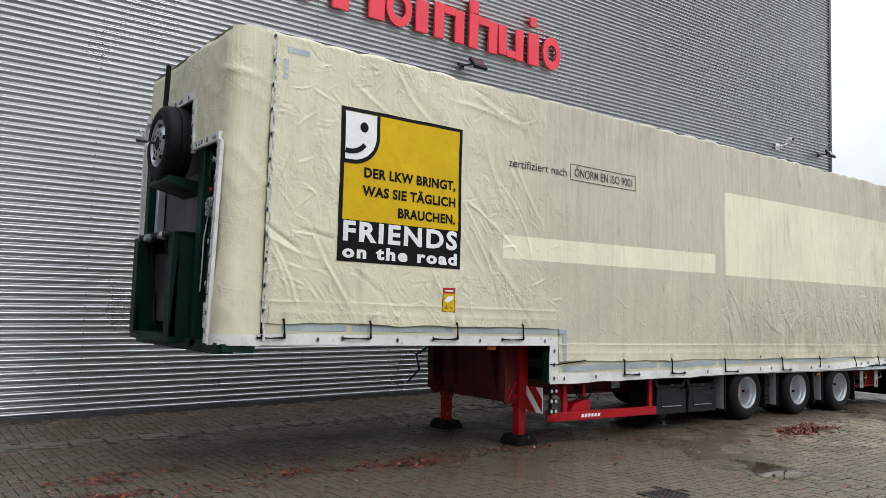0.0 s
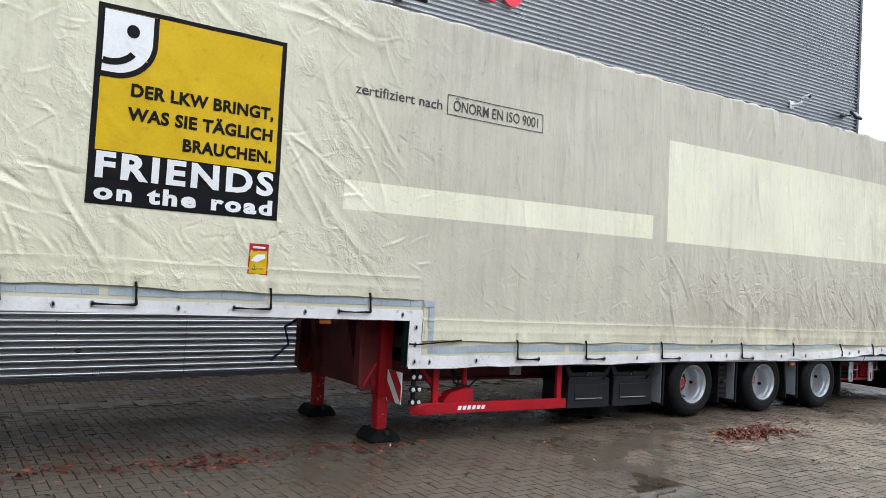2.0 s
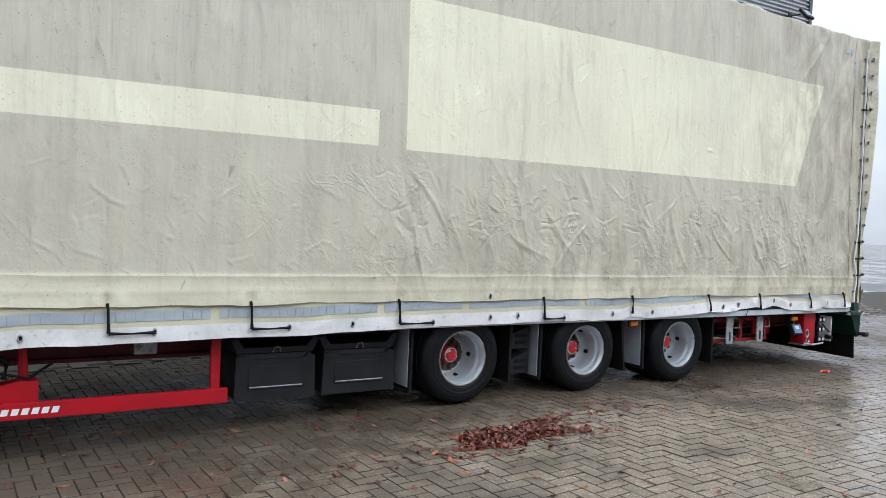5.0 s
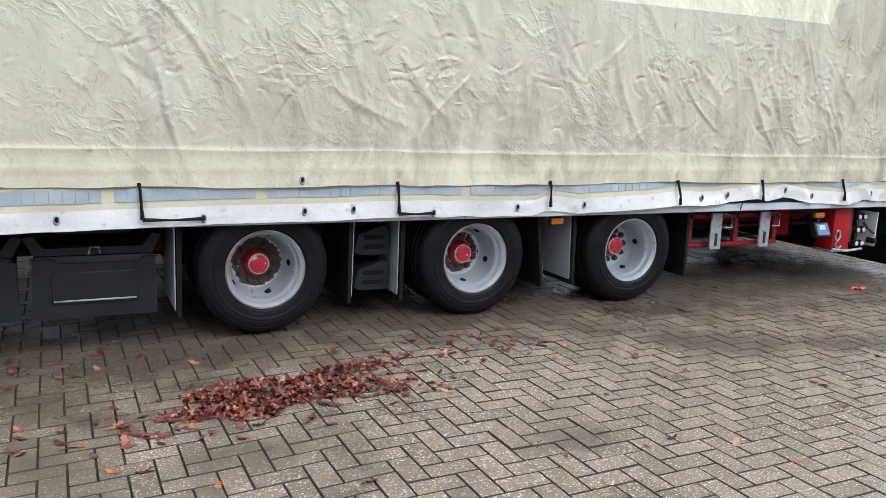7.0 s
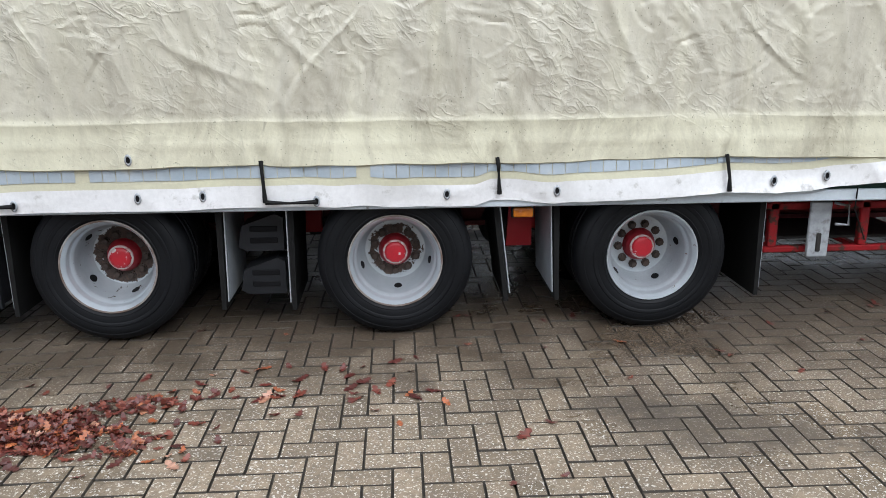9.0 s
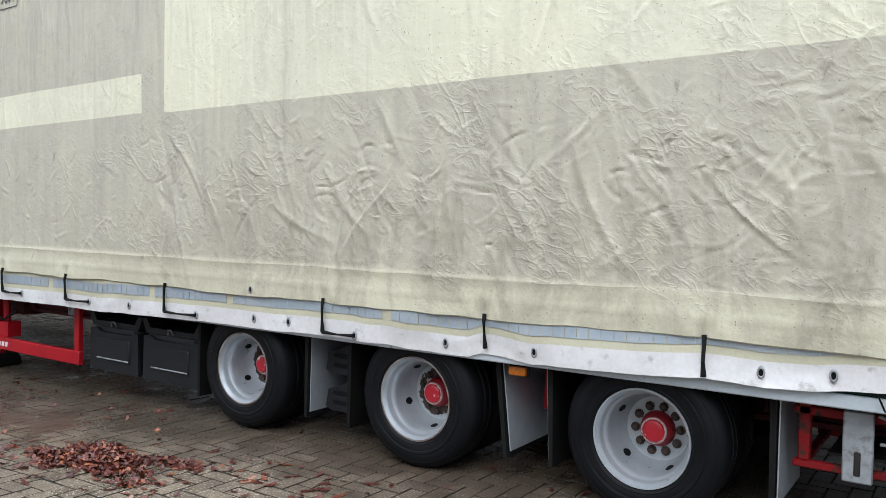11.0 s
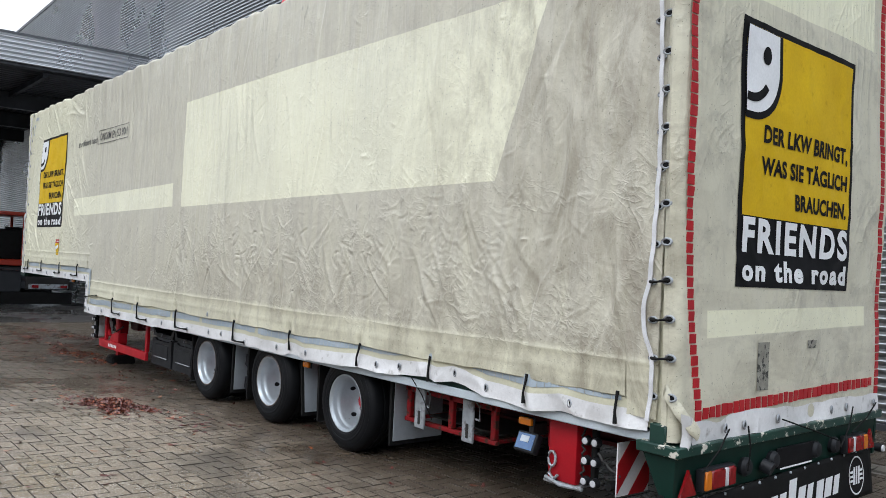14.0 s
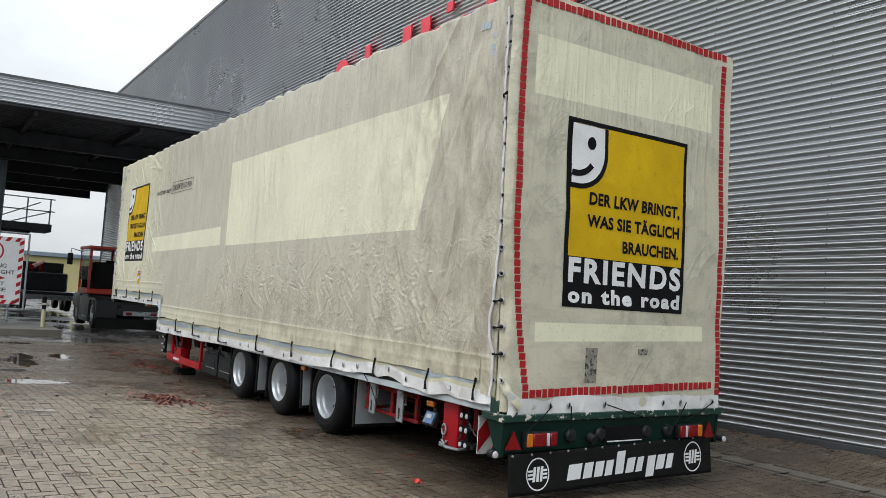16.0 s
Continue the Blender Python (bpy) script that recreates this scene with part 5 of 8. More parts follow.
def rear_x(y, z):
    return RX + 0.018 * F1(np.asarray(y) + 40, z, 0.8) + 0.009 * F2(y, np.asarray(z) + 9, 2.4) + 0.003 * F3(y, z, 7.0) + 0.011 * ridge(np.asarray(y, float), np.asarray(z, float) * 0.4, 1.7, 0.1, F4, F2) + 0.006 * ridge(np.asarray(y, float), np.asarray(z, float), 4.5, 0.7, F1, F3)


rl = [(x, 0.0) for x in np.arange(13.315, RX - 0.05, 0.02)] + [(RX - 0.05 + 0.05 * math.sin(t), 0.05 - 0.05 * math.cos(t)) for t in np.linspace(0, math.pi / 2, 6)] + [(RX, y) for y in np.arange(0.06, WID + 0.001, 0.02)]
LX, LY = np.array([p[0] for p in rl]), np.array([p[1] for p in rl])
V = np.linspace(0, 1, 165)
Z2 = 0.70 + V[None, :] * (TOP - 0.02 - 0.70) + 0 * LX[:, None]
bulge = np.clip(LY[:, None] / 0.1, 0, 1)
X2 = LX[:, None] + bulge * (rear_x(LY[:, None], Z2) - RX)
edge_y = np.minimum(dash_y(Z2) - 0.03, 0.0)
seam_x = np.interp(Z2, [0.7, 1.2, 2.2, 3.2, 4.0], [13.375, 13.37, 13.34, 13.32, 13.31])
k_fold = np.clip((LX[:, None] - 13.315) / (RX - 0.05 - 13.315), 0, 1)
X2 = np.where(LX[:, None] < RX - 0.05, seam_x + k_fold * (RX - 0.05 - seam_x), X2)
on_side = (LX[:, None] < RX - 0.05) & (LY[:, None] < 0.001)
Y2 = np.where(on_side, -0.028 + k_fold * edge_y - 0.006 * F2(LX[:, None], Z2, 2.5), LY[:, None] + edge_y * (1 - np.clip(LY[:, None] / 0.6, 0, 1))) - np.where(on_side, 0.0, 1 - bulge) * 0.02 * (1 + F2(LX[:, None], Z2, 2.5)) + 0.0 * Z2
REAR = part("rear_panel", grid_mesh("rear_panel", X2, Y2, Z2), M_TARP_REAR, cover)
ys = np.linspace(0.1, WID - 0.02, 160)
YY, VV = np.meshgrid(ys, np.linspace(0, 1, 10), indexing="ij")
ZZ = 0.668 + 0.024 * F1(YY, 0, 3) + 0.010 * F2(YY, 0, 8) + VV * 0.135
part("white_band", grid_mesh("white_band", RX + 0.010 + 0.012 * F2(YY, ZZ, 4) + (1 - VV) * (0.014 * ridge(YY, ZZ, 3.5, 0.6, F1, F3) + 0.010 * ridge(YY, ZZ, 8.0, -0.5, F2, F4)) + (rear_x(YY, ZZ) - RX), YY, ZZ), M_WHITE_BAND, REAR)


def rear_patch(y0, y1, z0, z1, off):
    ys, zs = np.linspace(y0, y1, max(2, int(abs(y1 - y0) / 0.03) + 1)), np.linspace(z0, z1, max(2, int(abs(z1 - z0) / 0.03) + 1))
    YY, ZZ = np.meshgrid(ys, zs, indexing="ij")
    return rear_x(YY, ZZ) + off, YY, ZZ


# red dashes round the rear panel
def dash(bm, y0, y1, z0, z1):
    c = [(y0, z0), (y1, z0), (y1, z1), (y0, z1)]
    vs = [bm.verts.new((float(rear_x(y, z)) + 0.006, y, z)) for y, z in c]
    ws = [bm.verts.new((float(rear_x(y, z)) + 0.001, y, z)) for y, z in c]
    bm.faces.new(vs)
    for k in range(4):
        bm.faces.new((ws[k], ws[(k + 1) % 4], vs[(k + 1) % 4], vs[k]))


z = 0.80
while z < 3.84:
    for yy in (float(dash_y(z)), float(np.interp(z, [0.9, 1.84, 2.9, 3.9], [2.44, 2.405, 2.355, 2.345]))):
        bm = bmesh.new()
        dash(bm, yy, yy + 0.055 + rc.uniform(-0.004, 0.004), z, z + 0.050)
        part("red_dash", bm, M_RED_TAPE, REAR)
    z += 0.0590
for start, row, slope in ((0.225, 0.80, 0.06), (-0.02, 3.865, 0.045)):
    y = start
    while y < 2.38:
        zz = row + slope * y / 2.4
        bm = bmesh.new()
        dash(bm, y, y + 0.05 + rc.uniform(-0.008, 0.006), zz + rc.uniform(-0.004, 0.004), zz + 0.062 + rc.uniform(-0.004, 0.004))
        part("red_dash", bm, M_RED_TAPE, REAR)
        y += 0.064


# ---- printed panel with its slogan, on the side and on the rear ----
def printed(parent, place, w, h):
    """place(u, v, off) lays the print's own metres on the cloth."""
    def patch(name, u0, u1, v0, v1, off, material, outline=None):
        us, vs = np.linspace(u0, u1, max(3, int((u1 - u0) / 0.02))), np.linspace(v0, v1, max(3, int((v1 - v0) / 0.02)))
        U, Vv = np.meshgrid(us, vs, indexing="ij")
        keep = None
        if outline is not None:
            uc, vc = (U[:-1, :-1] + U[1:, 1:]) / 2, (Vv[:-1, :-1] + Vv[1:, 1:]) / 2
            keep = outline(uc, vc)
        P = place(U, Vv, off)
        return part(name, grid_mesh(name, P[..., 0], P[..., 1], P[..., 2], keep), material, parent)

    patch("black_ground", 0, w, 0, h, 0.004, M_BLACK_PRINT)
    e = 0.042
    vy = 0.268 * h
    def flat(name, outline, off, material):
        bm = bmesh.new()
        f = bm.faces.new([bm.verts.new((u, v, 0)) for u, v in outline])
        bmesh.ops.triangulate(bm, faces=[f])
        for _ in range(4):
            es = [d for d in bm.edges if d.calc_length() > 0.07]
            if not es:
                break
            bmesh.ops.subdivide_edges(bm, edges=es, cuts=1)
            bmesh.ops.triangulate(bm, faces=[g for g in bm.faces if len(g.verts) > 3])
        cs = np.array([v.co[:] for v in bm.verts])
        for v, p in zip(bm.verts, place(cs[:, 0], cs[:, 1], off)):
            v.co = p
        bmesh.ops.recalc_face_normals(bm, faces=bm.faces)
        return part(name, bm, material, parent)

    patch("yellow_field", e, w - e, vy, h - e * 0.9, 0.007, M_YELLOW_PRINT)
    # emblem: a white rounded tab with a dark rim, a dot and a bow
    def tab(u0, u1, v0, v1, r):
        out = [(u0, v1), (u0, v0)]
        for k in range(13):
            t = -math.pi / 2 + k * math.pi / 24
            out.append((u1 - r + r * math.cos(t), v0 + r + r * math.sin(t)))
        return out + [(u1, v1)]
    flat("emblem_rim", tab(0.038, 0.445, h - 0.565, h - 0.04, 0.31), 0.0095, M_BLACK_PRINT)
    flat("emblem_field", tab(0.046, 0.405, h - 0.525, h - 0.045, 0.275), 0.0120, M_WHITE_PRINT)
    flat("emblem_dot", [(0.256 + 0.048 * math.cos(k * math.pi / 9), h - 0.185 + 0.052 * math.sin(k * math.pi / 9)) for k in range(18)], 0.0145, M_BLACK_PRINT)
    arc = [(0.094 + 0.235 * math.cos(t), h - 0.245 + 0.225 * math.sin(t)) for t in np.linspace(-1.79, -0.62, 14)]
    arc2 = [(0.094 + 0.185 * math.cos(t), h - 0.245 + 0.175 * math.sin(t)) for t in np.linspace(-0.62, -1.79, 14)]
    flat("emblem_bow", arc + arc2, 0.0145, M_BLACK_PRINT)

    def words(text, size, width, u, v, bold, material, align="RIGHT", space=1.0):
        me = lettering(text, size, width, bold, align, 0.0, space)
        for bm in lay_on(me, lambda x, y: place(x + u, y + v, 0.0105)):
            part("letter", bm, material, parent)

    words("DER LKW BRINGT,", 0.135, 0.765 * w, w - 0.085, 0.555 * h, 0.0052, M_BLACK_PRINT, "RIGHT", 1.06)
    words("WAS SIE TÄGLICH", 0.135, 0.775 * w, w - 0.085, 0.435 * h, 0.0052, M_BLACK_PRINT, "RIGHT", 1.06)
    words("BRAUCHEN.", 0.135, 0.49 * w, w - 0.085, 0.315 * h, 0.0052, M_BLACK_PRINT, "RIGHT", 1.06)
    words("FRIENDS", 0.265, 0.93 * w, w - 0.05, 0.137 * h, 0.010, M_WHITE_PRINT, "RIGHT", 1.2)
    words("on the road", 0.165, 0.93 * w, w - 0.05, 0.028 * h, 0.0075, M_WHITE_PRINT, "RIGHT", 1.22)


def on_side(u, v, off):
    x, z = u + 0.575, v + 1.895
    return np.stack([x, side_y(x, z) - 0.012 - off, z], -1)


def on_rear(u, v, off):
    y, z = u + 0.455 + 0.055 * (1 - v / 1.52), v + 1.52
    return np.stack([rear_x(y, z) + off, y, z], -1)


printed(SIDE_A, on_side, 1.505, 1.53)
printed(REAR, on_rear, 1.43, 1.52)


def side_words(text, size, width, x, z, bold=0.0, material=M_TEXT_DARK):
    me = lettering(text, size, width, bold)
    for bm in lay_on(me, lambda a, b: np.stack([a + x, side_y(a + x, b + z) - 0.017, b + z], -1)):
        part("letter", bm, material, SIDE_B if x > 3.6 else SIDE_A)


side_words("zertifiziert nach", 0.135, 0.93, 2.745, 3.115, 0.001)
side_words("ÖNORM EN ISO 9001", 0.150, 1.08, 3.80, 3.128, 0.001)
for x0, x1, z0, z1 in ((3.73, 4.945, 3.080, 3.088), (3.73, 4.945, 3.270, 3.278), (3.73, 3.738, 3.088, 3.27), (4.937, 4.945, 3.088, 3.27)):
    xs, zs = np.linspace(x0, x1, max(2, int((x1 - x0) / 0.02))), np.linspace(z0, z1, max(2, int((z1 - z0) / 0.02)))
    XX, ZZ = np.meshgrid(xs, zs, indexing="ij")
    part("frame_line", grid_mesh("frame_line", XX, side_y(XX, ZZ) - 0.018, ZZ), M_TEXT_DARK, SIDE_B)

# blind-spot warning sticker
def sticker(x0, x1, z0, z1, off, material, name):
    XX, ZZ = np.meshgrid(np.linspace(x0, x1, 6), np.linspace(z0, z1, 8), indexing="ij")
    return part(name, grid_mesh(name, XX, side_y(XX, ZZ) - 0.012 - off, ZZ), material, SIDE_A)


sticker(1.855, 2.025, 1.43, 1.69, 0.004, M_RED_TAPE, "sticker_ground")
sticker(1.865, 2.015, 1.44, 1.632, 0.007, M_YELLOW_PRINT, "sticker_field")
side_words("ANGLES", 0.048, 0.115, 1.885, 1.495, 0.001)
side_words("MORTS", 0.048, 0.10, 1.892, 1.452, 0.001)
sticker(1.885, 1.995, 1.65, 1.668, 0.008, M_WHITE_PRINT, "sticker_bar")
bm = bmesh.new()
f = [(1.875, 1.545), (1.93, 1.535), (2.0, 1.572), (1.995, 1.605), (1.93, 1.60), (1.885, 1.57)]
bm.faces.new([bm.verts.new((x, float(side_y(x, z)) - 0.023, z)) for x, z in f])
part("sticker_shape", bm, M_WHITE_PRINT, SIDE_A)

# grey angle of old reflective tape at the upper front and rear corners
for x0, x1, z0, z1, dx, dz in ((-0.06, 0.21, 3.82, 3.875, 0.045, 0), (-0.06, -0.01, 3.56, 3.80, 0, 0.05), (12.86, 13.08, 3.76, 3.82, 0.045, 0), (13.03, 13.08, 3.52, 3.74, 0, 0.05)):
    n_bits = int((x1 - x0) / dx) if dx else int((z1 - z0) / dz)
    for k in range(n_bits):
        if rc.rand() < 0.25:
            continue
        a0, a1 = (x0 + k * dx, x0 + (k + 0.86) * dx) if dx else (x0, x1)
        c0, c1 = (z0 + k * dz, z0 + (k + 0.86) * dz) if dz else (z0, z1)
        XX, ZZ = np.meshgrid(np.linspace(a0, a1, 4), np.linspace(c0, c1, 4), indexing="ij")
        part("tape_angle", grid_mesh("tape_angle", XX, side_y(XX, ZZ) - 0.016, ZZ), M_REFLECT, SIDE_A if x0 < 5 else SIDE_B)

# rubbed remains of stickers on the rear panel
M_RUBBED = surface("rubbed_sticker", (0.20, 0.19, 0.16), (0.36, 0.35, 0.30), 0.6, 0, 14, 60, 0.2, 0.001, wear=(0.05, 0.05, 0.045), wear_at=(0.52, 0.58), wear_scale=28, spec=0.2)
for y0, y1, z0, z1 in ((0.80, 0.93, 0.92, 1.20), (1.40, 1.52, 1.15, 1.20)):
    X3, Y3, Z3 = rear_patch(y0, y1, z0, z1, 0.004)
    part("rubbed_sticker", grid_mesh("rubbed_sticker", X3, Y3, Z3), M_RUBBED, REAR)


# ---- eyelets, cords and rubber straps ----
def eyelet_mesh():
    bm = bmesh.new()
    n, k = 16, 6
    for i in range(n):
        t = 2 * math.pi * i / n
        for j in range(k):
            s = 2 * math.pi * j / k
            r = 1 + 0.32 * math.cos(s)
            bm.verts.new((0.013 * r * math.cos(t), 0.005 * math.sin(s), 0.021 * r * math.sin(t)))
    bm.verts.ensure_lookup_table()
    for i in range(n):
        for j in range(k):
            a, b = i * k + j, i * k + (j + 1) % k
            c, d = ((i + 1) % n) * k + (j + 1) % k, ((i + 1) % n) * k + j
            bm.faces.new((bm.verts[a], bm.verts[b], bm.verts[c], bm.verts[d]))
    ring = [bm.verts.new((0.010 * math.cos(2 * math.pi * i / 12), -0.001, 0.017 * math.sin(2 * math.pi * i / 12))) for i in range(12)]
    f = bm.faces.new(ring)
    f.material_index = 1
    bmesh.ops.recalc_face_normals(bm, faces=bm.faces)
    me = bpy.data.meshes.new("eyelet")
    bm.to_mesh(me)
    bm.free()
    me.materials.append(M_GALV)
    me.materials.append(M_BLACK_PRINT)
    me.shade_smooth()
    return me


EYELET = eyelet_mesh()


def eyelet(parent, x, y, z, turn=0.0):
    ob = new("eyelet", EYELET)
    ob.parent = parent
    if "base" in parent.keys():
        ob.matrix_parent_inverse = Matrix.Translation(-Vector(parent["base"]))
    ob.matrix_basis = Matrix.Translation((x, y, z)) @ Matrix.Rotation(turn, 4, "Z")
    return ob


for y, z in FRONT_EYES:
    eyelet(FRONT, FX - 0.050, y, z, math.pi / 2)

# lacing seams at both ends of the side
for k in range(13):
    z = 1.16 + k * 0.232
    eyelet(SIDE_A, -0.155, float(side_y(-0.155, z)) - 0.02, z)
def lace_x(z):
    """Where the eyelets sit along the side's rear edge."""
    return np.interp(z, [0.92, 1.12, 1.32, 1.52, 1.73, 2.13, 2.53, 2.95, 3.9], [13.310, 13.305, 13.295, 13.279, 13.294, 13.303, 13.293, 13.262, 13.24])


def rear_eye_x(z):
    return np.interp(z, [0.95, 1.14, 1.34, 1.53, 1.93, 2.33, 2.95, 3.9], [13.438, 13.424, 13.408, 13.386, 13.374, 13.358, 13.348, 13.345])


SLOT = Matrix.Rotation(math.pi / 2, 4, "Y") @ Matrix.Diagonal((1.2, 1.15, 1.2, 1))
for k in range(15):
    z = 0.922 + k * 0.201
    x = float(lace_x(z))
    ob = eyelet(SIDE_B, x, float(side_y(x, z)) - 0.021, z)
    ob.matrix_basis = ob.matrix_basis @ SLOT
    xr = float(rear_eye_x(z))
    seam = float(np.interp(z, [0.7, 1.2, 2.2, 3.2, 4.0], [13.375, 13.37, 13.34, 13.32, 13.31]))
    yr = -0.040 + min(1.0, (xr - seam) / (RX - 0.05 - seam)) * float(min(dash_y(z) - 0.03, 0))
    ob = eyelet(REAR, xr, yr, z + 0.012)
    ob.matrix_basis = ob.matrix_basis @ SLOT @ Matrix.Diagonal((1.12, 1, 1.12, 1))
    if k in (1, 2, 3, 11):
        y = float(side_y(x, z)) - 0.03
        part("lacing", new_tube([(x - 0.012, y + 0.012, z), (x, y - 0.004, z), ((x + xr) / 2, min(y, yr) - 0.012, z + 0.002), (xr, yr - 0.012, z + 0.012), (xr + 0.014, yr + 0.006, z + 0.012)], [0.011, 0.010, 0.006, 0.010, 0.011], 6), M_RUBBER, SIDE_B)
part("lacing_cord", new_tube([(-0.15 + 0.006 * math.sin(k * 1.7), float(side_y(-0.15, 1.12 + k * 0.058)) - 0.05 - 0.005 * math.cos(k * 1.57), 1.12 + k * 0.058) for k in range(49)], 0.012, 6), M_ROPE, SIDE_A, "white lacing cord")
# flat strap threaded down the side's eyelets, its lower end bowed out and tucked under
ZL = np.linspace(0.79, 3.86, 150)
XL = np.interp(ZL, [0.79, 1.0, 1.13, 1.24, 1.33, 1.42, 1.52, 1.73, 2.13, 2.53, 3.2, 3.9], [13.292, 13.312, 13.312, 13.262, 13.238, 13.248, 13.277, 13.290, 13.302, 13.298, 13.272, 13.262])
XL = np.convolve(np.pad(XL, 3, "edge"), np.ones(7) / 7, "valid")
YL = side_y(XL, ZL) - 0.034 - 0.008 * np.sin((ZL - 0.922) / 0.201 * math.pi) ** 2
CU, CV = np.array([-1, 1, 1, -1, -1]), np.array([-1, -1, 1, 1, -1])
part("lacing_cord", grid_mesh("lacing_cord", XL[:, None] + 0.0125 * CU[None, :], YL[:, None] + 0.0025 * CV[None, :], ZL[:, None] + 0 * CU[None, :]), M_ROPE, SIDE_B, "flat white lacing strap")
UU, ZZ = np.meshgrid(np.linspace(0, 1, 16), np.linspace(0.80, 3.9, 260), indexing="ij")
XX = np.interp(ZZ, [0.9, 1.36, 1.87, 2.56, 3.9], [13.144, 13.128, 13.114, 13.09, 13.07])
XX = XX + UU * (13.333 - XX)
part("edge_strip", grid_mesh("edge_strip", XX, side_y(XX, ZZ) - 0.0165, ZZ), M_TARP, SIDE_B)


# welded seams: one along the roof edge, and the upright joints between the lengths of canvas
def weld(x0, x1, z0, z1, side):
    XX, ZZ = np.meshgrid(np.linspace(x0, x1, max(3, int((x1 - x0) / 0.012))), np.linspace(z0, z1, max(3, int((z1 - z0) / 0.012))), indexing="ij")
    part("weld_seam", grid_mesh("weld_seam", XX, side_y(XX, ZZ + 0.012 * F1(XX, 4.0, 0.7)) - 0.0129, ZZ + 0.012 * F1(XX, 4.0, 0.7)), M_TARP, side)


weld(-0.1, 3.59, 3.680, 3.700, SIDE_A)
weld(3.61, 13.05, 3.680, 3.700, SIDE_B)
for x in (3.78, 6.94, 9.88):
    weld(x - 0.02, x + 0.02, 1.10, 3.66, SIDE_B)


def strap(x, z, drop, side, lead=None):
    """A rubber strap from an eyelet above the hem down to the white band, tail pulled along it."""
    y = float(side_y(x, z)) - 0.028
    yb = float(skirt_y(x, z - drop)) - 0.004
    pts = [(x, y, z + 0.01), (x + 0.004, y - 0.012, z - 0.03), (x + 0.008, min(y, yb) - 0.010, z - drop * 0.6), (x + 0.012, yb - 0.010, z - drop)]
    part("rubber_strap", new_tube(pts, [0.011, 0.009, 0.008, 0.013], 6), M_RUBBER, side)
    if lead:
        pts = [(x + 0.012, yb - 0.010, z - drop), (x + lead * 0.5, yb - 0.016, z - drop - 0.004), (x + lead, float(skirt_y(x + lead, z - drop)) - 0.012, z - drop)]
        part("strap_tail", new_tube(pts, [0.012, 0.006, 0.011], 6), M_RUBBER, side)
        eyelet(BAND_A if z > 1.1 else BAND_B, x + lead, float(skirt_y(x + lead, z - drop)) - 0.002, z - drop)


for x, lead in ((0.06, -0.26), (0.985, -0.30), (2.07, -0.30), (3.02, -0.30)):
    strap(x, 1.315, 0.165, SIDE_A, lead)
for x, lead in ((4.74, 0.30), (5.69, 0.30), (6.90, 0.33), (8.38, 0.25), (9.49, None), (10.6, None), (11.46, None), (12.39, None), (13.08, None)):
    strap(x, 0.905, 0.185 if lead else 0.165, SIDE_B, lead)
for x in (7.78,):
    eyelet(SIDE_B, x, float(side_y(x, 0.93)) - 0.024, 0.93)
for x in (0.42, 1.32, 2.40, 3.38, -0.2):
    eyelet(BAND_A, x, float(skirt_y(x, 1.135)) + 0.002, 1.135)
for x in (3.70, 4.25, 6.50, 7.80, 8.10, 9.25, 9.78, 10.84, 11.11, 11.73, 12.04, 12.75):
    eyelet(BAND_B, x, float(skirt_y(x, 0.75)) + 0.002, float(band_bottom(x)) + 0.062)
for z in (0.70, 0.86, 1.02):
    eyelet(BAND_C, 3.53, float(skirt_y(3.53, z)) - 0.004, z)
part("step_strap", new_tube([(3.46, -0.02, 0.865), (3.55, -0.035, 0.862), (4.05, float(side_y(4.05, 0.9)) - 0.03, 0.905)], 0.008, 6), M_RUBBER, SIDE_B, "black rubber strap across the step")
for y in (0.42, 0.62, 1.02, 1.72, 1.95, 2.38):
    eyelet(REAR, float(rear_x(y, 0.74)) + 0.028, y, 0.745, math.pi / 2)
for y0, y1, z1 in ((0.42, 0.14, 0.55), (0.62, 0.60, 0.5), (1.02, 1.75, 0.55), (2.0, 1.78, 0.5), (2.38, 1.95, 0.58)):
    part("tie_cord", new_tube([(RX + 0.05, y0, 0.745), (RX + 0.075, (y0 + y1) / 2, (0.745 + z1) / 2), (RX + 0.07, y1, z1)], 0.005, 5), M_RUBBER, REAR)
for z in (1.3, 1.62, 2.0, 2.38, 2.75):
    yy = 0.2 + 0.06 * (2.92 - z) / 1.8
    eyelet(FRONT, FX - 0.050, yy, z, math.pi / 2)
for y in (0.2, 0.42, 0.62, 0.82, 1.0, 1.25):
    eyelet(FRONT, FX - 0.050, y, 2.96 if y < 0.88 else 3.48, math.pi / 2)

# ---- the trailer under the cover ----
trailer = thing("semi_trailer", (6.5, 1.25, 0.0), "low three-axle semi-trailer with red chassis and dark green frame", "trailer")

part("deck", new_box(3.56, 13.40, 0.07, 2.43, 0.80, 0.92, 0.005), M_STEEL_DARK, trailer)
part("upper_deck", new_box(-0.42, 3.70, 0.07, 2.43, 1.16, 1.30, 0.005), M_STEEL_DARK, trailer)
part("step_wall", new_box(3.70, 3.76, 0.12, 2.38, 0.64, 1.26, 0.004), M_GREEN, trailer)
for y in (0.05, 2.38):
    part("step_post", new_box(3.46, 3.56, y, y + 0.07, 0.64, 1.16, 0.004), M_GREEN, trailer)
part("side_rail", new_box(3.58, 13.30, 0.014, 0.062, 0.668, 0.728, 0.006), M_RAIL, trailer, "pale painted side rail")
part("side_rail", new_box(3.58, 13.30, 2.44, 2.48, 0.685, 0.79, 0.006), M_ALU, trailer, "light aluminium side rail")
part("green_sill", new_box(10.6, 13.25, 0.020, 0.066, 0.729, 0.90, 0.005), M_GREEN, trailer)
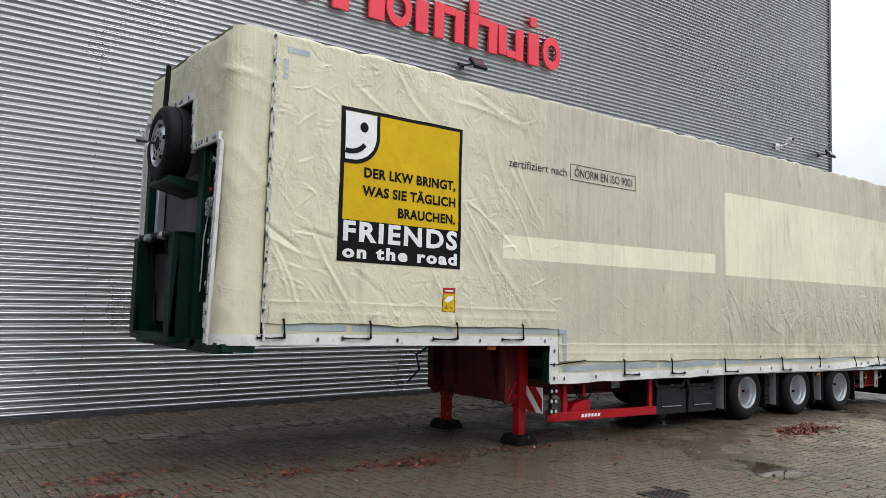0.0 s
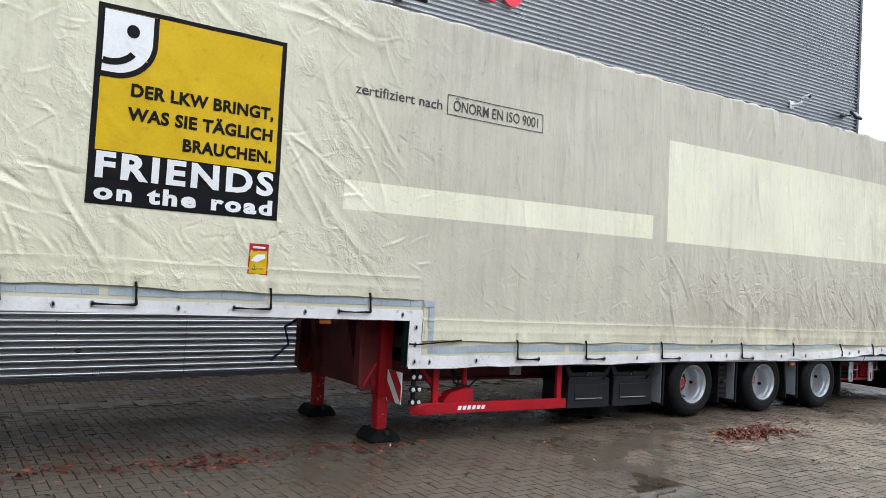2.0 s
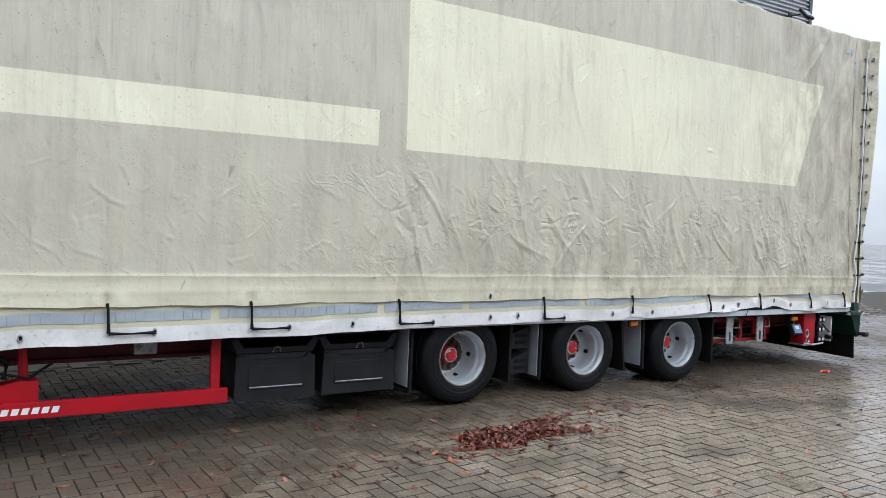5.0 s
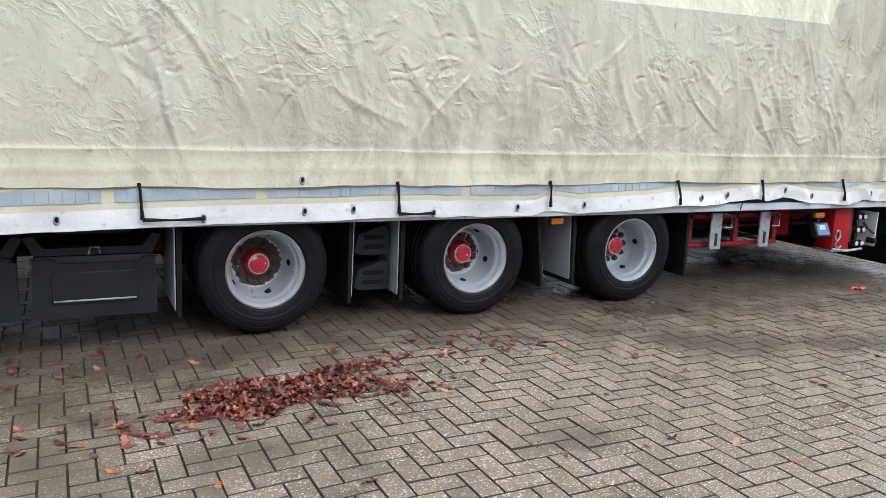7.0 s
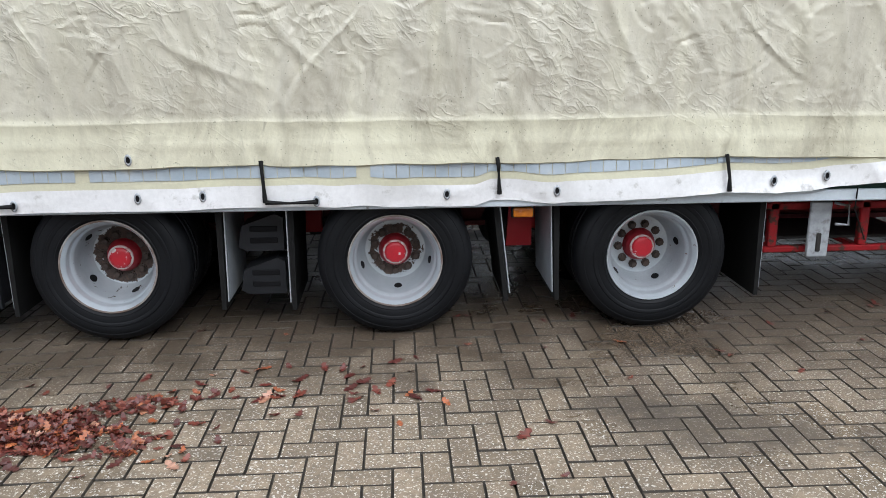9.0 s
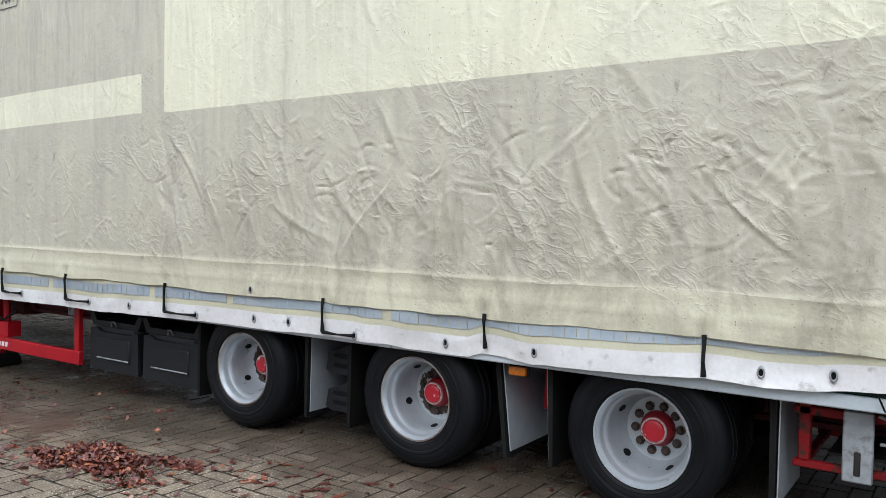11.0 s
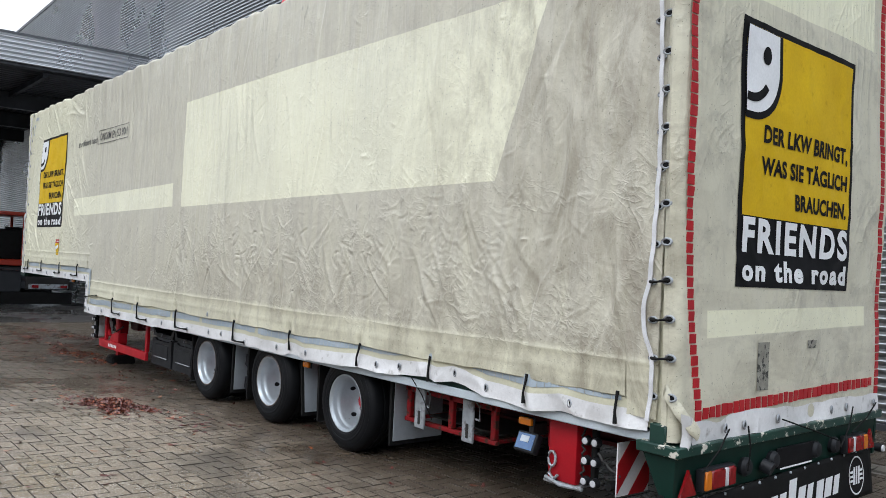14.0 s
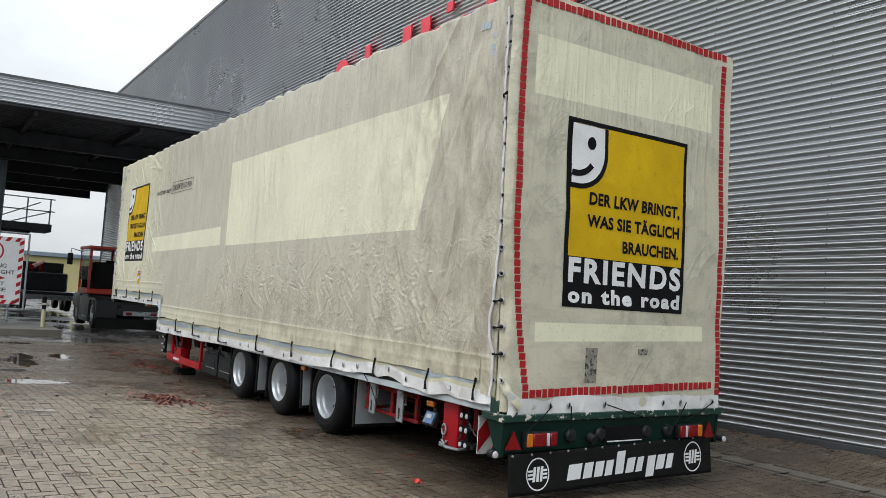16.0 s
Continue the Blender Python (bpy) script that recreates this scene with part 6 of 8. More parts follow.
part("upper_sill", new_box(-0.50, 3.48, 0.03, 0.07, 1.085, 1.16, 0.005), M_GREEN, trailer)
part("front_corner_shoe", prism(bmesh.new(), [(-0.52, 1.09), (-0.50, 1.02), (-0.22, 1.01), (-0.19, 1.09)], "Y", 0.0, 0.06), M_GREEN, trailer)

for y in (0.78, 1.62):
    b = new_box(3.76, 13.2, y, y + 0.10, 0.74, 0.78, 0.003)
    box(b, 3.76, 13.2, y, y + 0.10, 0.40, 0.43, 0.003)
    box(b, 3.76, 13.2, y + 0.04, y + 0.06, 0.43, 0.74, 0.0)
    part("main_beam", b, M_RED_DIRTY_SHADED, trailer)
    part("neck_beam", prism(bmesh.new(), [(0.2, 1.16), (0.2, 1.06), (3.20, 1.05), (3.33, 0.46), (3.76, 0.40), (3.76, 1.16)], "Y", y, y + 0.09), M_RED_DIRTY_SHADED, trailer)
for x in (4.4, 5.3, 6.2, 7.05, 8.3, 9.65, 11.0, 11.9, 12.8):
    b = new_box(x - 0.04, x + 0.04, 0.1, 2.4, 0.68, 0.70, 0.0)
    box(b, x - 0.006, x + 0.006, 0.1, 2.4, 0.70, 0.80, 0.0)
    part("cross_member", b, M_RED_DIRTY_SHADED, trailer)
part("neck_plate", prism(bmesh.new(), [(3.30, 1.10), (3.34, 0.52), (3.38, 0.36), (3.68, 0.36), (3.68, 1.10)], "Y", 0.72, 1.90), M_RED_DIRTY_SHADED, trailer, "soiled red gooseneck plate, darkened in colour for the shade under the deck")
part("kingpin_plate", new_box(0.3, 2.4, 0.55, 1.95, 1.10, 1.15, 0.004), M_STEEL_DARK, trailer)

# landing legs
LX0, FOOT = 3.50, -0.135
for y in (0.47, 1.95):
    leg = part("landing_leg", new_box(LX0 - 0.07, LX0 + 0.07, y, y + 0.15, 0.30, 1.14, 0.012, 2), M_RED, trailer)
    part("inner_tube", new_box(LX0 - 0.058, LX0 + 0.058, y + 0.015, y + 0.135, FOOT + 0.09, 0.31, 0.008), M_RED_WORN, leg, "scratched red inner tube")
    b = prism(bmesh.new(), [(LX0 - 0.17, FOOT), (LX0 + 0.18, FOOT), (LX0 + 0.165, FOOT + 0.035), (LX0 + 0.13, FOOT + 0.095), (LX0 + 0.07, FOOT + 0.125), (LX0 - 0.02, FOOT + 0.11), (LX0 - 0.09, FOOT + 0.125), (LX0 - 0.155, FOOT + 0.06)], "Y", y - 0.09, y + 0.24)
    bmesh.ops.bevel(b, geom=list(b.edges), offset=0.014, segments=2, affect="EDGES")
    part("foot", b, M_RUBBER, leg, "black tilting foot")
    part("foot_pin", new_tube([(LX0, y - 0.11, FOOT + 0.10), (LX0, y + 0.26, FOOT + 0.10)], 0.02, 12), M_STEEL_DARK, leg)
    b = prism(bmesh.new(), [(LX0 - 0.28, 1.12), (LX0 - 0.27, 0.42), (LX0 - 0.22, 0.35), (LX0 - 0.07, 0.36), (LX0 - 0.07, 1.12)], "Y", y + 0.06, y + 0.10)
    box(b, LX0 - 0.285, LX0 - 0.255, y + 0.02, y + 0.14, 0.42, 1.12, 0.004)
    part("bracket", b, M_RED_DIRTY_SHADED, leg)
    part("bracket_rib", new_tube([(LX0 - 0.22, y + 0.05, 0.40), (LX0 - 0.08, y + 0.05, 0.62)], 0.016, 8), M_RED, leg)
    part("bolt_cap", new_tube([(LX0 - 0.12, y + 0.02, 0.44), (LX0 - 0.12, y + 0.07, 0.44)], 0.03, 12), M_RED, leg)
part("leg_shaft", new_tube([(LX0, 0.6, 0.95), (LX0, 1.95, 0.95)], 0.025, 10), M_STEEL_DARK, trailer)
part("cross_tube", new_tube([(LX0, 0.6, 0.62), (LX0, 1.96, 0.62)], 0.05, 12), M_RED_DIRTY_SHADED, trailer)
part("crank_handle", new_tube([(3.36, 2.20, 1.00), (3.16, 2.30, 0.84), (3.22, 2.30, 0.64), (3.02, 2.30, 0.46)], 0.016, 8), surface("blue_paint", (0.02, 0.06, 0.20), None, 0.4), trailer, "blue crank handle")


def amber(x, y, z, w=0.11):
    a = part("marker_lamp", new_box(x - w / 2, x + w / 2, y - 0.012, y + 0.02, z - 0.024, z + 0.024, 0.01, 2), M_AMBER, trailer, "amber side marker lamp")
    part("lamp_base", new_box(x - w / 2 - 0.008, x + w / 2 + 0.008, y + 0.012, y + 0.03, z - 0.03, z + 0.03, 0.006), M_PLASTIC, a)


amber(2.62, 0.05, 1.055)
amber(9.635, 0.085, 0.625, 0.10)
amber(12.30, 0.10, 0.60)


def stripes(x, y0, y1, z0, z1, face):
    """Red and white diagonal warning plate across the vehicle."""
    pl = part("warning_plate", new_box(x - 0.004, x + 0.004, y0, y1, z0, z1, 0.001), M_WHITE_PRINT, trailer, "red and white diagonal warning plate")
    xx = x + face * 0.0065
    w, h = y1 - y0, z1 - z0
    for a in (-0.55, 0.35):
        pts = []
        lo, hi = a * w, (a + 0.5) * w
        raw = [(lo, 0), (hi, 0), (hi + h * 0.9, h), (lo + h * 0.9, h)]
        # clip the slanting bar to the plate
        poly = raw
        for axis, lim, sgn in ((0, 0.0, 1), (0, w, -1)):
            out = []
            for (p, q), (r, s) in zip(poly, poly[1:] + poly[:1]):
                d0, d1 = (p - lim) * sgn, (r - lim) * sgn
                if d0 >= 0:
                    out.append((p, q))
                if d0 * d1 < 0:
                    k = d0 / (d0 - d1)
                    out.append((p + (r - p) * k, q + (s - q) * k))
            poly = out
        if len(poly) > 2:
            part("red_stripe", prism(bmesh.new(), [(y0 + u, z0 + v) for u, v in poly], "X", xx - 0.001, xx + 0.0015), M_RED_TAPE, pl)


stripes(3.50, 0.14, 0.42, 0.275, 0.575, -1)
stripes(13.03, 0.08, 0.38, 0.305, 0.61, 1)


def lamp_pair(x, y, zs):
    """A stalk with pairs of small round position lamps facing forwards and back."""
    st = part("lamp_stalk", new_box(x - 0.02, x + 0.02, y + 0.02, y + 0.06, min(zs) - 0.04, max(zs) + 0.09, 0.008), M_RUBBER, trailer)
    for z in zs:
        for dx in (-0.035, 0.035):
            la = part("position_lamp", new_lathe([(-0.02, 0.0), (-0.02, 0.026), (0.015, 0.03), (0.03, 0.02), (0.03, 0.0)], (x + dx, y, z), "Y", 14), M_PLASTIC, st)
            part("lens", new_lathe([(-0.026, 0.0), (-0.024, 0.018), (-0.018, 0.022)], (x + dx, y, z), "Y", 14), M_WHITE_LENS, la)


lamp_pair(3.63, 0.10, (0.30, 0.42, 0.54))
lamp_pair(12.83, 0.10, (0.34, 0.46, 0.575))

# side guard
b = prism(bmesh.new(), [(3.64, 0.20), (3.70, 0.155), (3.83, 0.14), (5.60, 0.14), (5.60, 0.18), (3.85, 0.18), (3.72, 0.20), (3.66, 0.24)], "Z", 0.165, 0.272)
bmesh.ops.bevel(b, geom=list(b.edges), offset=0.004, segments=1, affect="EDGES")
guard = part("side_guard", b, M_RED, trailer, "red painted side guard rail")
for x in (3.875, 5.48):
    part("guard_post", new_box(x, x + 0.07, 0.17, 0.21, 0.268, 0.72, 0.005), M_RED, guard)
part("guard_brace", new_tube([(4.28, 0.24, 0.70), (4.30, 0.24, 0.30)], 0.03, 8), M_RED, guard)
part("guard_brace", new_tube([(3.75, 0.22, 0.62), (3.98, 0.22, 0.33)], 0.025, 8), M_RED, guard)
part("valve_box", prism(bmesh.new(), [(4.02, 0.265), (4.38, 0.265), (4.38, 0.40), (4.26, 0.40), (4.1, 0.36)], "Y", 0.20, 0.32), M_RED, guard)
part("valve", new_tube([(4.18, 0.2, 0.42), (4.20, 0.2, 0.52), (4.12, 0.2, 0.58)], 0.022, 8), M_RUBBER, guard)
part("air_hose", new_tube([(4.10, 0.24, 0.66), (4.14, 0.20, 0.46), (4.32, 0.19, 0.42), (4.46, 0.24, 0.5)], 0.010, 6), M_RUBBER, guard)
# maker's mark on the rail: plain white bars
for k in range(6):
    x = 4.16 + k * 0.058
    part("mark_bar", prism(bmesh.new(), [(x, 0.198), (x + 0.04, 0.198), (x + 0.052, 0.238), (x + 0.012, 0.238)], "Y", 0.1375, 0.1395), M_WHITE_PRINT, guard)
part("valve_plate", new_box(5.0, 5.16, 0.4, 0.42, 0.5, 0.62, 0.004), M_GALV, trailer)
part("air_tank", new_lathe([(-0.36, 0), (-0.36, 0.06), (-0.33, 0.105), (-0.28, 0.12), (0.28, 0.12), (0.33, 0.105), (0.36, 0.06), (0.36, 0)], (4.95, 1.15, 0.55), "X", 20), M_RED, trailer)

# tool boxes
for x0, x1 in ((5.665, 6.30), (6.36, 7.00)):
    bx = part("tool_box", new_box(x0 + 0.015, x1 - 0.015, 0.22, 0.66, 0.145, 0.50, 0.03, 2), M_PLASTIC, trailer, "black plastic tool box")
    part("door", prism(bmesh.new(), [(x0, 0.15), (x1, 0.15), (x1 - 0.005, 0.47), (x1 - 0.06, 0.485), (x1 - 0.09, 0.455), (x0 + 0.15, 0.455), (x0 + 0.09, 0.485), (x0 + 0.01, 0.475)], "Y", 0.195, 0.222), M_PLASTIC, bx)
    part("door_panel", new_box(x0 + 0.10, x1 - 0.10, 0.186, 0.197, 0.23, 0.41, 0.006), M_PLASTIC, bx)
    part("door_ridge", new_box(x0 + 0.11, x1 - 0.11, 0.180, 0.188, 0.245, 0.255, 0.003), M_GALV, bx)
    part("lid", prism(bmesh.new(), [(x0 - 0.03, 0.60), (x0 + 0.02, 0.61), (x0 + 0.07, 0.54), (x1 - 0.07, 0.54), (x1 - 0.02, 0.61), (x1 + 0.03, 0.60), (x1 - 0.02, 0.50), (x0 + 0.02, 0.50)], "Y", 0.21, 0.64), M_PLASTIC, bx)
    part("latch", new_tube([((x0 + x1) / 2 - 0.03, 0.2, 0.505), ((x0 + x1) / 2 - 0.02, 0.19, 0.545), ((x0 + x1) / 2 + 0.02, 0.19, 0.545), ((x0 + x1) / 2 + 0.03, 0.2, 0.505)], 0.006, 6), M_GALV, bx)
    part("hanger", new_box((x0 + x1) / 2 - 0.2, (x0 + x1) / 2 + 0.2, 0.3, 0.34, 0.60, 0.72, 0.004), M_STEEL_DARK, bx)


# wheels
def rust_paint(name, cx, cz, inner, outer, share):
    """Rim paint that has flaked off to brown rust in a ragged ring about the hub."""
    m, n, l, p = nodes_of(name)
    tc = n.new("ShaderNodeTexCoord").outputs["Object"]
    sep = n.new("ShaderNodeSeparateXYZ")
    l.new(tc, sep.inputs[0])
    dx, dz = math_node(n, l, "SUBTRACT", sep.outputs["X"], cx), math_node(n, l, "SUBTRACT", sep.outputs["Z"], cz)
    r = math_node(n, l, "SQRT", math_node(n, l, "ADD", math_node(n, l, "MULTIPLY", dx, dx), math_node(n, l, "MULTIPLY", dz, dz)))
    ring = math_node(n, l, "MINIMUM", ramp(n, l, r, inner - 0.03, inner + 0.01), ramp(n, l, r, outer + 0.03, outer - 0.02))
    flake = noise_of(n, l, tc, 24.0, 7.0, 0.68, dist=0.6)
    bare = ramp(n, l, math_node(n, l, "ADD", flake, math_node(n, l, "MULTIPLY", ring, share)), 0.80, 0.82)
    big, fine = noise_of(n, l, tc, 8.0, 5.0), noise_of(n, l, tc, 110.0, 4.0)
    paint = mix(n, l, ramp(n, l, big, 0.35, 0.65), (0.46, 0.495, 0.525), (0.38, 0.415, 0.445))
    rust = mix(n, l, ramp(n, l, fine, 0.35, 0.65), (0.030, 0.020, 0.017), (0.075, 0.045, 0.032))
    l.new(mix(n, l, bare, paint, rust), p.inputs["Base Color"])
    l.new(ramp(n, l, bare, 0, 1, 0.32, 0.75), p.inputs["Roughness"])
    l.new(ramp(n, l, bare, 0, 1, 0.45, 0.0), p.inputs["Metallic"])
    b = n.new("ShaderNodeBump")
    b.inputs["Strength"].default_value, b.inputs["Distance"].default_value = 0.6, 0.0015
    b.invert = True
    l.new(math_node(n, l, "ADD", bare, math_node(n, l, "MULTIPLY", fine, 0.3)), b.inputs["Height"])
    l.new(b.outputs[0], p.inputs["Normal"])
    return m


def wheel(cx, y0, disc, rim, far=False, parent=trailer, axis="Y", R=0.391, cz=0.391, hub=True, turn=0.0):
    """Tyre, deep dished rim with a rolled lip, bolted disc with vents, and a hub cap deep inside it."""
    s = -1 if far else 1
    c = (cx, y0, cz) if axis == "Y" else (y0, cx, cz)
    rimbm = new_lathe([(0.245, 0.200), (0.22, 0.204), (0.10, 0.207), (0.030, 0.216), (0.004, 0.232), (-0.005, 0.236), (-0.011, 0.234), (-0.010, 0.228), (0.002, 0.221), (0.012, 0.214), (0.020, 0.211), (0.044, 0.209), (0.054, 0.204), (0.062, 0.197), (0.085, 0.194), (0.150, 0.191), (0.188, 0.184), (0.212, 0.172), (0.226, 0.162), (0.234, 0.157), (0.236, 0.150), (0.236, 0.0)], c, axis, 64, s)
    w = part("wheel", rimbm, rim, parent)
    r = R
    part("tyre", new_lathe([(0.225, 0.22), (0.236, 0.25), (0.245, 0.31), (0.238, r - 0.04), (0.222, r - 0.012), (0.19, r - 0.002), (0.17, r), (0.165, r - 0.012), (0.155, r - 0.012), (0.15, r), (0.115, r), (0.11, r - 0.012), (0.10, r - 0.012), (0.095, r), (0.060, r), (0.034, r - 0.003), (0.016, r - 0.010), (0.000, r - 0.026), (-0.008, r - 0.040), (-0.007, r - 0.043), (-0.013, r - 0.052), (-0.018, r - 0.080), (-0.017, r - 0.083), (-0.021, r - 0.088), (-0.021, 0.290), (-0.018, 0.286), (-0.019, 0.268), (-0.015, 0.256), (-0.017, 0.252), (-0.010, 0.242), (0.000, 0.233)], c, axis, 72, s, False), M_TYRE, w, "black tyre")
    if hub:
        def P(u, v, a):
            return (cx + u, y0 + a * s, cz + v) if axis == "Y" else (y0 + a * s, cx + u, cz + v)
        if disc is not None:
            part("disc_face", new_lathe([(0.2335, 0.0), (0.2335, 0.148), (0.2305, 0.158)], c, axis, 48, s, False), disc, w)
        for k in range(10):
            t = 2 * math.pi * k / 10 + 0.2 + turn
            u, v = 0.1125 * math.cos(t), 0.1125 * math.sin(t)
            part("wheel_nut", new_tube([P(u, v, 0.236), P(u, v, 0.226), P(u, v, 0.224), P(u, v, 0.212), P(u, v, 0.208)], [0.023, 0.023, 0.017, 0.017, 0.012], 8), M_NUT, w)
        for k in range(5):
            t = 2 * math.pi * k / 5 + 0.9 + turn
            ring = []
            b = bmesh.new()
            for q in range(14):
                o = 2 * math.pi * q / 14
                tt, aa = t + 0.115 * math.cos(o), 0.176 + 0.024 * math.sin(o)
                rr = np.interp(aa, [0.14, 0.150, 0.188, 0.212], [0.1915, 0.191, 0.184, 0.172]) - 0.0012
                ring.append(b.verts.new(P(rr * math.cos(tt), rr * math.sin(tt), aa)))
            b.faces.new(ring)
            part("vent_hole", b, M_BLACK_PRINT, w)
        part("hub_flange", new_lathe([(0.235, 0.088), (0.222, 0.082), (0.205, 0.080), (0.190, 0.072), (0.178, 0.062), (0.174, 0.058)], c, axis, 32, s, False), M_HUB_DARK, w, "dark red hub flange")
        part("hub_ring", new_lathe([(0.180, 0.064), (0.172, 0.064), (0.168, 0.058), (0.170, 0.052)], c, axis, 32, s, False), M_HUB_WORN, w, "worn bare rim of the hub cap")
        part("hub_cap", new_lathe([(0.176, 0.057), (0.164, 0.056), (0.158, 0.050), (0.155, 0.040), (0.153, 0.0)], c, axis, 10, s), M_HUB, w, "red hub cap")
        if disc is not None:
            part("rim_edge", new_lathe([(0.000, 0.2365), (-0.0115, 0.2368), (-0.0125, 0.2325), (-0.0105, 0.2275)], c, axis, 64, s, False), M_EDGE, w, "rusted edge of the rim")
    return w


M_HUB_DARK = surface("dark_red_hub_paint", (0.30, 0.006, 0.014), (0.20, 0.006, 0.012), 0.4, 0, 10, 90, 0.3, 0.002, wear=(0.03, 0.02, 0.018), wear_at=(0.62, 0.68), wear_scale=26)
M_HUB_WORN = surface("worn_hub_edge", (0.42, 0.05, 0.06), (0.55, 0.50, 0.48), 0.5, 0, 40, 160, 0.4, 0.002, wear=(0.5, 0.47, 0.45), wear_at=(0.48, 0.54), wear_scale=50)
AXLES = (7.595, 8.995, 10.297)
wheel(AXLES[0], 0.08, rust_paint("rusted_disc_paint", AXLES[0], 0.391, 0.07, 0.150, 0.50), rust_paint("scabbed_rim_paint", AXLES[0], 0.391, 0.150, 0.215, 0.16), turn=0.35)
wheel(AXLES[1], 0.08, rust_paint("flaked_disc_paint", AXLES[1], 0.391, 0.085, 0.145, 0.37), rust_paint("chipped_rim_paint", AXLES[1], 0.391, 0.150, 0.215, 0.08), turn=0.1)
wheel(AXLES[2], 0.08, None, M_RIM, turn=0.5)
for x in AXLES:
    wheel(x, 0.385, None, M_RIM, hub=False)
    wheel(x, 2.40, None, M_RIM, far=True, hub=False)
    wheel(x, 2.115, None, M_RIM, far=True, hub=False)
    part("axle", new_tube([(x, 0.35, 0.388), (x, 2.15, 0.388)], 0.065, 14), M_STEEL_DARK, trailer)
    for y in (0.78, 1.68):
        part("trailing_arm", new_box(x - 0.5, x + 0.05, y, y + 0.08, 0.36, 0.46, 0.01), M_STEEL_DARK, trailer)
        part("air_bellows", new_lathe([(0, 0.0), (0, 0.11), (0.06, 0.13), (0.1, 0.11), (0.14, 0.13), (0.2, 0.11), (0.2, 0)], (x + 0.25, y + 0.05, 0.46), "Z", 18), M_RUBBER, trailer)
        part("hanger_bracket", new_box(x - 0.56, x - 0.42, y - 0.02, y + 0.1, 0.38, 0.72, 0.006), M_RED, trailer)


# drum, chamber and tank shapes added to darken the gaps between the wheels
for x in AXLES:
    for y, sg in ((0.66, 1), (1.84, -1)):
        part("brake_drum", new_lathe([(-0.12, 0.0), (-0.12, 0.17), (-0.10, 0.20), (0.08, 0.205), (0.10, 0.19), (0.10, 0.0)], (x, y, 0.391), "Y", 24), M_STEEL_DARK, trailer)
        part("brake_chamber", new_lathe([(0.0, 0.0), (0.0, 0.075), (0.05, 0.085), (0.11, 0.085), (0.12, 0.075), (0.22, 0.075), (0.24, 0.0)], (x + 0.16, y + sg * 0.20, 0.50), "X", 18), M_STEEL_DARK, trailer)
for x in (8.30, 9.64):
    part("air_tank", new_lathe([(-0.50, 0), (-0.50, 0.08), (-0.46, 0.135), (-0.40, 0.15), (0.40, 0.15), (0.46, 0.135), (0.50, 0.08), (0.50, 0)], (x, 1.25, 0.40), "Y", 22), M_STEEL_DARK, trailer, "dark transverse tank shape added to block the gap between the axles")


# splash plates: aluminium on one face, rubber on the other
def splash(x, z0, lean, alu_side, y0=0.13, y1=0.62):
    a = 1 if alu_side > 0 else -1
    pl = part("splash_plate", prism(bmesh.new(), [(x + a * 0.006, 0.70), (x + a * 0.012, 0.70), (x + lean + a * 0.012, z0 + 0.02), (x + lean + a * 0.006, z0 + 0.02)], "Y", y0, y1), M_ALU, trailer, "aluminium plate behind the mud flap")
    part("mud_flap", prism(bmesh.new(), [(x - a * 0.030, 0.72), (x, 0.72), (x + lean, z0 - 0.015), (x + lean - a * 0.022, z0 - 0.015)], "Y", y0 - 0.02, y1), M_RUBBER, pl, "black rubber mud flap")


splash(7.10, 0.15, 0.0, -1)
splash(8.15, 0.16, -0.01, 1)
splash(8.47, 0.15, 0.0, -1)
splash(9.51, 0.17, 0.06, 1)
splash(9.79, 0.17, 0.02, -1)
splash(10.88, 0.17, 0.0, 1)
for z in (0.19, 0.42):
    ch = part("wheel_chock", prism(bmesh.new(), [(8.20, z + 0.02), (8.24, z), (8.43, z), (8.43, z + 0.17), (8.39, z + 0.19), (8.22, z + 0.13)], "Y", 0.22, 0.40), M_PLASTIC, trailer, "black plastic wheel chock")
    for k in range(2):
        part("chock_slot", new_box(8.26, 8.40, 0.214, 0.222, z + 0.04 + k * 0.06, z + 0.07 + k * 0.06, 0.004), M_BLACK_PRINT, ch)
part("red_gusset", prism(bmesh.new(), [(9.62, 0.68), (9.74, 0.68), (9.74, 0.36), (9.60, 0.36)], "Y", 0.45, 0.48), M_RED, trailer)

# carrier frame with two galvanised straps behind the last axle
carrier = part("carrier_frame", new_box(10.93, 11.94, 0.20, 0.24, 0.585, 0.625, 0.006), M_RED_RUST, trailer, "red spare-wheel carrier frame")
part("frame_bar", new_box(10.93, 11.94, 0.20, 0.24, 0.355, 0.388, 0.006), M_RED_RUST, carrier)
part("frame_bar", new_box(10.93, 11.94, 0.85, 0.89, 0.355, 0.388, 0.006), M_RED_RUST, carrier)
for x in (10.95, 11.44, 11.88):
    part("frame_post", new_box(x, x + 0.05, 0.2, 0.24, 0.388, 0.70, 0.006), M_RED_RUST, carrier)
    part("cross_bar", new_box(x, x + 0.04, 0.24, 0.85, 0.36, 0.385, 0.004), M_RED_RUST, carrier)
for x in (11.13, 11.66):
    st = part("galvanised_strap", new_box(x, x + 0.115, 0.135, 0.155, 0.345, 0.64, 0.006), M_GALV, carrier, "galvanised slotted strap")
    part("slot", new_box(x + 0.045, x + 0.07, 0.131, 0.137, 0.375, 0.475, 0.005), M_STEEL_DARK, st)
    part("handle", new_tube([(x + 0.13, 0.15, 0.63), (x + 0.19, 0.12, 0.62), (x + 0.2, 0.12, 0.52), (x + 0.14, 0.14, 0.52)], 0.008, 6), M_GALV, st)
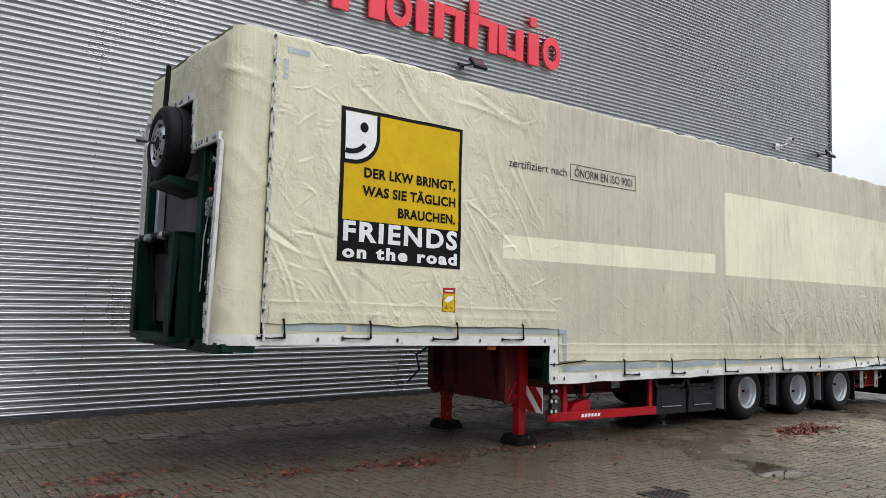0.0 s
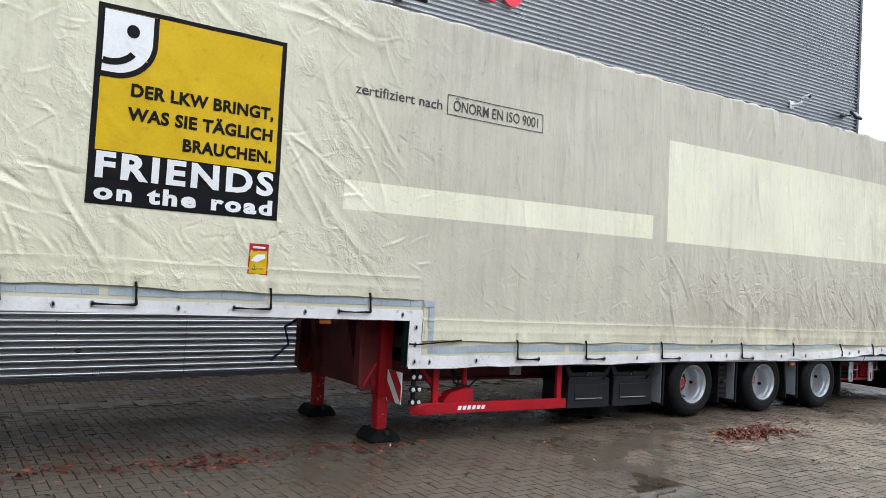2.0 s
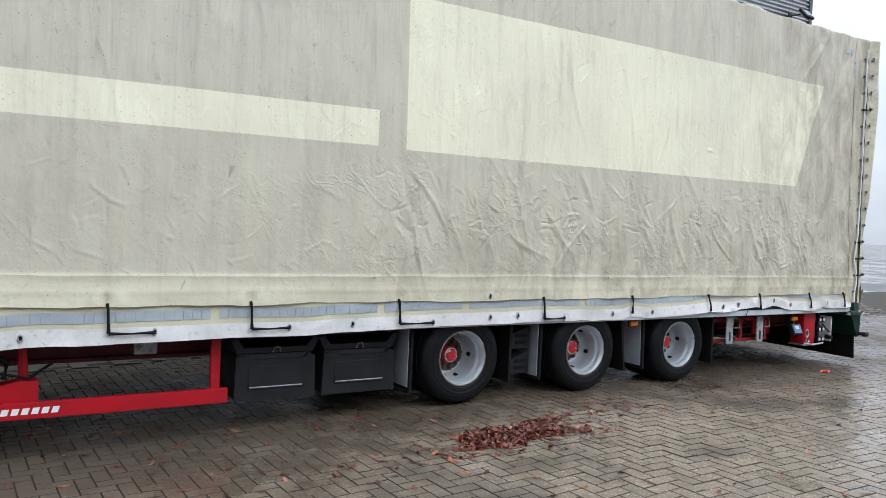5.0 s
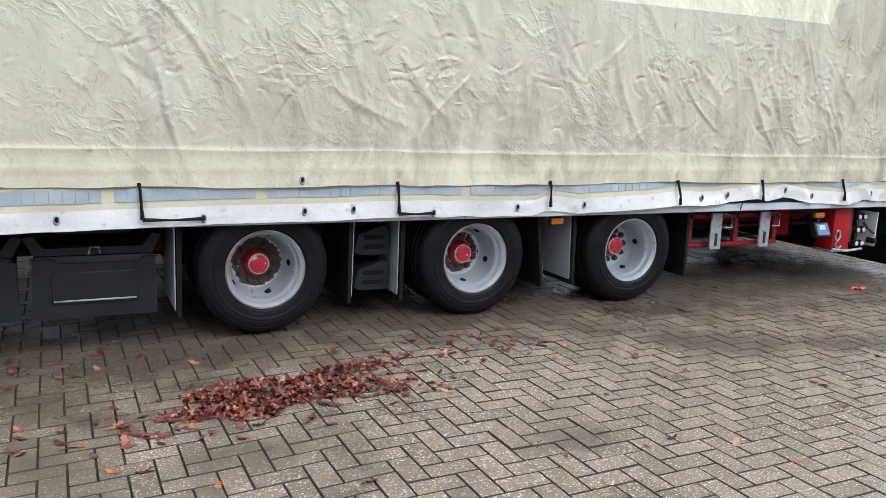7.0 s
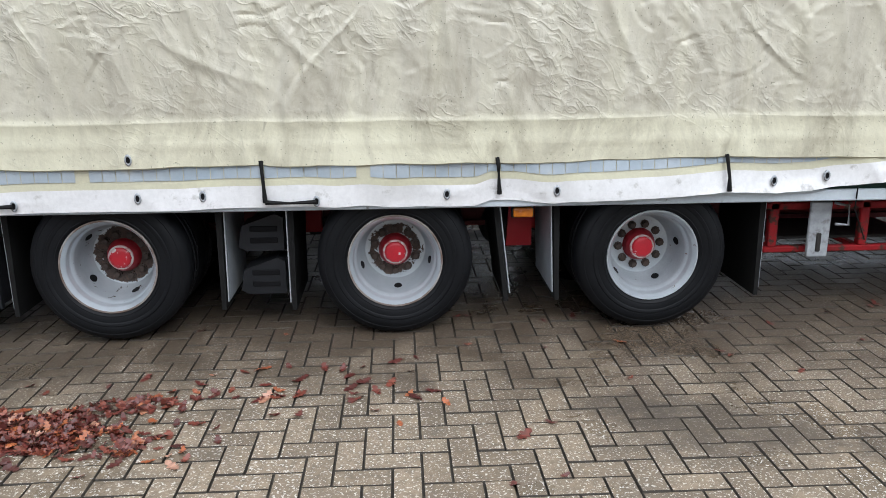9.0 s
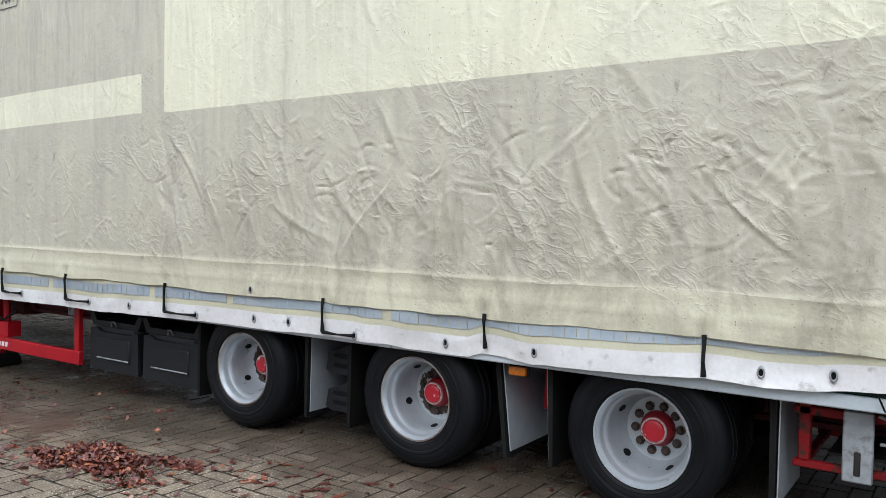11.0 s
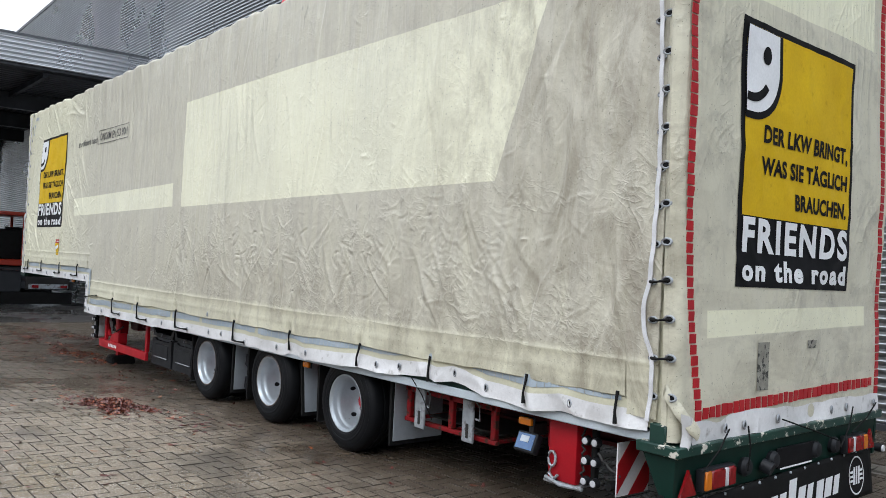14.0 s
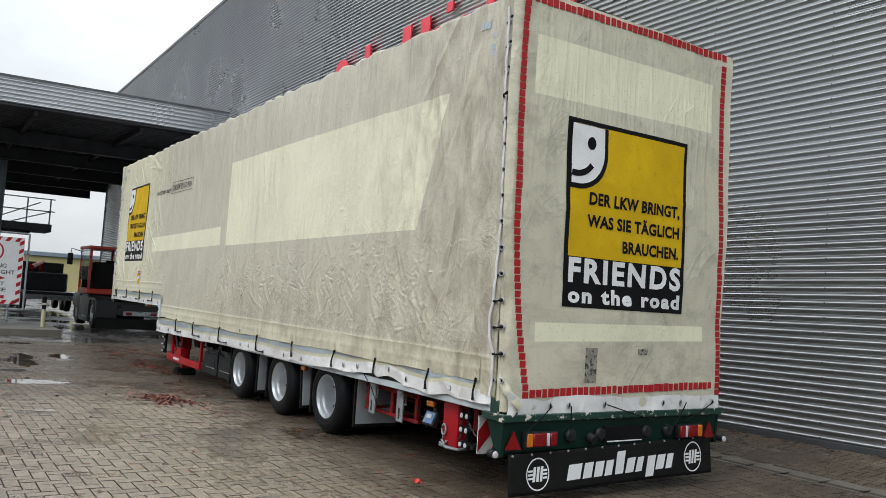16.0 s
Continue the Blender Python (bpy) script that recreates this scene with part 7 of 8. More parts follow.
part("spare_holder", new_box(11.05, 11.85, 0.35, 0.8, 0.39, 0.405, 0.003), M_STEEL_DARK, carrier)
part("rear_side_plate", new_box(12.12, 12.45, 0.52, 0.55, 0.36, 0.70, 0.004), M_RED, trailer)
part("lashing_wire", new_tube([(11.27, -0.02, 0.74), (11.31, 0.05, 0.62), (11.40, 0.08, 0.45)], 0.004, 5), M_RUBBER, trailer)

# load read-out
m = Matrix.Translation((12.33, 0.10, 0.47)) @ Matrix.Rotation(radians(-24), 4, "X")
ro = part("readout", box(bmesh.new(), -0.085, 0.085, -0.03, 0.03, -0.065, 0.065, 0.012, 2, m=m), M_PLASTIC, trailer, "grey display unit on a bracket")
part("screen", box(bmesh.new(), -0.07, 0.07, -0.034, -0.031, -0.05, 0.05, 0.001, m=m), M_SCREEN, ro)
part("screen_window", box(bmesh.new(), -0.04, 0.03, -0.037, -0.0345, -0.005, 0.035, 0.001, m=m), M_ALU, ro)
part("readout_bracket", new_box(12.31, 12.35, 0.12, 0.25, 0.51, 0.59, 0.004), M_STEEL_DARK, ro)

# rear support leg
rl = part("support_leg", new_box(12.500, 12.720, 0.10, 0.27, 0.29, 0.70, 0.012, 2), M_RED, trailer)
part("base_plate", new_box(12.485, 12.735, 0.08, 0.29, 0.272, 0.29, 0.004), M_GALV, rl)
part("lever", new_tube([(12.495, 0.09, 0.30), (12.635, 0.06, 0.285), (12.815, 0.05, 0.30)], 0.012, 8), M_GALV, rl)
part("shackle", new_tube([(12.545 + 0.03 * math.cos(k * math.pi / 5), 0.085, 0.42 + 0.045 * math.sin(k * math.pi / 5)) for k in range(11)], 0.008, 6, cap=False), M_GALV, rl)
part("hook", new_tube([(12.545, 0.085, 0.375), (12.525, 0.085, 0.33), (12.565, 0.085, 0.30), (12.595, 0.085, 0.33)], 0.010, 6), M_GALV, rl)
for k in range(2):
    part("chain", new_tube([(12.78 + 0.012 * math.sin(i * 2.2), 0.09 + 0.01 * math.cos(i * 2.2), 0.70 - i * 0.02) for i in range(20)], 0.008, 5), M_STEEL_DARK, trailer) if k == 0 else part("chain", new_tube([(12.88 + 0.02 * i, 0.10 + 0.008 * math.sin(i * 2.4), 0.52 - 0.02 * i + 0.0009 * i * i) for i in range(9)], 0.010, 5), M_STEEL_DARK, trailer)
part("plug_lamp", new_lathe([(-0.03, 0), (-0.03, 0.022), (0.05, 0.026), (0.06, 0)], (13.0, 0.08, 0.36), "Y", 12), M_RUBBER, trailer)

# ---- rear frame ----
rear = part("rear_beam", new_box(13.24, 13.50, -0.05, 2.52, 0.63, 0.685, 0.006), M_GREEN_WORN, trailer, "dark green rear frame with chipped edges")
b = prism(bmesh.new(), [(13.32, 0.63), (13.47, 0.63), (13.45, 0.40), (13.40, 0.37), (13.36, 0.45)], "Y", 0.0, 2.47)
part("rear_cross_plate", b, M_GREEN, rear)
for y in (-0.045, 2.455):
    part("corner_post", new_box(13.31, 13.41, y + 0.012, y + 0.07, 0.68, 0.785, 0.006), M_GREEN_WORN, rear)
    part("end_gusset", prism(bmesh.new(), [(13.27, 0.63), (13.47, 0.63), (13.46, 0.37), (13.41, 0.36)], "Y", y + 0.02, y + 0.05), M_GREEN, rear)
UU, VV = np.meshgrid(np.linspace(0, 1, 22), np.linspace(0, 1, 14), indexing="ij")
wide = 0.012 + 0.020 * np.sin(UU * 2.4) + 0.005 * np.sin(UU * 17)
turn = VV * (4.2 - 1.8 * UU) - 1.2
part("loose_fold", grid_mesh("loose_fold", 13.40 + 0.12 * UU + wide * np.cos(turn) * 0.8, -0.045 + 0.13 * UU ** 1.5 + wide * np.sin(turn) * 0.7, 0.97 - 0.22 * UU + 0.03 * np.sin(turn * 1.3)), M_TARP_REAR, rear, "loose curled end of cream canvas")
UU, VV = np.meshgrid(np.linspace(0, 1, 16), np.linspace(0, 1, 8), indexing="ij")
part("loose_corner", grid_mesh("loose_corner", 13.47 + 0.03 * np.sin(UU * 5) + 0.02 * VV, -0.01 + 0.16 * UU + 0.02 * np.sin(VV * 4), 0.70 + 0.11 * VV - 0.05 * (1 - UU) * (1 - VV) + 0.05 * (1 - UU) * VV), M_WHITE_BAND, rear)
for y0, y1 in ((0.165, 0.49), (1.905, 2.225)):
    cl = part("tail_lamp", new_box(13.47, 13.52, y0, y1, 0.435, 0.555, 0.01, 2), M_PLASTIC, rear, "rear lamp cluster in red, amber and clear")
    seq = ((0.0, 0.19, M_AMBER), (0.20, 0.63, M_RED_LENS), (0.645, 0.745, M_WHITE_LENS), (0.76, 0.98, M_RED_LENS))
    if y0 > 1:
        seq = ((0.02, 0.24, M_RED_LENS), (0.255, 0.355, M_WHITE_LENS), (0.37, 0.80, M_RED_LENS), (0.81, 1.0, M_AMBER))
    for a, c, mt in seq:
        part("lens", new_box(13.51, 13.532, y0 + 0.01 + a * (y1 - y0 - 0.02), y0 + 0.01 + c * (y1 - y0 - 0.02), 0.445, 0.545, 0.006), mt, cl)
for y in (0.075, 2.36):
    part("triangle_reflector", prism(bmesh.new(), [(y - 0.075, 0.425), (y + 0.075, 0.425), (y, 0.56)], "X", 13.475, 13.49), M_RED_LENS, rear, "red triangular reflector")
for y in (0.66, 0.98, 1.53, 1.80):
    part("round_lamp", new_lathe([(0, 0.0), (0, 0.05), (0.03, 0.055), (0.05, 0.04), (0.055, 0.0)], (13.455, y, 0.505), "X", 18), M_PLASTIC, rear, "black round rubber lamp")
part("plug_socket", new_tube([(13.47, 0.87, 0.49), (13.53, 0.88, 0.47)], 0.04, 12), M_PLASTIC, rear)
pl = part("plate_holder", new_box(13.47, 13.485, 1.03, 1.49, 0.445, 0.565, 0.004), M_BLACK_PRINT, rear, "black empty number-plate holder")
part("plate_strip", new_box(13.486, 13.489, 1.06, 1.47, 0.437, 0.447, 0.001), M_WHITE_PRINT, pl)
for y in (-0.10, 2.57):
    st = part("marker_arm", new_tube([(13.40, y + (0.06 if y < 1 else -0.06), 0.41), (13.44, y, 0.40)], 0.022, 8), M_RUBBER, rear)
    part("position_lamp", new_lathe([(-0.035, 0.0), (-0.035, 0.028), (0.03, 0.032), (0.035, 0.0)], (13.46, y, 0.40), "X", 14), M_PLASTIC, st)
    part("lens", new_lathe([(0.034, 0.026), (0.045, 0.022), (0.05, 0.0)], (13.46, y, 0.40), "X", 14), M_WHITE_LENS, st)

# rear apron of black rubber, with the maker's mark as plain shapes
YY, ZZ = np.meshgrid(np.linspace(0.045, 2.39, 60), np.linspace(0, 1, 10), indexing="ij")
zlo, zhi = 0.078 + 0.014 * YY, 0.382 + 0.024 * YY
AX = lambda y, v: 13.475 + 0.012 * np.sin(y * 3.1) * (1 - v) + 0.02 * (1 - v)
apron_mesh = grid_mesh("rubber_apron", AX(YY, ZZ), YY, zlo + ZZ * (zhi - zlo))
apron = part("rubber_apron", apron_mesh, M_RUBBER, rear, "black rubber rear apron with white marks")
so = apron.modifiers.new("thickness", "SOLIDIFY")
so.thickness, so.offset = 0.008, -1


def apron_shape(pts, name="mark_shape"):
    bm = bmesh.new()
    bm.faces.new([bm.verts.new((float(AX(y, v)) + 0.005, y, 0.078 + 0.014 * y + v * (0.304 + 0.01 * y))) for y, v in pts])
    bmesh.ops.triangulate(bm, faces=bm.faces)
    bmesh.ops.recalc_face_normals(bm, faces=bm.faces)
    part(name, bm, M_WHITE_PRINT, apron)


for k, (w, tall) in enumerate(((0.17, 0), (0.115, 0), (0.115, 0), (0.10, 0), (0.115, 1), (0.115, 0), (0.09, 0), (0.115, -1), (0.115, 0), (0.09, 0))):
    y = 0.62 + k * 0.124 + (0.05 if k else 0)
    v0, v1 = (0.24, 0.62) if tall == 0 else ((0.24, 0.82) if tall > 0 else (0.08, 0.62))
    apron_shape([(y, v0), (y + w * 0.86, v0 + 0.01), (y + w * 0.86 + 0.03, v1 + 0.01), (y + 0.03, v1)])
for cy in (0.325, 2.14):
    ring = [(cy + 0.115 * math.cos(t), 0.48 + 0.40 * math.sin(t)) for t in np.linspace(0, 2 * math.pi, 33)]
    inner = [(cy + 0.105 * math.cos(t), 0.48 + 0.365 * math.sin(t)) for t in np.linspace(0, 2 * math.pi, 33)]
    bm = bmesh.new()
    a = [bm.verts.new((float(AX(y, v)) + 0.005, y, 0.078 + 0.014 * y + v * (0.304 + 0.01 * y))) for y, v in ring[:-1]]
    c = [bm.verts.new((float(AX(y, v)) + 0.005, y, 0.078 + 0.014 * y + v * (0.304 + 0.01 * y))) for y, v in inner[:-1]]
    for k in range(32):
        bm.faces.new((a[k], a[(k + 1) % 32], c[(k + 1) % 32], c[k]))
    bmesh.ops.recalc_face_normals(bm, faces=bm.faces)
    part("mark_ring", bm, M_WHITE_PRINT, apron)
    for k in range(3):
        for s0, s1 in ((-0.095, -0.05), (0.05, 0.095)):
            apron_shape([(cy + s0, 0.36 + k * 0.09), (cy + s1, 0.36 + k * 0.09), (cy + s1, 0.41 + k * 0.09), (cy + s0, 0.41 + k * 0.09)])
    for k in range(3):
        apron_shape([(cy - 0.055 + k * 0.036, 0.30), (cy - 0.03 + k * 0.036, 0.30), (cy - 0.015 + k * 0.036, 0.66), (cy - 0.04 + k * 0.036, 0.66)])
for k in range(13):
    y = 0.08 + k * 0.188
    part("apron_bolt", new_lathe([(0, 0.0), (0, 0.010), (0.006, 0.008), (0.009, 0)], (13.478, y, 0.372 + 0.024 * y), "X", 8), M_ALU, apron)

# ---- headboard and what hangs on it ----
head = part("headboard", new_box(-0.40, -0.36, 0.08, 2.42, 1.12, 3.85, 0.003), M_STEEL_DARK, trailer, "dark green headboard frame")
for y, z, sag in ((1.0, 2.06, 0.10), (1.16, 2.06, -0.06), (1.62, 2.06, 0.12), (1.8, 2.06, -0.10)):
    part("air_hose", new_tube([(-0.70, y, z), (-0.66, y + 0.3 * sag, z - 0.22), (-0.60, y + sag, z - 0.55), (-0.58, y + 0.6 * sag, z - 0.86)], 0.011, 6), M_RUBBER, head)
part("alu_slat", new_box(-0.50, -0.42, 2.14, 2.22, 1.45, 2.95, 0.004), M_ALU, head)
part("hook_strap", new_tube([(-0.52, 0.47, 2.86), (-0.53, 0.48, 2.70), (-0.53, 0.46, 2.60), (-0.53, 0.47, 2.46)], 0.013, 6), M_PLASTIC, head)
part("steel_strut", new_tube([(-0.46, 0.52, 1.50), (-0.46, 0.51, 2.66)], 0.016, 8), M_GALV, head)
part("grey_panel", new_box(-0.415, -0.402, 0.95, 2.1, 1.95, 2.75, 0.003), M_WALL_TRIM, head)
for y0, y1, x0, z1 in ((0.56, 0.70, -0.56, 3.35), (2.28, 2.40, -0.56, 3.40), (0.14, 0.22, -0.50, 3.80)):
    part("upright", new_box(x0, -0.40, y0, y1, 1.04, z1, 0.006), M_GREEN, head)
part("alu_slat", new_box(-0.50, -0.42, 0.33, 0.43, 1.6, 2.90, 0.004), M_ALU, head)
part("slat_clamp", new_box(-0.51, -0.41, 0.28, 0.56, 2.70, 2.77, 0.004), M_GREEN, head)
part("slat_clamp", new_box(-0.51, -0.41, 0.28, 0.56, 1.38, 1.46, 0.004), M_GREEN, head)
part("lower_tube", new_lathe([(0, 0), (0, 0.06), (0.75, 0.06), (0.75, 0)], (-0.47, 0.42, 1.42), "Z", 14), M_GREEN, head)
for y in (0.82, 1.98):
    b = prism(bmesh.new(), [(-0.72, 1.12), (-0.40, 1.06), (-0.40, 2.12), (-0.66, 2.12)], "Y", y, y + 0.02)
    box(b, -0.73, -0.66, y, y + 0.14, 1.12, 2.12, 0.004)
    part("frame_post", b, M_GREEN, head)
part("frame_cross", new_box(-0.70, -0.42, 0.82, 2.12, 2.08, 2.13, 0.005), M_GREEN, head)
part("frame_cross", new_box(-0.72, -0.42, 0.82, 2.12, 1.06, 1.14, 0.005), M_GREEN, head)
part("front_sill", new_box(-0.56, -0.38, 0.05, 2.45, 1.0, 1.10, 0.006), M_GREEN, head)
part("inner_box", new_box(-0.58, -0.42, 1.1, 1.85, 1.25, 1.95, 0.01), M_DARK_PAINT, head)
for k, y in enumerate((1.0, 1.16, 1.38, 1.62, 1.8)):
    part("coupling", new_lathe([(-0.05, 0), (-0.05, 0.035), (0.0, 0.045), (0.03, 0.03), (0.04, 0)], (-0.72, y, 2.10), "X", 14), M_GALV if k % 2 else M_PLASTIC, head)
part("rating_plate", new_box(-0.53, -0.52, 0.30, 0.46, 1.22, 1.45, 0.002), M_WHITE_PRINT, head, "white data plate")
for k in range(4):
    part("plate_line", new_box(-0.533, -0.53, 0.315, 0.44, 1.31 + k * 0.028, 1.318 + k * 0.028, 0), M_TEXT_DARK, head)


def coil(y, z, n=5):
    b = bmesh.new()
    pts = []
    for k in range(n * 12):
        t = 2 * math.pi * k / 12
        r = 0.075 + 0.012 * math.sin(k * 0.37)
        pts.append((-0.56 - 0.012 * math.sin(k * 0.9) - 0.004 * k / 12, y + r * 0.7 * math.cos(t), z + r * math.sin(t)))
    return tube(b, pts, 0.006, 5)


part("wire_coil", coil(0.34, 2.33), M_GALV, head, "coiled steel wire")
part("wire_coil", coil(2.30, 1.95), M_ROPE, head, "coiled grey rope")
part("hanging_cord", new_tube([(-0.55, 0.40, 2.28), (-0.56, 0.46, 2.05), (-0.55, 0.50, 1.75), (-0.55, 0.52, 1.55)], 0.006, 5), M_ROPE, head)
part("seal_tag", new_lathe([(-0.01, 0), (-0.01, 0.018), (0.01, 0.018), (0.01, 0)], (-0.54, 0.40, 2.50), "X", 10), M_RED_TAPE, head)

# spare wheel on the headboard
sp = wheel(1.22, -0.80, None, M_RIM, parent=trailer, axis="X", R=0.385, cz=3.02, hub=False)
part("disc_face", new_lathe([(0.075, 0.198), (0.03, 0.180), (0.0, 0.165), (-0.012, 0.150), (-0.012, 0.0)], (-0.80, 1.22, 3.02), "X", 40, 1, False), M_RIM, sp)
for k in range(5):
    t = 2 * math.pi * k / 5 + 0.4
    part("vent_hole", new_tube([(-0.79, 1.22 + 0.172 * math.cos(t), 3.02 + 0.172 * math.sin(t)), (-0.812, 1.22 + 0.170 * math.cos(t), 3.02 + 0.170 * math.sin(t))], 0.022, 12), M_BLACK_PRINT, sp)
for k in range(8):
    t = 2 * math.pi * k / 8
    part("stud_hole", new_tube([(-0.808, 1.22 + 0.11 * math.cos(t), 3.02 + 0.11 * math.sin(t)), (-0.815, 1.22 + 0.11 * math.cos(t), 3.02 + 0.11 * math.sin(t))], 0.016, 10), M_BLACK_PRINT, sp)
part("centre_hole", new_tube([(-0.808, 1.22, 3.02), (-0.8135, 1.22, 3.02)], 0.07, 20), M_BLACK_PRINT, sp)
part("clamp_bolt", new_tube([(-0.70, 1.22, 3.02), (-1.02, 1.22, 3.02)], 0.014, 8), M_STEEL_DARK, sp)
part("clamp_wing", new_tube([(-0.96, 1.10, 2.90), (-0.90, 1.22, 3.02), (-0.96, 1.36, 3.16)], 0.009, 6), M_GALV, sp)
part("spare_bracket", prism(bmesh.new(), [(-0.80, 2.62), (-0.42, 2.52), (-0.42, 2.64), (-0.76, 2.68)], "Y", 0.95, 1.5), M_GREEN, trailer)
part("stanchion", new_tube([(-0.70, 1.42, 3.30), (-0.69, 1.40, 3.88)], 0.026, 10), M_RUBBER, trailer, "thin black upright bar")

# ---- leaves ----
def leaf_outline():
    """A lobed oak leaf, in units of its length."""
    half = [(0.0, 0.0), (0.10, 0.035), (0.18, 0.16), (0.26, 0.08), (0.38, 0.24), (0.48, 0.11), (0.60, 0.28), (0.70, 0.12), (0.82, 0.18), (0.92, 0.10), (1.0, 0.0)]
    return half


HALF = leaf_outline()


def leaf_field(name, places, rs, unrest=1.0):
    """places: (x, y, z, length). Every leaf is a curled sheet of twenty small faces along its rib."""
    co, tri = [], []
    for x, y, z, ln in places:
        a, tilt, roll, curl = rs.uniform(0, 6.28), rs.normal(0, 0.22 * unrest), rs.normal(0, 0.25 * unrest), rs.uniform(-0.5, 0.6) * unrest
        m = Matrix.Translation((x, y, z)) @ Matrix.Rotation(a, 4, "Z") @ Matrix.Rotation(tilt, 4, "Y") @ Matrix.Rotation(roll, 4, "X")
        base = len(co)
        for s in (1, 0, -1):
            for u, v in HALF:
                w = v * s * (0.85 + 0.3 * rs.rand())
                co.append((m @ Vector(((u - 0.5) * ln, w * ln, (curl * (u - 0.5) ** 2 + 0.9 * curl * w * w + 0.03 * math.sin(u * 9)) * ln + 0.012 * ln)))[:])
        k = len(HALF)
        for s in (0, 1):
            for i in range(k - 1):
                p, q = base + s * k + i, base + (s + 1) * k + i
                tri.append((p, p + 1, q + 1))
                tri.append((p, q + 1, q))
    co = np.array(co)
    co[:, 2] = np.maximum(co[:, 2], ground_z(co[:, 0], co[:, 1]) + 0.002)
    return quads_mesh(name, co, np.array(tri))


rl_ = np.random.RandomState(9)
heap = []
# (middle x, y, half length, half width, turn, leaves, height): a dense core with ragged ends
for cx, cy, la, lb, turn, count, tall in ((7.40, -0.86, 0.40, 0.20, -0.05, 860, 0.05), (7.78, -0.70, 0.30, 0.07, 0.30, 110, 0.025), (7.80, -0.98, 0.34, 0.09, -0.12, 120, 0.025), (7.05, -0.93, 0.17, 0.08, 0.2, 60, 0.02)):
    for _ in range(count):
        a, q = rl_.uniform(0, 6.283), math.sqrt(rl_.rand())
        reach = q * (1 + 0.22 * math.sin(3 * a + cx * 7) + 0.14 * math.sin(7 * a + 1.3)) + abs(rl_.normal(0, 0.06))
        u, v = la * reach * math.cos(a), lb * reach * math.sin(a)
        x, y = cx + u * math.cos(turn) - v * math.sin(turn), cy + u * math.sin(turn) + v * math.cos(turn)
        heap.append((x, y, float(ground_z(x, y)) + 0.003 + tall * max(0, 1 - q) * rl_.rand(), rl_.uniform(0.045, 0.075)))
tagged(part("leaf_heap", leaf_field("leaf_heap", heap, rl_, 1.7), M_LEAF, None, "", False), "flat heap of wet red-brown oak leaves on the paving", "leaves", "", "stuff")
loose = []
for _ in range(170):
    x = rl_.uniform(-2.6, 4.0)
    loose.append((x, 0.36 + rl_.normal(0, 0.12) - (0.25 if rl_.rand() < 0.3 else 0), 0.004, rl_.uniform(0.05, 0.10)))
for cx, cy, n, s in ((-1.75, -0.25, 90, 0.13), (1.25, -0.52, 60, 0.16), (-0.1, -0.1, 60, 0.18), (-1.2, 0.62, 90, 0.25), (-3.4, 0.4, 60, 0.25), (-1.9, 0.42, 70, 0.2), (1.1, -0.28, 60, 0.2), (1.65, -0.16, 50, 0.2), (0.3, 0.4, 70, 0.3), (2.6, -0.2, 40, 0.2), (3.9, 0.3, 60, 0.3), (5.6, 0.1, 40, 0.5), (6.9, -1.05, 70, 0.25), (7.5, -0.9, 70, 0.4), (8.4, -0.55, 40, 0.25)):
    for _ in range(n):
        loose.append((cx + (0.5 if cx < 4 else 0.0) + rl_.normal(0, s * 1.5), cy + (0.65 if cx < 4 else 0.0) + rl_.normal(0, s * 0.5), 0.004, rl_.uniform(0.045, 0.095)))
for _ in range(380):
    loose.append((rl_.uniform(-2.5, 14.5), rl_.uniform(-3.6, 0.4), 0.004, rl_.uniform(0.04, 0.085)))
for _ in range(260):
    x = rl_.uniform(-2.5, 18)
    loose.append((x, wall_y(x) - abs(rl_.normal(0, 0.12)) - 0.06, 0.004, rl_.uniform(0.04, 0.08)))
for _ in range(120):
    x = rl_.uniform(-2.5, 18)
    loose.append((x, rl_.uniform(gutter_y(x), wall_y(x) - 0.1), 0.004, rl_.uniform(0.03, 0.07)))
loose = [(x, y, float(z + ground_z(x, y)), s) for x, y, z, s in loose]
tagged(part("scattered_leaves", leaf_field("scattered_leaves", loose, rl_), M_LEAF, None, "", False), "scattered wet brown and orange oak leaves on the paving", "leaves", "", "stuff")
bm = bmesh.new()
bmesh.ops.create_grid(bm, x_segments=6, y_segments=4, size=0.5)
for v in bm.verts:
    v.co = (12.56 + v.co.x * 0.10 + 0.012 * math.sin(v.co.y * 9), -0.16 + v.co.y * 0.06 * (1 - 0.5 * abs(v.co.x)), 0.010 + 0.010 * math.sin(v.co.x * 7 + v.co.y * 5))
tagged(part("red_scrap", bm, surface("bright_red_scrap", (0.75, 0.05, 0.04), (0.6, 0.03, 0.03), 0.4)), "small bright red crumpled scrap lying on the paving", "litter")

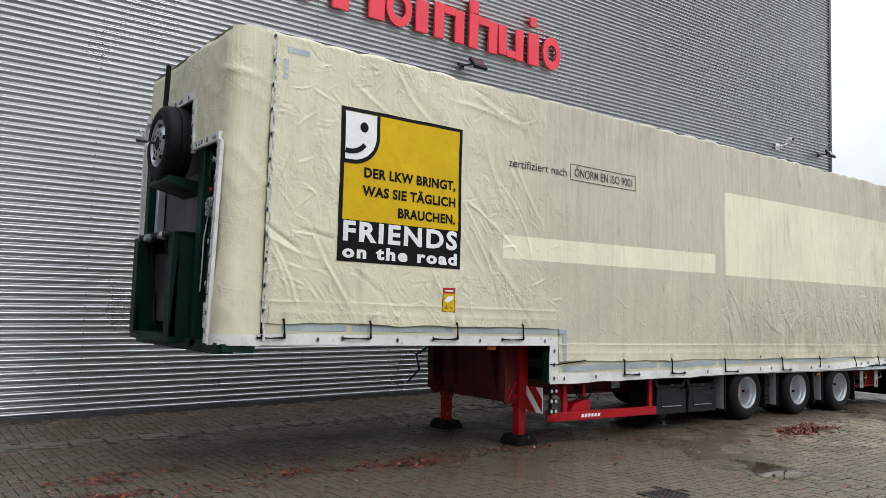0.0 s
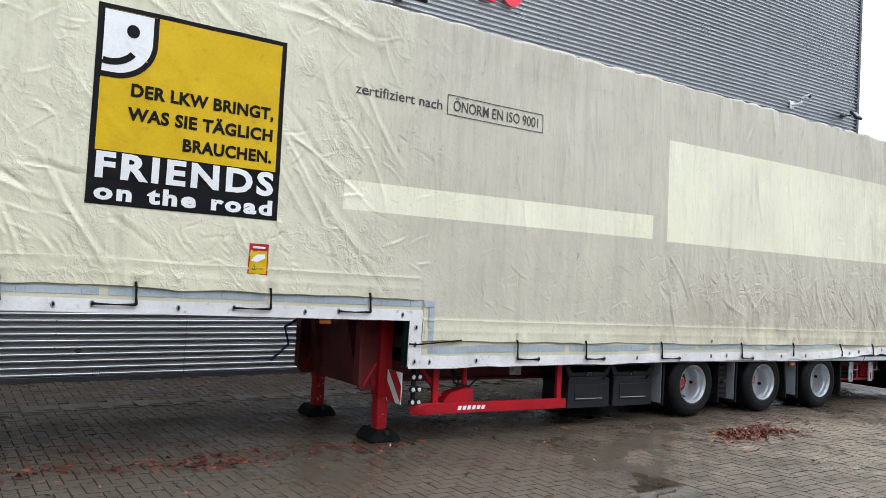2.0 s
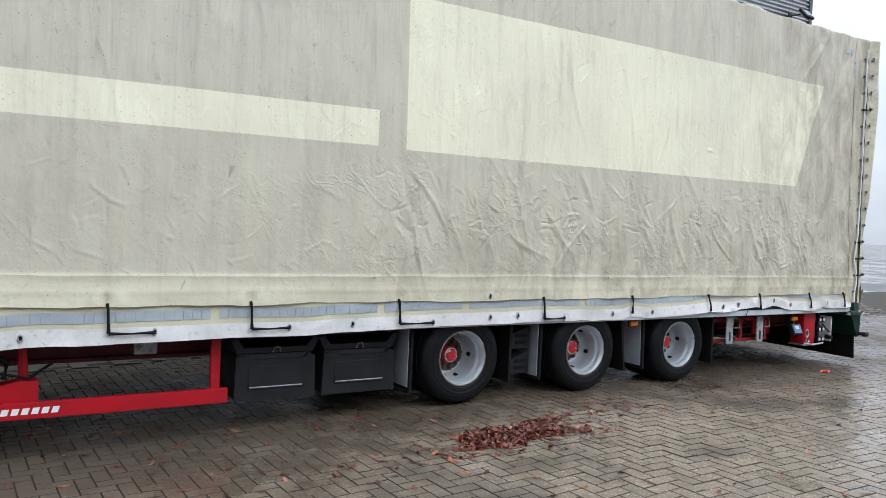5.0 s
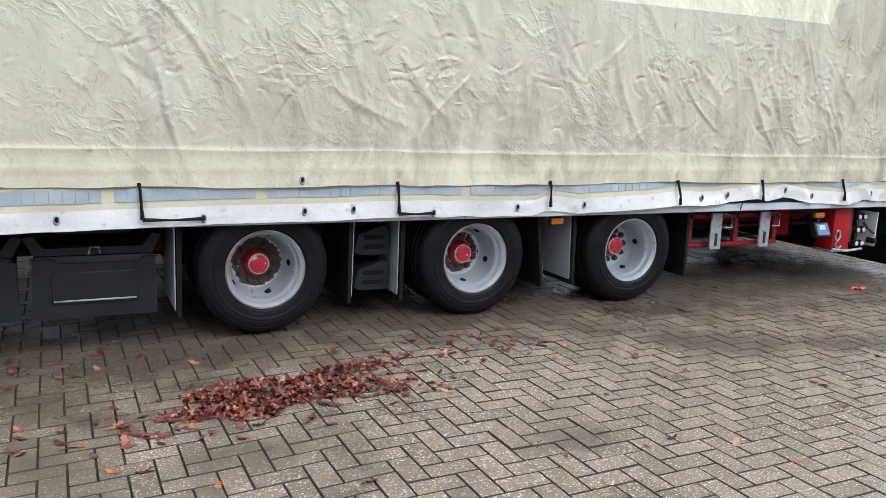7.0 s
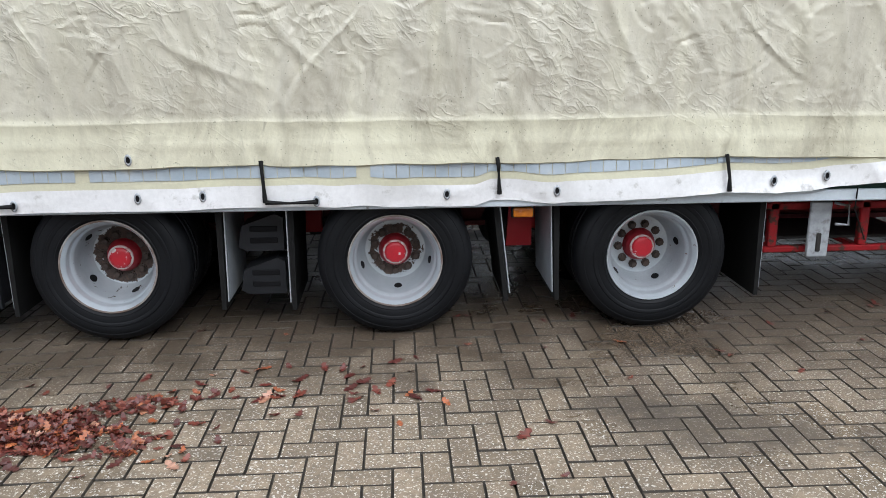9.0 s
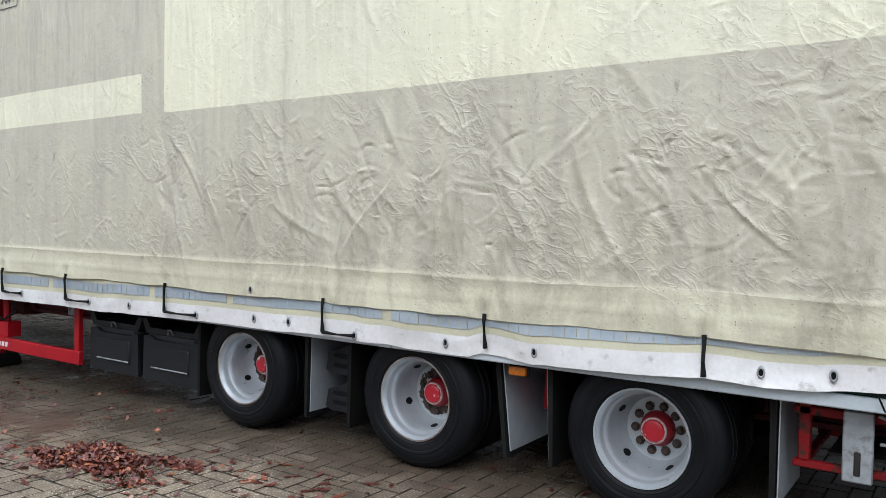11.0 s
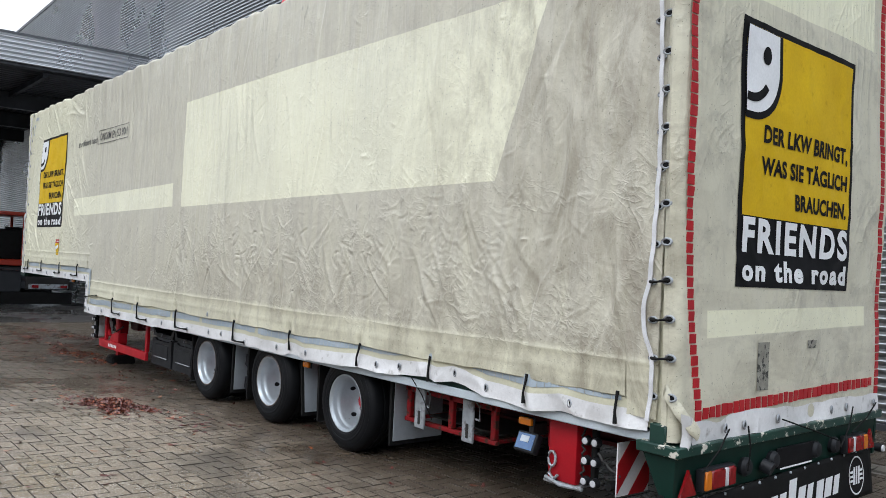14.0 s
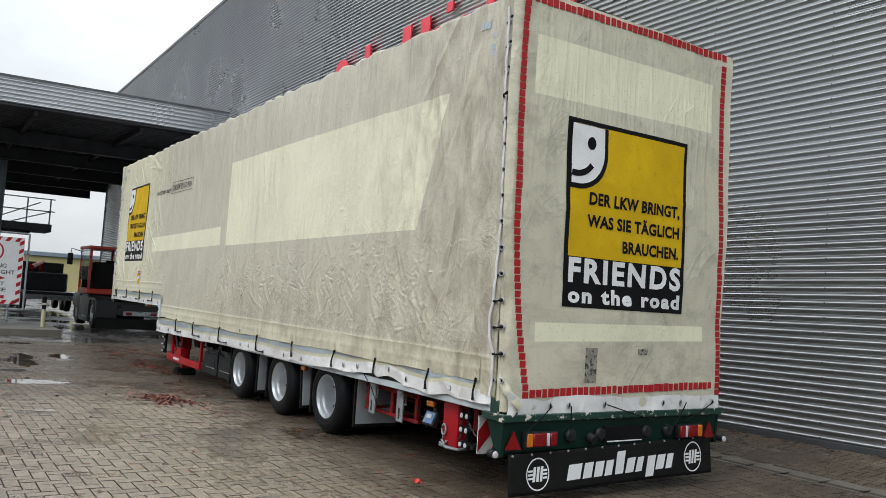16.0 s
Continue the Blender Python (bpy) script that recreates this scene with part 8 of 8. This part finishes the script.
# ---- standing water ----
def puddle(cx, cy, rx, ry, seed):
    rp = np.random.RandomState(seed)
    ph = rp.uniform(0, 6.28, 5)
    bm = bmesh.new()
    ring = []
    for k in range(64):
        t = 2 * math.pi * k / 64
        r = 1 + 0.22 * math.sin(2 * t + ph[0]) + 0.16 * math.sin(3 * t + ph[1]) + 0.12 * math.sin(5 * t + ph[2]) + 0.07 * math.sin(9 * t + ph[3]) + 0.05 * math.sin(14 * t + ph[4])
        x, y = cx + rx * r * math.cos(t), cy + ry * r * math.sin(t)
        ring.append(bm.verts.new((x, y, float(ground_z(x, y)) + 0.0025)))
    mid = bm.verts.new((cx, cy, float(ground_z(cx, cy)) + 0.0030))
    for k in range(64):
        bm.faces.new((ring[k], ring[(k + 1) % 64], mid))
    film = part("puddle", bm, M_WATER)
    film.visible_shadow = False
    return tagged(film, "shallow puddle of rain water on the block paving", "puddle", "puddles in the yard")


puddle(0.5, -1.8, 1.4, 0.30, 2)
puddle(-0.45, -0.95, 0.5, 0.24, 5)
puddle(4.75, -2.08, 0.28, 0.48, 7)
puddle(8.3, -2.5, 0.05, 0.30, 11)
puddle(-4.6, -2.0, 0.4, 0.9, 9)

# ---- far end of the yard, under and beyond the canopy ----
tractor = thing("yard_tractor", (-6.5, 1.4, 0.0), "orange-red terminal tractor with dark chassis, parked facing away", "tractor")
TX, TY = -4.75, 0.72     # near rear corner
GZ = 0.06
b = new_box(TX - 1.75, TX, TY, TY + 1.75, GZ + 0.42, GZ + 0.62, 0.02)
part("chassis", b, M_DARK_PAINT, tractor)
part("mud_wing", prism(bmesh.new(), [(TX - 1.15, GZ + 0.38), (TX - 1.12, GZ + 0.72), (TX - 0.98, GZ + 0.86), (TX - 0.15, GZ + 0.86), (TX - 0.02, GZ + 0.74), (TX, GZ + 0.30), (TX - 0.05, GZ + 0.30), (TX - 0.08, GZ + 0.70), (TX - 0.2, GZ + 0.80), (TX - 0.95, GZ + 0.80), (TX - 1.07, GZ + 0.68), (TX - 1.10, GZ + 0.38)], "Y", TY - 0.05, TY + 0.52), M_DARK_PAINT, tractor, "dark wheel wing")
part("rear_skirt", new_box(TX - 0.02, TX + 0.01, TY - 0.04, TY + 1.72, GZ + 0.05, GZ + 0.34, 0.004), M_RUBBER, tractor)
part("rear_plate", new_box(TX - 0.02, TX + 0.02, TY + 0.62, TY + 1.65, GZ + 0.40, GZ + 0.72, 0.01), M_STEEL_DARK, tractor)
part("wing_back", new_box(TX - 0.02, TX + 0.015, TY - 0.05, TY + 0.52, GZ + 0.34, GZ + 0.84, 0.02), M_DARK_PAINT, tractor)
part("lamp_bar", new_box(TX + 0.02, TX + 0.05, TY + 0.68, TY + 1.6, GZ + 0.42, GZ + 0.55, 0.01), M_GALV, tractor)
for y in (TY + 0.75, TY + 1.42):
    part("tail_lamp", new_box(TX + 0.05, TX + 0.075, y, y + 0.16, GZ + 0.45, GZ + 0.52, 0.006), M_RED_LENS, tractor)
wheel(TX - 0.60, TY - 0.02, None, M_RIM, parent=tractor, R=0.44, cz=GZ + 0.44, hub=False)
wheel(TX - 3.0, TY - 0.02, None, M_RIM, parent=tractor, R=0.44, cz=GZ + 0.44, hub=False)
part("front_body", new_box(TX - 3.9, TX - 1.7, TY + 0.02, TY + 1.68, GZ + 0.14, GZ + 0.95, 0.05, 2), M_DARK_PAINT, tractor)
cx0, cx1, cy0, cy1, cz0, cz1 = TX - 3.1, TX - 1.55, TY - 0.04, TY + 1.55, GZ + 0.95, GZ + 2.36
cab = part("cab_floor", new_box(cx0, cx1, cy0, cy1, cz0, cz0 + 0.16, 0.02), M_ORANGE_RED, tractor, "orange-red cab")
part("cab_roof", new_box(cx0 - 0.03, cx1 + 0.03, cy0 - 0.03, cy1 + 0.03, cz1 - 0.10, cz1, 0.03, 2), M_ORANGE_RED, cab)
for x in (cx0, cx1 - 0.07):
    for y in (cy0, cy0 + 0.88, cy1 - 0.07):
        part("cab_pillar", new_box(x, x + 0.07, y, y + 0.07, cz0 + 0.14, cz1 - 0.08, 0.01), M_ORANGE_RED, cab)
part("rear_door", new_box(cx1 - 0.05, cx1, cy0 + 0.92, cy1 - 0.06, cz0 + 0.12, cz0 + 0.5, 0.01), M_ORANGE_RED, cab)
part("window_pane", new_box(cx1 - 0.03, cx1 - 0.02, cy0 + 0.95, cy1 - 0.07, cz0 + 0.5, cz1 - 0.1, 0), M_GLASS, cab)
part("window_pane", new_box(cx0 + 0.07, cx1 - 0.07, cy0 + 0.01, cy0 + 0.02, cz0 + 0.4, cz1 - 0.1, 0), M_GLASS, cab)
part("driver_seat", prism(bmesh.new(), [(cx0 + 0.5, cz0 + 0.16), (cx0 + 1.05, cz0 + 0.16), (cx0 + 1.15, cz0 + 1.0), (cx0 + 1.0, cz0 + 1.02), (cx0 + 0.9, cz0 + 0.5), (cx0 + 0.5, cz0 + 0.45)], "Y", cy0 + 0.55, cy0 + 1.05), M_RUBBER, cab)
part("console", new_box(cx0 + 0.1, cx0 + 0.5, cy0 + 0.25, cy0 + 1.2, cz0 + 0.16, cz0 + 0.72, 0.04), M_RUBBER, cab)
part("mirror_arm", new_tube([(cx0 + 0.1, cy0, cz1 - 0.15), (cx0 + 0.05, cy0 - 0.28, cz1 - 0.08), (cx0 + 0.05, cy0 - 0.30, cz1 - 0.3)], 0.014, 6), M_STEEL_DARK, cab)
part("mirror", new_box(cx0 + 0.02, cx0 + 0.10, cy0 - 0.38, cy0 - 0.22, cz1 - 0.58, cz1 - 0.22, 0.03, 2), M_PLASTIC, cab)
part("side_tank", new_box(TX - 2.55, TX - 1.12, TY - 0.05, TY + 0.35, GZ + 0.16, GZ + 0.88, 0.04, 2), M_DARK_PAINT, tractor, "dark fuel tank beside the cab steps")
part("front_wing", new_box(TX - 3.6, TX - 2.52, TY - 0.06, TY + 0.3, GZ + 0.52, GZ + 0.93, 0.05, 2), M_DARK_PAINT, tractor)
part("cab_lining", new_box(cx0 + 0.06, cx0 + 0.12, cy0 + 0.08, cy1 - 0.08, cz0 + 0.16, cz1 - 0.55, 0.01), M_RUBBER, cab)
part("seat_shell", new_box(cx0 + 0.75, cx0 + 1.25, cy0 + 0.2, cy1 - 0.2, cz0 + 0.16, cz0 + 0.95, 0.06, 2), M_RUBBER, cab)
part("step_plate", new_box(TX - 1.6, TX - 1.15, TY - 0.12, TY + 0.1, GZ + 0.30, GZ + 0.34, 0.005), M_GALV, tractor)

tractor.scale, tractor.location = (1.29, 1.29, 1.30), (-14.52, 2.84, -0.43)

bollard = thing("bollard", (-9.7, -0.1, -0.25), "cream steel bollard with a black band at its top", "bollard")
part("post", new_lathe([(0, 0.0), (0, 0.062), (0.86, 0.062), (0.86, 0.0)], (-9.7, -0.1, -0.25), "Z", 18), surface("cream_paint", (0.62, 0.56, 0.36), (0.55, 0.5, 0.32), 0.45), bollard)
part("black_band", new_lathe([(0.66, 0.0625), (0.66, 0.064), (0.80, 0.064), (0.80, 0.0625)], (-9.7, -0.1, -0.25), "Z", 18), M_BLACK_PRINT, bollard)
part("cap", new_lathe([(0.86, 0.065), (1.03, 0.065), (1.06, 0.04), (1.07, 0)], (-9.7, -0.1, -0.25), "Z", 18), M_BLACK_PRINT, bollard)
setting("kerb_island", new_box(-12.5, -8.2, -8.0, 0.25, -0.4, -0.14, 0.015), M_CONCRETE, "low worn concrete kerb island by the canopy", "kerb")

board = thing("notice_board", (-4.7, -2.0, 0.0), "white notice board with red striped border in steel frame", "sign")
BX, BY0, BY1, BZ0, BZ1 = -4.7, -2.9, -1.30, 0.70, 2.40
part("panel", new_box(BX, BX + 0.015, BY0, BY1, BZ0, BZ1, 0.003), M_WHITE_PRINT, board)
b = bmesh.new()
tube(b, [(BX - 0.03, BY0 - 0.1, BZ0 - 0.12), (BX - 0.03, BY1 + 0.1, BZ0 - 0.12)], 0.025)
tube(b, [(BX - 0.03, BY1 + 0.1, BZ0 - 0.12), (BX - 0.03, BY1 + 0.1, BZ1 + 0.12)], 0.025)
tube(b, [(BX - 0.03, BY1 + 0.1, BZ1 + 0.12), (BX - 0.03, BY0 - 0.1, BZ1 + 0.12)], 0.025)
tube(b, [(BX - 0.03, BY0 - 0.1, BZ1 + 0.12), (BX - 0.03, BY0 - 0.1, BZ0 - 0.12)], 0.025)
part("tube_frame", b, M_GALV, board)
for y in (BY0 + 0.2, BY1 - 0.25):
    part("leg", new_tube([(BX - 0.03, y, 0.03), (BX - 0.03, y, BZ0)], 0.025), M_GALV, board)
for k in range(8):
    z = BZ0 + 0.02 + k * 0.21
    part("border_bar", prism(bmesh.new(), [(BY1 - 0.11, z), (BY1 - 0.01, z + 0.06), (BY1 - 0.01, z + 0.16), (BY1 - 0.11, z + 0.10)], "X", BX + 0.0155, BX + 0.0185), M_RED_TAPE, board)
for k in range(7):
    y = BY0 + 0.05 + k * 0.22
    for z in (BZ0 + 0.005, BZ1 - 0.105):
        part("border_bar", prism(bmesh.new(), [(y, z), (y + 0.1, z), (y + 0.17, z + 0.10), (y + 0.07, z + 0.10)], "X", BX + 0.0155, BX + 0.0185), M_RED_TAPE, board)
bm = bmesh.new()
ring = [[bm.verts.new((BX + 0.017 + d, -2.02 + r * math.cos(2 * math.pi * k / 28), 2.02 + r * math.sin(2 * math.pi * k / 28))) for k in range(28)] for r, d in ((0.27, 0.001), (0.23, 0.001))]
for k in range(28):
    bm.faces.new((ring[0][k], ring[0][(k + 1) % 28], ring[1][(k + 1) % 28], ring[1][k]))
part("ring_symbol", bm, M_RED_TAPE, board)


def board_words(text, size, width, y, z, material, bold=0.003):
    me = lettering(text, size, width, bold, "RIGHT")
    for bm in lay_on(me, lambda a, c: np.stack([0 * a + BX + 0.0175, a + y, c + z], -1)):
        part("letter", bm, material, board)


board_words("ING", 0.14, 0.25, -1.66, 1.62, M_TEXT_DARK)
board_words("RIGHT", 0.14, 0.45, -1.46, 1.46, M_TEXT_DARK)
board_words("ORT", 0.13, 0.3, -1.68, 1.17, M_TEXT_DARK)
board_words("ICE", 0.13, 0.3, -1.63, 1.02, M_TEXT_DARK)
part("arrow_shaft", new_box(BX + 0.016, BX + 0.019, -2.2, -1.75, 1.345, 1.365, 0), M_RED_TAPE, board)
part("arrow_head", prism(bmesh.new(), [(-1.78, 1.315), (-1.66, 1.355), (-1.78, 1.395)], "X", BX + 0.016, BX + 0.019), M_RED_TAPE, board)
for k in range(4):
    part("mark_bar", new_box(BX + 0.016, BX + 0.018, -2.1 + k * 0.12, -2.02 + k * 0.12, 0.84, 0.92, 0), M_RED_TAPE, board)

board.scale, board.location = (1.24, 1.24, 1.24), (-10.2, -1.628, -0.368)

landing = thing("steel_landing", (-10.3, -1.4, 0.0), "grey steel stair landing with a railing, under the canopy", "platform")
part("deck", new_box(-11.0, -9.6, -3.2, -0.25, 2.62, 2.92, 0.005), M_DARK_PAINT, landing)
part("under_beam", new_box(-10.6, -10.0, -3.2, -0.8, 2.48, 2.72, 0.005), M_DARK_PAINT, landing)
for y in (-3.1, -2.4, -1.7, -1.0, -0.35):
    part("rail_post", new_box(-9.66, -9.62, y, y + 0.04, 2.92, 3.92, 0.002), M_GALV, landing)
for z in (3.42, 3.9):
    part("hand_rail", new_tube([(-9.64, -3.2, z), (-9.64, -0.2, z)], 0.022, 8), M_GALV, landing)
part("stair_rail", new_tube([(-10.6, -1.9, 3.0), (-10.7, -0.5, 3.85)], 0.02, 8), M_GALV, landing)
part("stair_rail", new_tube([(-10.6, -1.5, 2.9), (-10.7, -0.2, 3.5)], 0.02, 8), M_GALV, landing)
part("support", new_box(-10.4, -10.25, -2.2, -2.05, -0.85, 2.5, 0.005), M_DARK_PAINT, landing)
landing.scale, landing.location = (1.3, 1.3, 1.05), (-18.9, -0.5, 0.5)

shed = thing("far_shed", (-72, 6, 0), "long low cream warehouse far across the yard", "building")
part("wall", new_box(-80, -70, -40, 40, -0.1, 3.3, 0.02), surface("cream_cladding", (0.50, 0.44, 0.20), (0.44, 0.39, 0.19), 0.6, 0, 0.3, 20), shed)
part("roof", new_box(-80.3, -69.6, -40.2, 40.2, 3.3, 3.75, 0.05), M_STEEL_BLUE, shed)
for k in range(9):
    dr = part("door", new_box(-70.02, -69.9, -30 + k * 7, -26.6 + k * 7, 0, 2.6, 0.02), M_DARK_PAINT, shed)
    part("door_frame", new_box(-70.0, -69.85, -30.15 + k * 7, -30.0 + k * 7, 0, 2.75, 0.02), M_WALL_TRIM, dr)


def far_truck(x, y, label):
    t = thing("flatbed_truck", (x, y, 0), label, "truck", "lorries across the yard")
    part("chassis", new_box(x - 4, x + 2, y - 1.1, y + 1.1, 0.7, 1.0, 0.03), M_DARK_PAINT, t)
    part("body", new_box(x - 1.6, x - 0.2, y - 1.1, y + 1.1, 0.98, 1.95, 0.08), M_DARK_PAINT, t)
    part("cab", prism(bmesh.new(), [(x - 4.2, 0.6), (x - 2.3, 0.6), (x - 2.3, 2.5), (x - 3.9, 2.5), (x - 4.2, 1.6)], "Y", y - 1.15, y + 1.15), M_DARK_PAINT, t)
    part("crane", new_tube([(x - 1.9, y, 1.0), (x - 1.9, y, 2.5), (x - 0.8, y - 0.6, 2.2)], 0.14, 8), M_RED_WORN, t)
    part("bumper", new_box(x + 1.95, x + 2.1, y - 1.1, y + 1.1, 0.6, 0.85, 0.02), M_GALV, t)
    for wx in (x - 3.4, x - 0.6, x + 0.6):
        wheel(wx, y - 1.15, None, M_RIM, parent=t, R=0.5, cz=0.5, hub=False)
        wheel(wx, y + 1.15, None, M_RIM, far=True, parent=t, R=0.5, cz=0.5, hub=False)
    t.location.z = -0.34


far_truck(-27.5, 2.2, "dark lorry with a loading crane, parked far across the yard")
far_truck(-33.0, 0.4, "dark flatbed lorry with grey superstructure, parked far off")

# ---- grey box lorry beyond the trailer's rear ----
hx, hy = 27.0, 3.1
hl = thing("box_lorry", (hx, hy, 0), "dark grey box lorry seen from behind, parked beyond the trailer", "lorry")
HB = surface("grey_lorry_paint", (0.10, 0.085, 0.085), (0.08, 0.07, 0.07), 0.35, 0.2, 0.6, 40, 0.1, 0.001)
part("box_body", new_box(hx, hx + 7, hy, hy + 2.5, 0.55, 3.25, 0.06, 2), HB, hl)
part("rear_frame", new_box(hx - 0.04, hx, hy + 0.04, hy + 2.46, 0.62, 3.2, 0.01), HB, hl)
part("roof_box", new_box(hx + 0.1, hx + 1.2, hy + 0.15, hy + 2.35, 3.25, 3.42, 0.04), M_DARK_PAINT, hl)
for y in (hy + 0.1, hy + 1.9):
    part("reflector_plate", new_box(hx - 0.06, hx - 0.035, y, y + 0.55, 0.95, 1.2, 0.005), M_AMBER, hl)
    part("tail_lamp", new_box(hx - 0.07, hx - 0.03, y + 0.1, y + 0.45, 0.62, 0.76, 0.01), M_RED_LENS, hl)
for k in range(5):
    part("mark_bar", new_box(hx - 0.05, hx - 0.038, hy + 0.12 + k * 0.1, hy + 0.18 + k * 0.1, 2.62, 2.74, 0), M_WHITE_PRINT, hl)
part("bumper", new_box(hx - 0.05, hx + 0.1, hy, hy + 2.5, 0.42, 0.58, 0.02), M_DARK_PAINT, hl)
wheel(hx + 1.4, hy + 0.02, None, M_RIM, parent=hl, R=0.48, cz=0.48, hub=False)
wheel(hx + 1.4, hy + 2.48, None, M_RIM, far=True, parent=hl, R=0.48, cz=0.48, hub=False)
wheel(hx + 5.8, hy + 0.02, None, M_RIM, parent=hl, R=0.48, cz=0.48, hub=False)
wheel(hx + 5.8, hy + 2.48, None, M_RIM, far=True, parent=hl, R=0.48, cz=0.48, hub=False)

# ---- the blocks that the walk passes nearest, one by one ----
SIZE = {}
near = ALL[NEAR]
near_mid = np.stack([PX0 + (near[:, 0] + near[:, 1]) / 2 * PW, PY0 + (near[:, 2] + near[:, 3]) / 2 * PW], -1)
order = np.argsort(np.hypot((near_mid[:, 0] - 9.2) / 1.3, near_mid[:, 1] + 0.9))
rb = np.random.RandomState(31)
for n, k in enumerate(order):
    if n >= 300:
        break
    row = near[k]
    flat = row[1] - row[0] > 1.5
    if flat not in SIZE:
        me = []
        for v in range(4):
            c, q = block_geometry(np.array([[0, 2, 0, 1] if flat else [0, 1, 0, 2]], dtype=float), rb)
            c = c - np.array([PX0, PY0, 0])
            mm = block_mesh("paving_block", c, q)
            mm.shade_flat()
            me.append(mm)
        SIZE[flat] = me
    ob = new("paving_block", SIZE[flat][n % 4])
    ob.parent = pavement
    ob.location = (PX0 + row[0] * PW, PY0 + row[2] * PW, float(ground_z(PX0 + (row[0] + 0.5) * PW, PY0 + row[2] * PW)) + rb.normal(0, 0.001))
rest = near[order[300:]]
if len(rest):
    co, q = block_geometry(rest, rb)
    more = part("paving_blocks", block_mesh("paving_blocks", co, q), M_PAVER, pavement, "", smooth=False)
    more["kind"] = "stuff"
